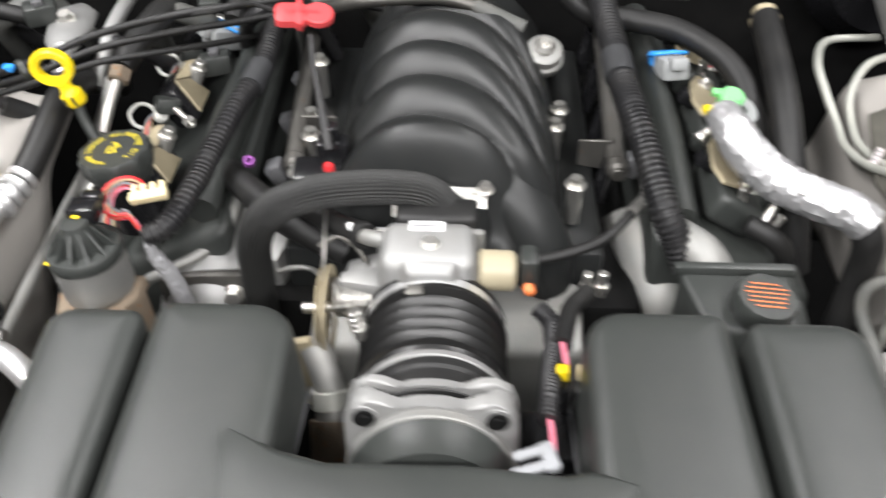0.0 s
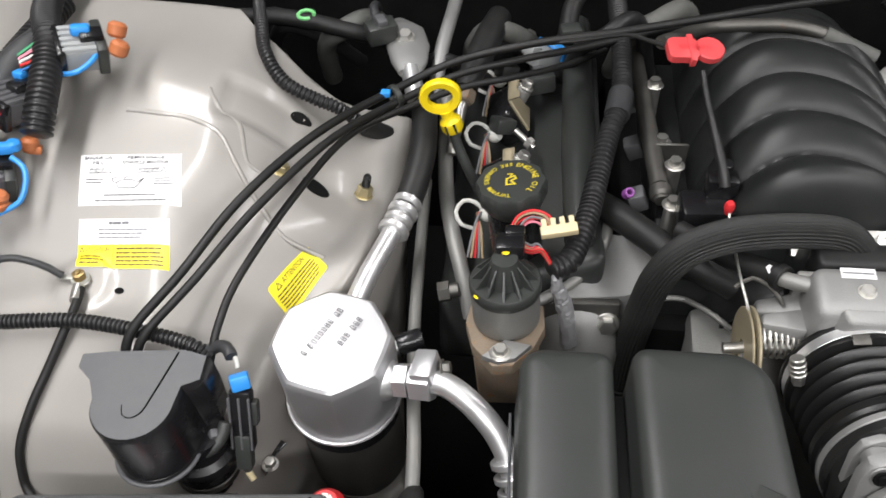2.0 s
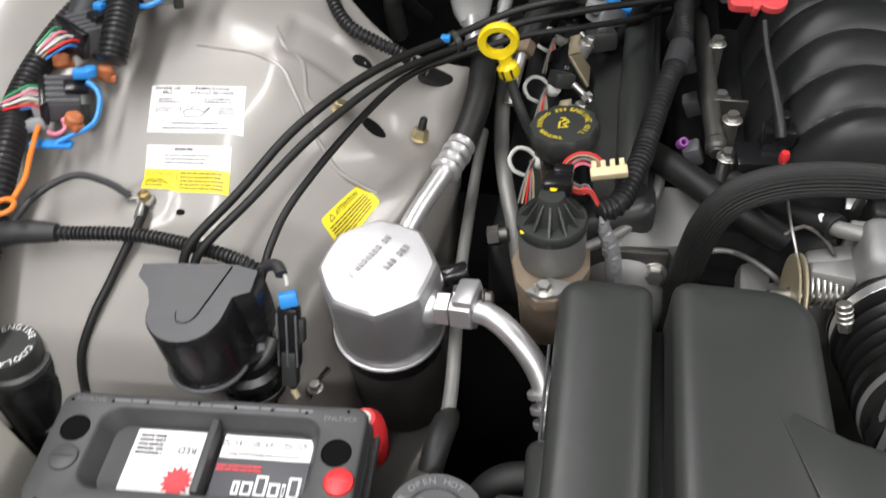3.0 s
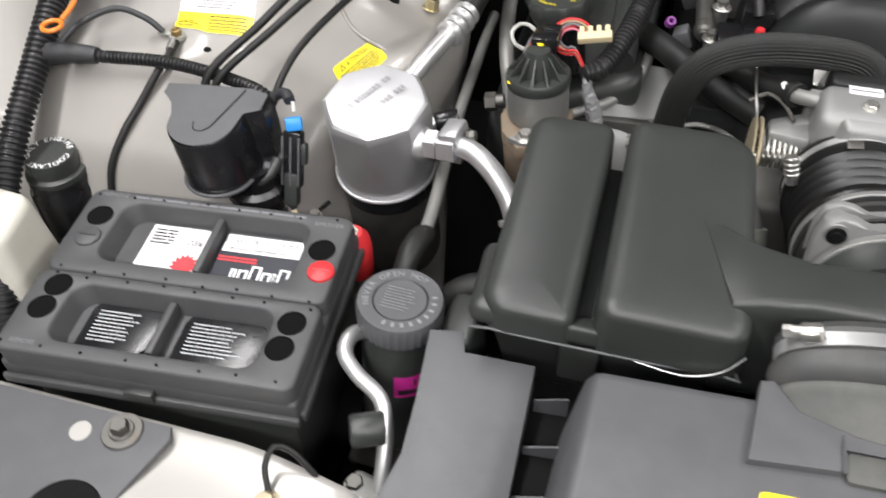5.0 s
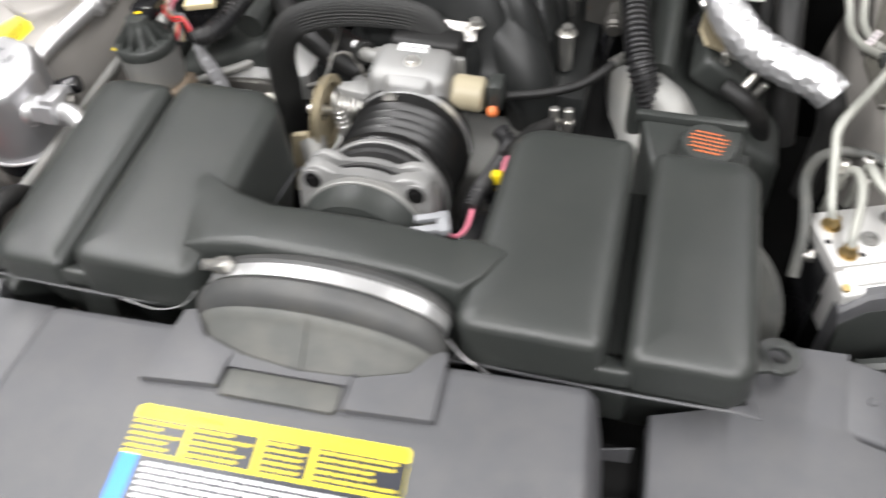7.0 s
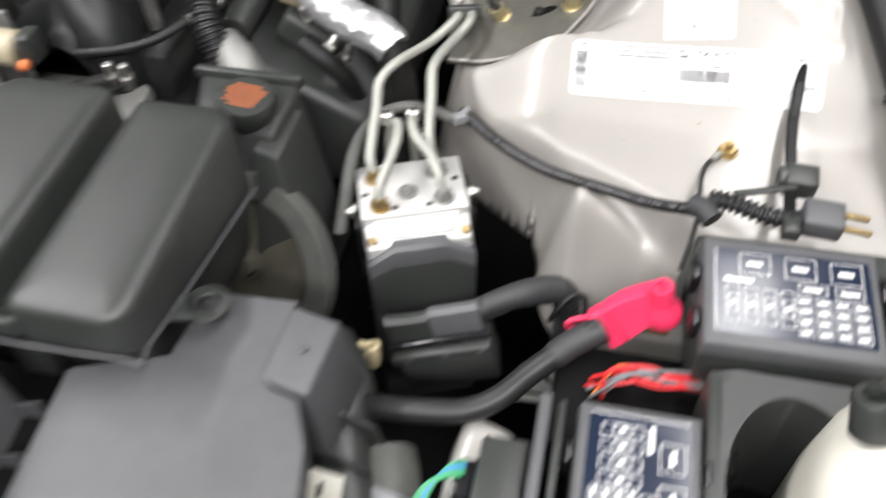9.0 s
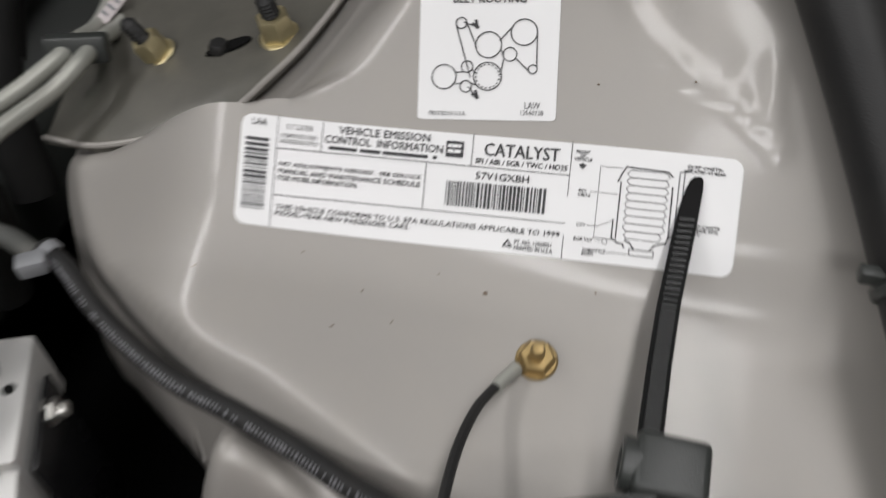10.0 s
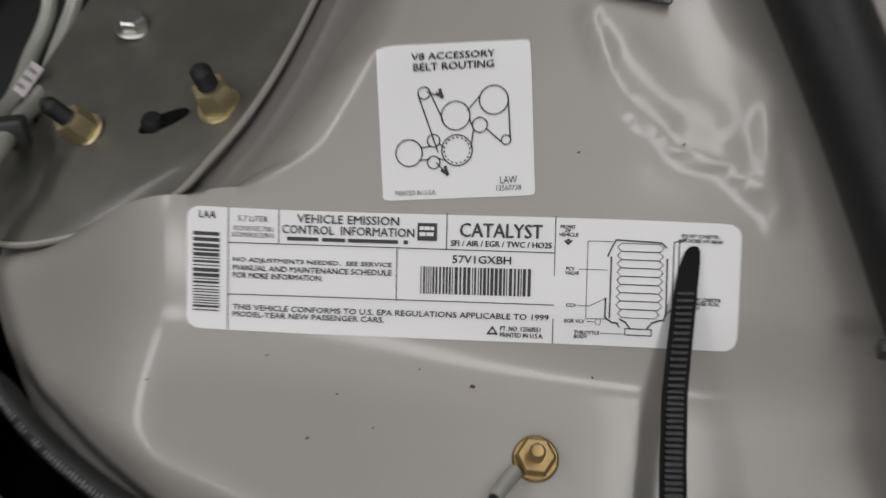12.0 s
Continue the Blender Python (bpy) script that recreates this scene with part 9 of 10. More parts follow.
part("tube", tube([tuple(p) for p in vac_path[::4]], 0.0052, 16), RUBBER, vac)
part("collar", ring(0.0048, 0.0066, 0.006, 20), CLIP_GREY, vac, "pale end collar", m=frame_to(vac_path[1], vac_path[4]))
letters = bmesh.new()
rng7 = random.Random(31)
for p, q in zip(vac_path[4:-6], vac_path[5:-5]):
    if rng7.random() < 0.8:
        run = (q - p).normalized()
        lift = (Vector((-0.25, -0.60, 0.75)) - run * Vector((-0.25, -0.60, 0.75)).dot(run)).normalized()
        cross = lift.cross(run)
        add(letters, box(rng7.uniform(0.0006, 0.0013), rng7.choice((0.0018, 0.0026, 0.0030)), 0.0002, 0), Matrix(((run.x, cross.x, lift.x, p.x + lift.x * 0.0052), (run.y, cross.y, lift.y, p.y + lift.y * 0.0052), (run.z, cross.z, lift.z, p.z + lift.z * 0.0052), (0, 0, 0, 1))))
part("print", letters, INK_GREY, vac, "worn grey print")

# thick hose along the outer edge
cable("bonnet_hose", [(0.770, 0.80, 1.03), (0.785, 0.73, 1.008), (0.808, 0.672, 0.985), (0.834, 0.622, 0.949), (0.856, 0.572, 0.915), (0.872, 0.500, 0.893), (0.880, 0.430, 0.880), (0.880, 0.350, 0.865), (0.87, 0.26, 0.85)], 0.0160, RUBBER, "thick black hose along the outer wing edge", "hose", n=20)
tie = thing("cable_tie", (0.855, 0.574, 0.916), "black cable tie round the thick hose", "cable tie")
part("band", ring(0.0162, 0.0178, 0.005, 28), PLASTIC, tie, m=frame_to((0.8545, 0.5755, 0.9165), (0.861, 0.555, 0.907)))
part("head", box(0.009, 0.006, 0.006, 0.001), PLASTIC, tie, m=T(0.836, 0.573, 0.919))


# ---------------------------------------------------------------- brake modulator
def brake_modulator():
    m = T(0.447, 0.492, 0) @ pose(0, 0, 0, 0, 0, 21)
    top = thing("brake_modulator", (0.447, 0.47, 0.70), "aluminium anti-lock brake modulator block on a black motor", "brake modulator")
    part("block", box(0.0975, 0.068, 0.046, 0.0025), BLOCK, top, m=m @ T(0, 0, 0.803))
    part("front_step", hexa([(-0.0475, -0.060, 0.745), (0.0475, -0.060, 0.745), (0.0475, -0.030, 0.745), (-0.0475, -0.030, 0.745)], [(-0.0465, -0.058, 0.8115), (0.0465, -0.058, 0.8115), (0.0475, -0.030, 0.8195), (-0.0475, -0.030, 0.8195)], 0.003, 2), BLOCK, top, m=m)
    part("front_lip", hexa([(-0.036, -0.052, 0.806), (0.036, -0.052, 0.806), (0.042, -0.032, 0.806), (-0.042, -0.032, 0.806)], [(-0.030, -0.050, 0.8165), (0.030, -0.050, 0.8165), (0.040, -0.033, 0.823), (-0.040, -0.033, 0.823)], 0.002, 2), BLOCK, top, m=m)

    def hood(v, grow, drop):
        return [(x, v, z - drop) for x, z in ((-0.0475 - grow, 0.66), (-0.0475 - grow, 0.800), (-0.024, 0.8155 + grow), (0.024, 0.8155 + grow), (0.0475 + grow, 0.800), (0.0475 + grow, 0.66))]

    part("motor_cover", loft([hood(-0.058, 0.0, 0.016), hood(-0.067, -0.0005, 0.020), hood(-0.0695, -0.002, 0.028), hood(-0.072, -0.003, 0.075)]), PLASTIC, top, "black motor cover", m=m, sharp=30)
    part("cover_rim", loft([hood(-0.052, 0.001, 0.003), hood(-0.0605, 0.001, 0.003), hood(-0.0640, 0.001, 0.006), hood(-0.0672, 0.0005, 0.018), hood(-0.0660, -0.001, 0.022)]), PLASTIC_GREY, top, "dark grey cover rim", m=m, sharp=30)
    for u, v, mt in ((-0.032, 0.015, BRASS), (-0.031, -0.021, BRASS), (0.026, 0.014, CAST_DARK), (0.027, -0.020, CAST_DARK)):
        part("pipe_nut", add(lathe([(0.004, 0), (0.0075, 0), (0.0075, 0.009), (0.0055, 0.012), (0.004, 0.012)], 6), ring(0.004, 0.0095, 0.001, 24)), mt, top, m=m @ T(u, v, 0.826))
    part("centre_port", add(lathe([(0.0, 0.0003), (0.0060, 0.0003), (0.0068, 0.0016), (0.0088, 0.0016), (0.0092, 0)], 32), ring(0.003, 0.0045, 0.0022, 20)), CAST_DARK, top, m=m @ T(-0.0045, -0.007, 0.8262))
    for u, v in ((-0.043, -0.004), (0.041, 0.004), (-0.018, -0.024), (0.013, -0.025)):
        part("drilling", lathe([(0, 0.0003), (0.0026, 0.0003), (0.0031, 0)], 14), SHADE_BLACK, top, m=m @ T(u, v, 0.8260))
    for u, z in ((-0.0415, 0.8125), (0.0415, 0.8125)):
        part("step_bolt", cyl(0.0045, 0.004, 14), BRASS, top, m=m @ T(u, -0.050, z) @ pose(0, 0, 0, 20, 0, 0))
    for s in (-1, 1):
        part("mount_bolt", add(hexbolt(0.0068, 0.006, 1.2), cyl(0.0042, 0.011, 12)), STEEL, top, m=m @ T(s * 0.0515, 0.000 if s > 0 else -0.004, 0.808) @ pose(0, 0, 0, 0, s * 90, 0))
        part("side_bracket", box(0.003, 0.05, 0.13, 0.001), PLASTIC_SHINY, top, m=m @ T(s * 0.0525, -0.008, 0.750))
    wl = lambda u, v, z: m @ Vector((u, v, z))
    lines = (
        [wl(-0.032, 0.015, 0.834), wl(-0.034, 0.024, 0.846), (0.404, 0.545, 0.872), (0.4035, 0.562, 0.886), (0.415, 0.585, 0.892), (0.4378, 0.628, 0.888), (0.456, 0.664, 0.893), (0.450, 0.690, 0.884), (0.440, 0.725, 0.868), (0.430, 0.765, 0.862), (0.429, 0.800, 0.868), (0.422, 0.835, 0.885), (0.420, 0.875, 0.900), (0.443, 0.918, 0.902), (0.505, 0.930, 0.900)],
        [wl(0.026, 0.014, 0.834), wl(0.022, 0.030, 0.852), (0.452, 0.562, 0.880), (0.449, 0.582, 0.891), (0.453, 0.605, 0.893), (0.4632, 0.640, 0.891), (0.4700, 0.660, 0.895), (0.4640, 0.690, 0.886), (0.4550, 0.725, 0.870), (0.4450, 0.765, 0.864), (0.4440, 0.800, 0.870), (0.448, 0.832, 0.886), (0.470, 0.862, 0.904), (0.510, 0.885, 0.905)],
        [wl(-0.031, -0.021, 0.834), wl(-0.028, -0.012, 0.848), (0.4290, 0.494, 0.856), (0.4300, 0.517, 0.862), (0.4255, 0.535, 0.862), (0.417, 0.540, 0.850), (0.413, 0.54, 0.80)],
        [wl(0.027, -0.020, 0.834), wl(0.024, -0.012, 0.848), (0.462, 0.506, 0.856), (0.445, 0.522, 0.862), (0.438, 0.540, 0.864), (0.436, 0.548, 0.85), (0.436, 0.552, 0.80)],
    )
    for k, pts in enumerate(lines):
        part("brake_line", tube(pts, 0.0046, 12), STEEL_LINE, top, "pale coated steel brake line")
    for p in ((0.4135, 0.541, 0.856), (0.4365, 0.549, 0.856), (0.418, 0.548, 0.826), (0.444, 0.553, 0.828)):
        part("line_end", lathe([(0.003, 0), (0.0068, 0), (0.0068, 0.010), (0.003, 0.012)], 6), STEEL, top, m=T(*p))
    part("line_clip", box(0.032, 0.010, 0.015, 0.002), PLASTIC, top, m=T(0.4615, 0.673, 0.8925) @ pose(0, 0, 0, -20, 0, 15))
    return top


brake_modulator()
tag = thing("paper_tag", (0.448, 0.731, 0.868), "small white paper tag on the brake lines", "tag")
part("tag", box(0.0075, 0.019, 0.0006, 0), TAG_PAPER, tag, m=T(0.4480, 0.731, 0.8760) @ pose(0, 0, 0, 35, 20, -25))
part("print", bars(-0.003, -0.0075, 0.003, 0.0075, 3, 0.4, 0.3, 91, 2), INK_GREY, tag, m=T(0.4480, 0.731, 0.8764) @ pose(0, 0, 0, 35, 20, -25) @ T(0, 0, 0.0005))
cable("grey_sleeve", [(0.386, 0.455, 0.79), (0.388, 0.482, 0.822), (0.387, 0.506, 0.834), (0.387, 0.540, 0.836), (0.398, 0.572, 0.837), (0.420, 0.588, 0.837), (0.446, 0.586, 0.838), (0.466, 0.578, 0.838), (0.474, 0.575, 0.840)], 0.0058, RUBBER_GREY, "grey foam sleeve arching behind the brake modulator", "sleeve", n=12)
solo("sleeve_clip", box(0.014, 0.010, 0.010, 0.002), CLIP_GREY, "pale clip on the sleeve end", "clip", T(0.478, 0.563, 0.852) @ pose(0, 0, 0, 0, 0, 30))

plug = thing("modulator_plug", (0.49, 0.37, 0.72), "large black modulator connector with a taped loom", "connector")
mp = T(0.486, 0.393, 0.781) @ pose(0, 0, 0, 0, -14, 11)


def plug_slab(x0, x1, prof):
    return loft([[(x, v, z) for v, z in prof] for x in (x0, x0 + 0.0015, x1 - 0.0015, x1)])


part("hood", plug_slab(-0.004, 0.041, [(0.024, -0.045), (0.016, -0.022), (0.003, -0.002), (-0.003, 0.000), (-0.008, -0.003), (-0.013, -0.020), (-0.014, -0.045)]), PLASTIC_GREY, plug, m=mp, sharp=30)
part("hood", loft([[(x, v, z * k + (k - 1) * 0.018) for v, z in [(0.022, -0.045), (0.014, -0.024), (0.001, -0.004), (-0.005, -0.003), (-0.010, -0.006), (-0.014, -0.022), (-0.015, -0.045)]] for x, k in ((-0.043, 1.28), (-0.039, 1.12), (-0.022, 1.0), (-0.005, 1.0))]), PLASTIC, plug, m=mp, sharp=30)
part("lever", box(0.090, 0.0065, 0.007, 0.002), PLASTIC_SHINY, plug, m=mp @ T(0.001, -0.018, -0.0255))
part("flange", hexa([(-0.044, -0.030, -0.040), (0.045, -0.030, -0.040), (0.045, 0.010, -0.040), (-0.044, 0.010, -0.040)], [(-0.044, -0.028, -0.031), (0.045, -0.028, -0.031), (0.045, 0.010, -0.031), (-0.044, 0.010, -0.031)], 0.0015, 2), PLASTIC, plug, m=mp)
part("lower_body", box(0.084, 0.040, 0.040, 0.003), PLASTIC, plug, m=mp @ T(0.003, -0.010, -0.060))
for x in (-0.030, 0.004, 0.036):
    part("rivet", lathe([(0, 0.001), (0.0018, 0.001), (0.002, 0)], 10), PLASTIC_GREY, plug, m=mp @ T(x, -0.0295, -0.035) @ pose(0, 0, 0, 80, 0, 0))
part("yellow_lock", add(add(box(0.010, 0.012, 0.030, 0.002), box(0.020, 0.006, 0.006, 0.001), T(-0.004, 0, 0.012)), box(0.016, 0.006, 0.006, 0.001), T(-0.003, 0, -0.006)), CREAM, plug, "cream-yellow lock", m=T(0.4390, 0.362, 0.740))
part("taped_loom", tube([(0.515, 0.397, 0.772), (0.541, 0.412, 0.779), (0.562, 0.424, 0.780), (0.582, 0.438, 0.773), (0.596, 0.446, 0.762), (0.602, 0.449, 0.735), (0.602, 0.447, 0.69)], [0.0095, 0.0105, 0.0125, 0.0130, 0.0130, 0.0125, 0.012], 18, corr=0.0005, pitch=0.007), TAPE, plug, "taped grey-black loom")
part("loom_fork", tube([(0.516, 0.398, 0.766), (0.530, 0.404, 0.770), (0.548, 0.415, 0.776)], [0.007, 0.008, 0.010], 12), TAPE, plug)


# ---------------------------------------------------------------- positive terminal and its cable
term = thing("jump_terminal", (0.66, 0.37, 0.84), "pinkish-red rubber boot over the jump-start terminal", "terminal boot")
ax = Vector((0.038, 0.017, 0.031)).normalized()
out = Vector((0.00015, -0.00165, 0.00085))
ay = out.cross(ax).normalized()
az = ax.cross(ay)
mt = Matrix(((ax.x, ay.x, az.x, 0.648), (ax.y, ay.y, az.y, 0.364), (ax.z, ay.z, az.z, 0.849), (0, 0, 0, 1)))
boot = loft([[(x, w * c + lean, h * (0.5 + 0.5 * d) - 0.010) for c, d in ((-1, -1), (-1, 0.5), (-0.86, 1), (0.86, 1), (1, 0.5), (1, -1))] for x, w, h, lean in ((-0.0240, 0.0165, 0.013, 0), (-0.0225, 0.0175, 0.015, 0), (-0.0120, 0.0175, 0.016, 0), (-0.0108, 0.0160, 0.0135, 0), (-0.0090, 0.0160, 0.0135, 0), (-0.0078, 0.0175, 0.016, 0), (0.008, 0.0160, 0.018, 0.001), (0.020, 0.0150, 0.019, -0.001), (0.030, 0.0135, 0.018, -0.003), (0.035, 0.009, 0.014, -0.003))])
part("boot", boot, PINK, term, m=mt, sharp=32)
post = frame_to((0.6735, 0.3680, 0.857), (0.6680, 0.3675, 0.888))
part("post_cap", lathe([(0.0, -0.006), (0.0140, -0.006), (0.0148, -0.001), (0.0138, 0.005), (0.0105, 0.010), (0.0088, 0.015), (0.0086, 0.0285), (0.0078, 0.0305), (0.0052, 0.0305), (0.0048, 0.028), (0, 0.028)], 28), PINK, term, m=post)
part("slot", box(0.0085, 0.0016, 0.002, 0), SHADE_BLACK, term, m=post @ T(0, 0, 0.0282) @ pose(0, 0, 0, 0, 0, 20))
part("tab", tube([mt @ Vector(p) for p in ((-0.020, 0.012, -0.003), (-0.030, 0.017, -0.003), (-0.040, 0.020, -0.004), (-0.043, 0.014, -0.006), (-0.036, 0.010, -0.006))], 0.0020, 8), PINK, term)
part("cable", tube([(0.630, 0.356, 0.842), (0.612, 0.344, 0.833), (0.584, 0.322, 0.818), (0.562, 0.300, 0.808), (0.538, 0.288, 0.800), (0.505, 0.284, 0.795), (0.472, 0.285, 0.788), (0.44, 0.29, 0.775)], 0.0098, 16), CONDUIT, term, "thick black battery cable")
part("taped_end", tube([(0.632, 0.356, 0.840), (0.612, 0.344, 0.833), (0.598, 0.333, 0.826)], 0.0112, 14), TAPE, term)
part("brass_foot", box(0.020, 0.014, 0.008, 0.002), BRASS, term, m=T(0.672, 0.370, 0.836))
for k, pts in enumerate((
    [(0.540, 0.312, 0.752), (0.559, 0.323, 0.760), (0.574, 0.338, 0.764), (0.596, 0.340, 0.762), (0.622, 0.338, 0.752)],
    [(0.572, 0.372, 0.745), (0.579, 0.354, 0.762), (0.594, 0.344, 0.765), (0.612, 0.336, 0.760), (0.628, 0.330, 0.745)],
    [(0.590, 0.385, 0.750), (0.593, 0.365, 0.766), (0.601, 0.350, 0.766), (0.612, 0.338, 0.760), (0.620, 0.326, 0.745)],
    [(0.548, 0.330, 0.745), (0.566, 0.332, 0.756), (0.590, 0.334, 0.758), (0.616, 0.332, 0.750)],
)):
    cable("lead", pts, 0.0034, RUBBER_GREY, "dull grey lead running down behind the battery cable", "cable", "leads under the battery cable", n=10)
cable("hooked_lead", [(0.588, 0.425, 0.745), (0.596, 0.428, 0.765), (0.606, 0.436, 0.774), (0.616, 0.437, 0.770), (0.618, 0.428, 0.755), (0.610, 0.42, 0.73)], 0.0026, RUBBER, "thin black lead hooked beside the taped loom", "cable", n=8)


# ---------------------------------------------------------------- fuse boxes
def fuse_box(m, w, d, rows, name, flip):
    top = thing("fuse_box", m, name, "fuse box", "fuse boxes")
    part("base", box(w * 1.02, d * 1.04, 0.075, 0.004), PLASTIC, top, m=m @ T(0, 0, -0.048))
    lid = part("lid", hexa([(-w / 2 - 0.002, -d / 2 - 0.002, -0.018), (w / 2 + 0.002, -d / 2 - 0.002, -0.018), (w / 2 + 0.002, d / 2 + 0.002, -0.018), (-w / 2 - 0.002, d / 2 + 0.002, -0.018)], [(-w / 2, -d / 2, 0), (w / 2, -d / 2, 0), (w / 2, d / 2, 0), (-w / 2, d / 2, 0)], 0.003, 3), PLASTIC_GREY, top, m=m)
    for u in (-1, 1):
        part("clip", box(0.006, 0.016, 0.022, 0.0015), PLASTIC_SHINY, top, m=m @ T(u * (w / 2 + 0.005), d * 0.18, -0.014))
        part("clip", box(0.006, 0.016, 0.022, 0.0015), PLASTIC_SHINY, top, m=m @ T(u * (w / 2 + 0.005), -d * 0.25, -0.014))
    r = pose(0, 0, 0, 0, 0, -90) if flip else I4
    W, H = (d * 0.90, w * 0.84) if flip else (w * 0.90, d * 0.80)
    mm = m @ r @ T(-W / 2, -H / 2, 0.0006)
    st = part("fuse_chart", tiled(W, H, 0.002, 4, 4), NAVY_STICKER, lid, "dark blue fuse chart with white outlines", m=mm)
    ink = bmesh.new()
    t = 0.0005
    for k in range(3):
        outline_rect(ink, W * (0.17 + 0.29 * k), H * 0.70, W * (0.37 + 0.29 * k), H * 0.95, t)
        add(ink, bars(W * (0.22 + 0.29 * k), H * 0.79, W * (0.32 + 0.29 * k), H * 0.86, 1, 0.8, 0, 60 + k, 3))
    for k in range(4):
        x = W * (0.08 + 0.115 * k)
        outline_rect(ink, x, H * 0.13, x + W * 0.085, H * 0.54, t)
        outline_rect(ink, x + W * 0.012, H * 0.24, x + W * 0.073, H * 0.44, t)
        add(ink, bars(x + W * 0.025, H * 0.30, x + W * 0.06, H * 0.38, 1, 0.7, 0, 70 + k, 2))
    add(ink, bars(W * 0.07, H * 0.58, W * 0.26, H * 0.65, 1, 0.75, 0, 81, 7))
    for k in range(2):
        outline_rect(ink, W * (0.54 + 0.23 * k), H * 0.53, W * (0.72 + 0.23 * k), H * 0.66, t)
        add(ink, bars(W * (0.57 + 0.23 * k), H * 0.565, W * (0.69 + 0.23 * k), H * 0.625, 1, 0.7, 0, 84 + k, 4))
    for j in range(4):
        for k in range(4):
            x, y = W * (0.525 + 0.115 * k), H * (0.05 + 0.118 * j)
            outline_rect(ink, x, y, x + W * 0.095, y + H * 0.098, t * 0.8)
            add(ink, bars(x + W * 0.015, y + H * 0.025, x + W * 0.08, y + H * 0.075, 1, 0.8, 0, 90 + j * 4 + k, 3))
    outline_rect(ink, W * 0.01, H * 0.02, W * 0.022, H * 0.98, t * 0.7)
    part("print", ink, PRINT_WHITE, st, m=mm @ T(0, 0, 0.0005))
    return top


fuse_box(T(0.7600, 0.376, 0.8865) @ pose(0, 0, 0, 4, 0, 1.5), 0.124, 0.094, 1, "black fuse box with a dark printed lid on the wing shelf", False)
fuse_box(T(0.662, 0.214, 0.8705) @ pose(0, 0, 0, 2, 0, 0.5), 0.080, 0.114, 1, "smaller black fuse box with a dark printed lid", True)
solo("fuse_box_tray", hexa([(0.69, 0.41, 0.80), (0.85, 0.41, 0.80), (0.85, 0.45, 0.80), (0.69, 0.45, 0.80)], [(0.692, 0.414, 0.874), (0.850, 0.418, 0.874), (0.848, 0.438, 0.878), (0.694, 0.434, 0.878)], 0.004, 2), PLASTIC, "black tray edge behind the fuse box", "tray")
solo("tray_clip", box(0.012, 0.05, 0.03, 0.002), STEEL_LINE, "plain metal tray clip beside the fuse box", "clip", T(0.842, 0.372, 0.866))
rib = thing("relay_block", (0.59, 0.20, 0.80), "black ribbed relay block beside the smaller fuse box", "relay block")
part("block", box(0.034, 0.105, 0.060, 0.004), PLASTIC, rib, m=T(0.576, 0.190, 0.826))
part("rail", box(0.008, 0.110, 0.075, 0.002), PLASTIC_GREY, rib, m=T(0.598, 0.214, 0.840))
part("rail", box(0.005, 0.080, 0.070, 0.002), PLASTIC, rib, m=T(0.6095, 0.226, 0.842))
part("wire_entry", box(0.026, 0.030, 0.030, 0.003), PLASTIC_SHINY, rib, m=T(0.556, 0.216, 0.822))
for k, w in enumerate((WIRE_GREEN, WIRE_BLUE, WIRE_GREEN, WIRE_GREEN)):
    part("wire", tube([(0.550, 0.226 - k * 0.003, 0.838), (0.540, 0.222 - k * 0.003, 0.840), (0.530 - k * 0.002, 0.205, 0.834), (0.522 - k * 0.002, 0.18, 0.815), (0.516, 0.15, 0.79)], 0.0015, 8), w, rib)
for k in range(10):
    rng2 = random.Random(300 + k)
    w = (WIRE_RED, INK_GREY, WIRE_RED, INK_GREY, WIRE_ORANGE, WIRE_RED, INK_GREY)[k % 7]
    j = lambda s: rng2.uniform(-s, s)
    cable("wire", [(0.625 + k * 0.0015, 0.318 + j(0.009), 0.815), (0.648 + j(0.009), 0.324 + j(0.009), 0.832 + j(0.009)), (0.674 + j(0.009), 0.322 + j(0.008), 0.838 + j(0.009)), (0.700 + j(0.004), 0.326 + j(0.009), 0.832), (0.728, 0.332 + j(0.009), 0.812)], 0.0015, w, "loose coloured wire between the fuse boxes", "wire", "fuse box wires", n=7)
# block coloured near black for the shade below the wires
solo("wing_shelf", hexa([(0.60, 0.26, 0.70), (0.74, 0.26, 0.70), (0.74, 0.36, 0.70), (0.60, 0.36, 0.70)], [(0.60, 0.27, 0.806), (0.74, 0.27, 0.806), (0.74, 0.36, 0.812), (0.60, 0.36, 0.812)], 0.006, 2), SHADE_BLACK, "near-black shelf under the fuse box wiring, shade put in its colour", "shelf", kind="structure")

# air scoop beside the boxes and the washer filler
scoop = thing("air_scoop", (0.74, 0.22, 0.72), "black plastic scoop with a round mouth", "air scoop")
part("back_wall", hexa([(0.706, 0.300, 0.70), (0.83, 0.306, 0.70), (0.83, 0.322, 0.70), (0.706, 0.316, 0.70)], [(0.706, 0.300, 0.868), (0.83, 0.306, 0.860), (0.83, 0.322, 0.860), (0.706, 0.316, 0.868)], 0.003, 2), PLASTIC, scoop)
part("side_wall", hexa([(0.702, 0.10, 0.70), (0.714, 0.10, 0.70), (0.718, 0.31, 0.70), (0.706, 0.31, 0.70)], [(0.702, 0.10, 0.866), (0.712, 0.10, 0.866), (0.716, 0.31, 0.868), (0.706, 0.31, 0.868)], 0.002, 2), PLASTIC, scoop)
hole, edge = [], []
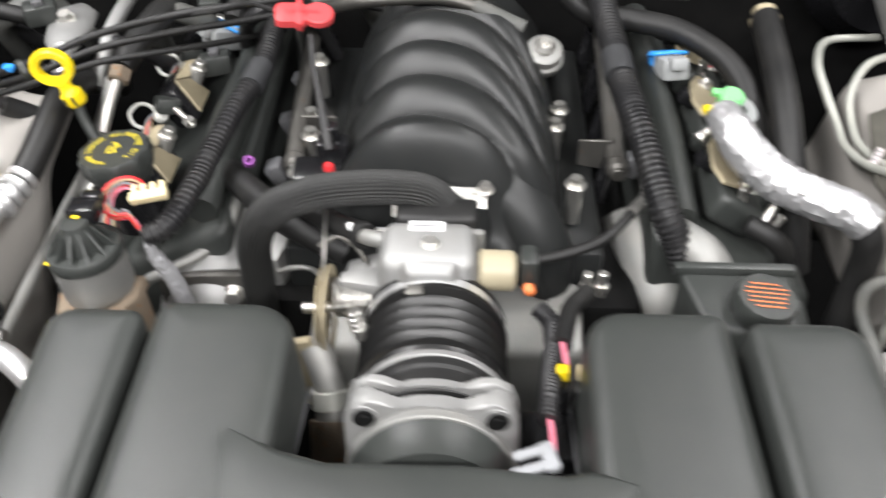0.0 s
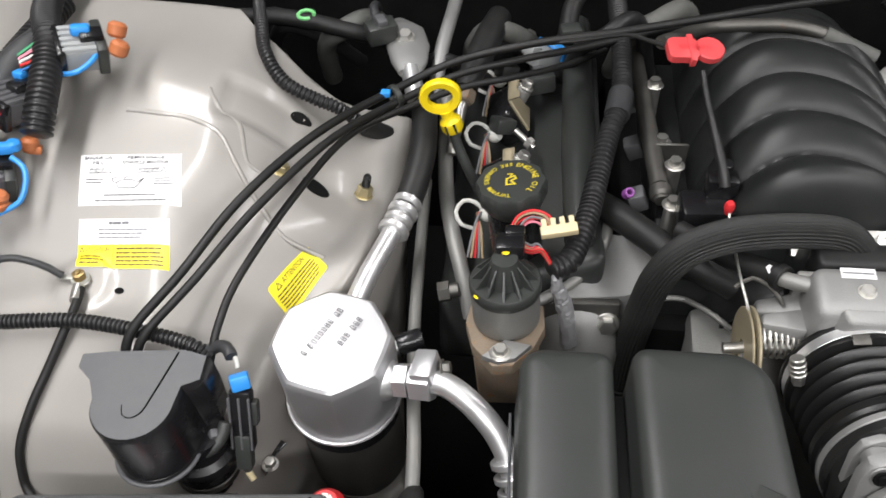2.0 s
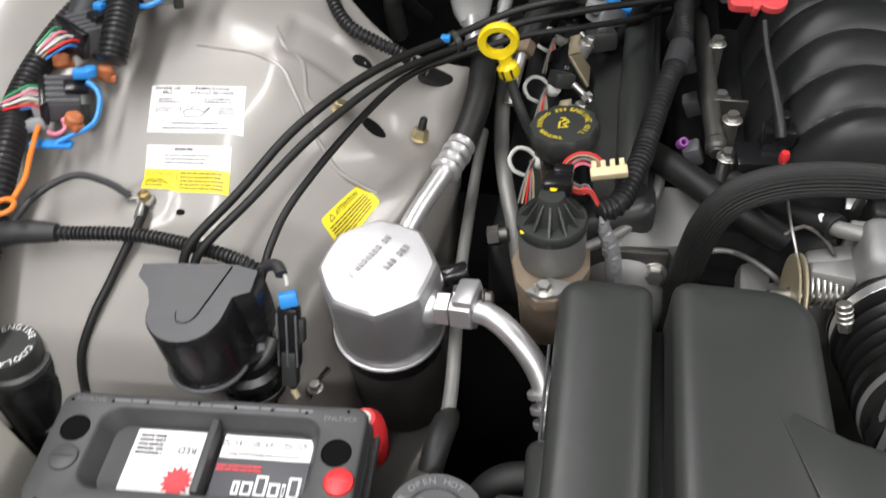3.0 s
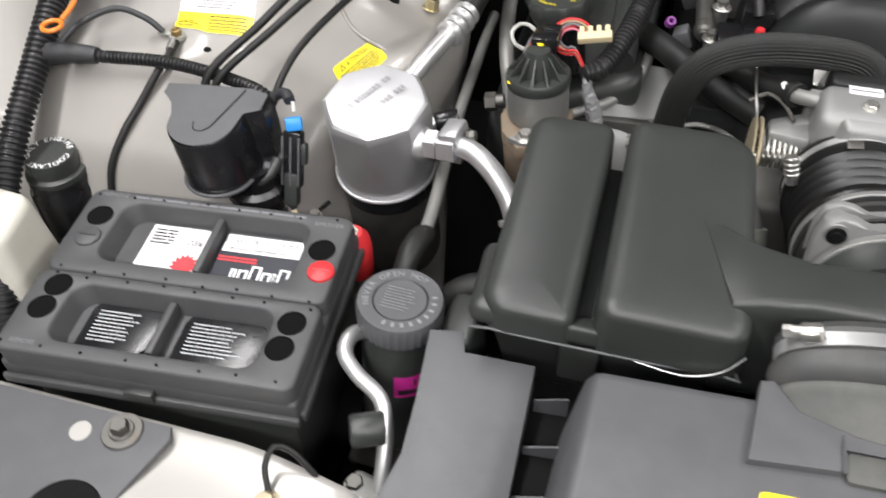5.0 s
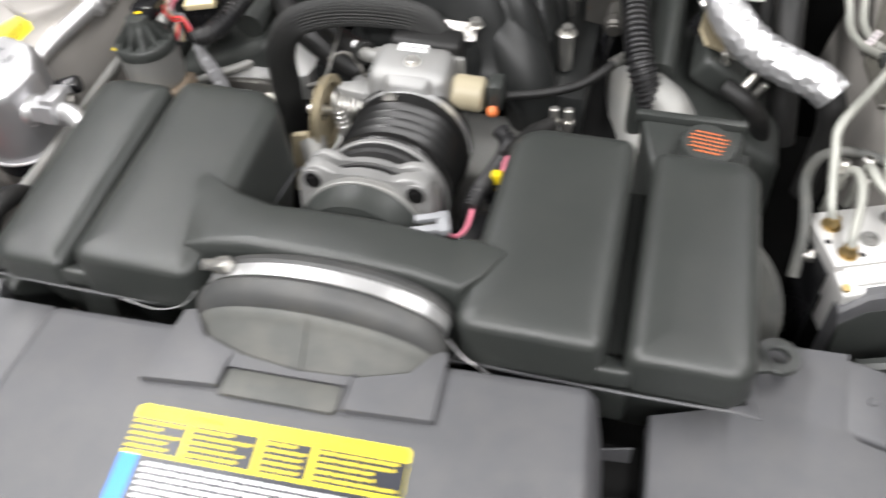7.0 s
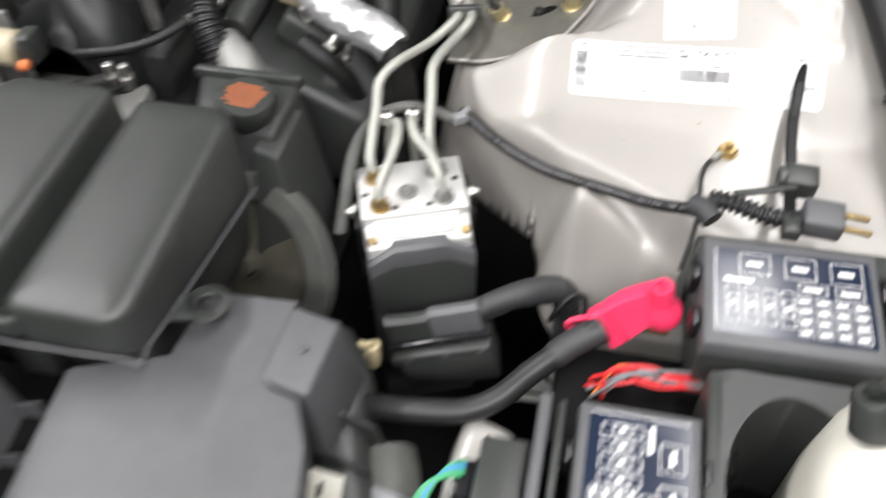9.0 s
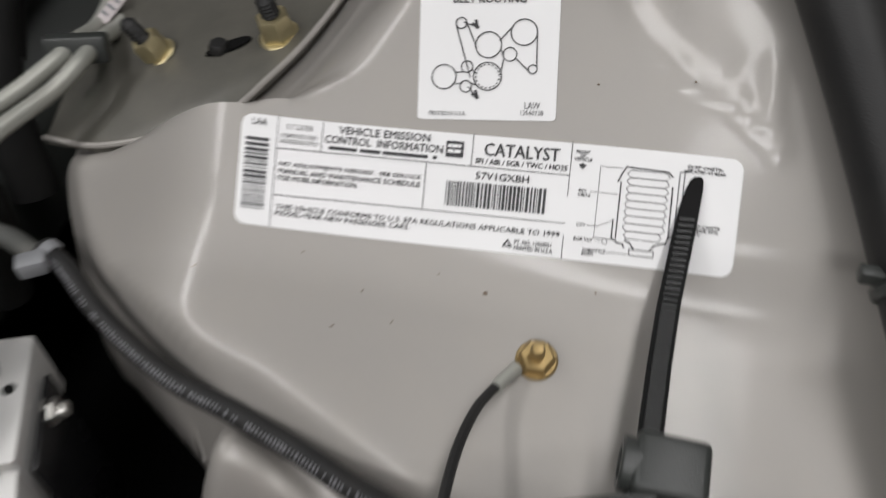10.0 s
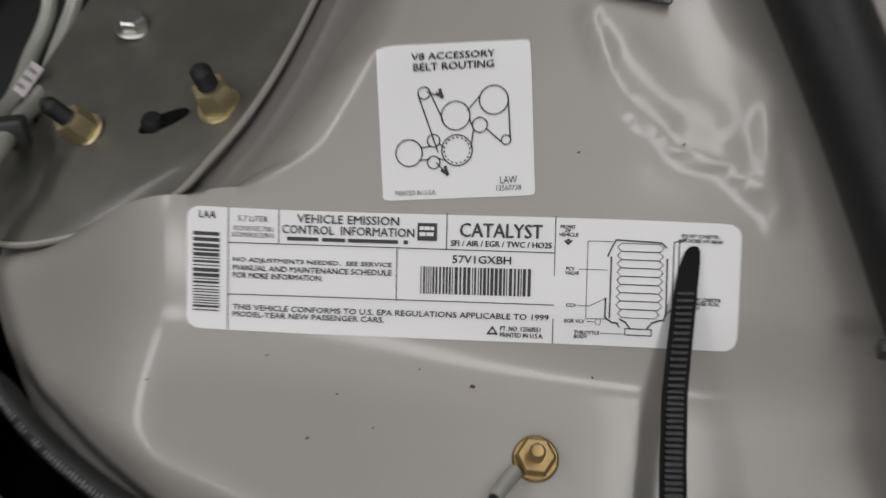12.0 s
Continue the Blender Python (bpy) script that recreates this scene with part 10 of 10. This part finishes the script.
for k in range(48):
    a = 2 * math.pi * k / 48
    c, d = math.cos(a), math.sin(a)
    hole.append((0.764 + 0.047 * c, 0.225 + 0.078 * d))
    t = min(0.052 / max(abs(c), 1e-6), (0.094 if d > 0 else 0.12) / max(abs(d), 1e-6))
    edge.append((0.764 + t * c, 0.225 + t * d))
part("mouth_plate", loft([[(x, y, 0.700) for x, y in edge], [(x, y, 0.867) for x, y in edge], [(x, y, 0.867) for x, y in hole], [(x, y, 0.72) for x, y in hole]], caps=False), PLASTIC, scoop)
# floor of the mouth coloured near black, as deep shade
part("mouth", lathe([(0, 0.0), (0.9, 0.0), (1.0, 0.02), (1.02, 0.06)], 40), SHADE_BLACK, scoop, m=T(0.764, 0.225, 0.715) @ Matrix.Diagonal((0.05, 0.08, 1, 1)))
wt = thing("washer_filler", (0.80, 0.22, 0.75), "yellowed white filler neck with a black tube", "filler neck")
part("tank", loft([[(0.828 + rx * math.cos(2 * math.pi * k / 28), 0.215 + ry * math.sin(2 * math.pi * k / 28), z) for k in range(28)] for rx, ry, z in ((0.064, 0.120, 0.70), (0.064, 0.115, 0.81), (0.062, 0.103, 0.868), (0.055, 0.088, 0.893), (0.038, 0.062, 0.906), (0.020, 0.04, 0.910))]), TANK_WHITE, wt)
part("neck", lathe([(0.009, 0), (0.0135, 0), (0.0135, 0.028), (0.0120, 0.030), (0.0075, 0.030), (0.0075, 0.01)], 28), PLASTIC, wt, m=T(0.796, 0.262, 0.905) @ pose(0, 0, 0, -18, -12, 0))
part("mark", lathe([(0, 0.0005), (0.0045, 0.0005), (0.005, 0)], 20), INK, wt, m=T(0.793, 0.214, 0.9005) @ pose(0, 0, 0, 0, -30, 0))


# ---------------------------------------------------------------- header tank with the orange-marked cap
def header_tank():
    top = thing("header_tank", (0.28, 0.52, 0.80), "black header tank with an orange-marked cap", "header tank")
    part("tank", hexa([(0.232, 0.470, 0.74), (0.330, 0.440, 0.74), (0.345, 0.560, 0.74), (0.225, 0.570, 0.74)], [(0.238, 0.500, 0.862), (0.318, 0.500, 0.862), (0.322, 0.566, 0.868), (0.220, 0.566, 0.868)], 0.006, 3), PLASTIC, top)
    part("rear_rim", box(0.108, 0.010, 0.012, 0.003), PLASTIC, top, m=T(0.270, 0.567, 0.869))
    part("slant_panel", hexa([(0.300, 0.430, 0.72), (0.370, 0.420, 0.72), (0.372, 0.520, 0.72), (0.318, 0.53, 0.72)], [(0.302, 0.485, 0.855), (0.326, 0.480, 0.850), (0.330, 0.545, 0.855), (0.306, 0.548, 0.858)], 0.003, 2), PLASTIC, top)
    m = T(0.2845, 0.5225, 0.862) @ pose(0, 0, 0, 4, 6, 0)
    cap = part("cap", lathe([(0, 0), (0.026, 0), (0.0275, 0.003), (0.0275, 0.018), (0.0255, 0.022), (0, 0.0225)], 14), PLASTIC, top, m=m)
    for k in range(6):
        y = -0.0125 + k * 0.005
        h = math.sqrt(max(0.0, 0.0205 ** 2 - y * y))
        rng = random.Random(k)
        part("warning_mark", rect(bmesh.new(), -h + rng.uniform(0, 0.004), y - 0.0007, h - rng.uniform(0, 0.006), y + 0.0007), ORANGE, cap, "orange warning mark", m=m @ T(0, 0, 0.0232))


header_tank()
fan = thing("cooling_fan", (0.31, 0.42, 0.62), "dark grey cooling fan hub under the silencer", "cooling fan")
mf = T(0.296, 0.450, 0.735) @ pose(0, 0, 0, 62, 0, -18)
part("ring", ring(0.070, 0.094, 0.018, 48), RUBBER_GREY, fan, m=mf)
part("hub", lathe([(0, -0.004), (0.060, -0.004), (0.066, 0.004), (0.062, 0.010), (0.030, 0.012), (0, 0.012)], 40), FAN_DUST, fan, m=mf)
part("hub_nut", hexbolt(0.011, 0.010), FAN_DUST, fan, m=mf @ T(0, 0, 0.012))

# foil-wrapped hose with the green cap
foil = thing("foil_hose", (0.33, 0.68, 0.86), "silver foil-wrapped heater hose with a black elbow", "hose")
pts = [(0.279, 0.728, 0.928), (0.284, 0.700, 0.926), (0.297, 0.676, 0.916), (0.322, 0.655, 0.903), (0.355, 0.638, 0.895), (0.385, 0.628, 0.889), (0.402, 0.619, 0.880)]
bm = tube(pts, [0.0165, 0.0190, 0.0205, 0.0205, 0.0200, 0.0195, 0.0185], 26, 0.0036)
rng3 = random.Random(12)
for v in bm.verts:
    v.co += Vector((rng3.uniform(-1, 1), rng3.uniform(-1, 1), rng3.uniform(-1, 1))) * 0.0011
part("foil", bm, FOIL, foil, sharp=16)
part("elbow", tube([(0.397, 0.621, 0.883), (0.407, 0.613, 0.860), (0.410, 0.612, 0.82), (0.405, 0.60, 0.76)], 0.0145, 16), RUBBER, foil, "black rubber elbow")
gc = thing("filler_plug", (0.288, 0.752, 0.91), "green plug cap with a yellow wire clip", "plug cap")
part("cap", add(cyl(0.0125, 0.018, 24, 0.003), box(0.010, 0.008, 0.006, 0.001), T(-0.014, 0.006, 0.010)), GREEN, gc, m=T(0.289, 0.751, 0.922) @ pose(0, 0, 0, 14, 8, 0))
part("collar", ring(0.008, 0.020, 0.004, 28), GREY_CONN, gc, m=T(0.300, 0.748, 0.918) @ pose(0, 0, 0, 14, 16, 0))
part("yellow_clip", box(0.012, 0.010, 0.008, 0.002), YELLOW, gc, "yellow clip", m=T(0.2695, 0.744, 0.921))
cable("heater_hose", [(0.366, 0.925, 0.925), (0.364, 0.86, 0.915), (0.361, 0.79, 0.900), (0.362, 0.74, 0.87), (0.37, 0.70, 0.82), (0.38, 0.68, 0.76)], 0.0165, RUBBER, "thick black heater hose beside the tower", "hose", n=18)
solo("hose_end", add(cyl(0.014, 0.022, 20, 0.003), cyl(0.018, 0.008, 20, 0.002)), TAN_METAL, "dull tan hose connector at the bulkhead", "hose connector", frame_to((0.367, 0.922, 0.920), (0.366, 0.952, 0.94)))
for x, y, z, a, b in ((0.268, 0.748, 0.884, -20, 50), (0.318, 0.652, 0.846, -30, 35), (0.330, 0.662, 0.828, -10, 30)):
    bt = thing("long_bolt", (x, y, z - 0.02), "bright plated stud bolt beside the coils", "bolt", "coil bolts")
    part("bolt", add(hexbolt(0.0072, 0.010, 1.3), cyl(0.0048, 0.028, 14)), STEEL, bt, m=T(x, y, z - 0.004) @ pose(0, 0, 0, a, b, 0))
cable("spark_lead", [(0.300, 0.640, 0.86), (0.325, 0.630, 0.85), (0.345, 0.635, 0.82), (0.352, 0.65, 0.77)], 0.0105, RUBBER, "black spark plug lead boot", "lead", n=14)
solo("front_arm", tube([(0.226, 0.620, 0.872), (0.246, 0.596, 0.862), (0.258, 0.585, 0.845), (0.262, 0.58, 0.81)], [0.012, 0.020, 0.022, 0.02], 18), CAST_DARK, "dull alloy bracket arm beside the header tank", "bracket")

# master cylinder and dark clutter at the back
mc = thing("brake_booster", (0.52, 0.98, 0.90), "dull black brake booster and reservoir at the bulkhead", "brake booster")
part("booster", lathe([(0, 0), (0.09, 0.0), (0.105, 0.02), (0.105, 0.06), (0.07, 0.10), (0, 0.105)], 40), PLASTIC_SHINY, mc, m=frame_to((0.56, 1.11, 0.93), (0.53, 0.95, 0.93)))
part("cylinder", tube([(0.535, 1.01, 0.93), (0.52, 0.93, 0.93), (0.512, 0.88, 0.93)], 0.022, 18), CAST_DARK, mc)
part("reservoir", box(0.05, 0.085, 0.045, 0.008, 3), PLASTIC_GREY, mc, m=T(0.522, 0.935, 0.972) @ pose(0, 0, 0, 0, 0, 8))
part("cap", cyl(0.02, 0.014, 24, 0.003), PLASTIC, mc, m=T(0.520, 0.92, 0.994))
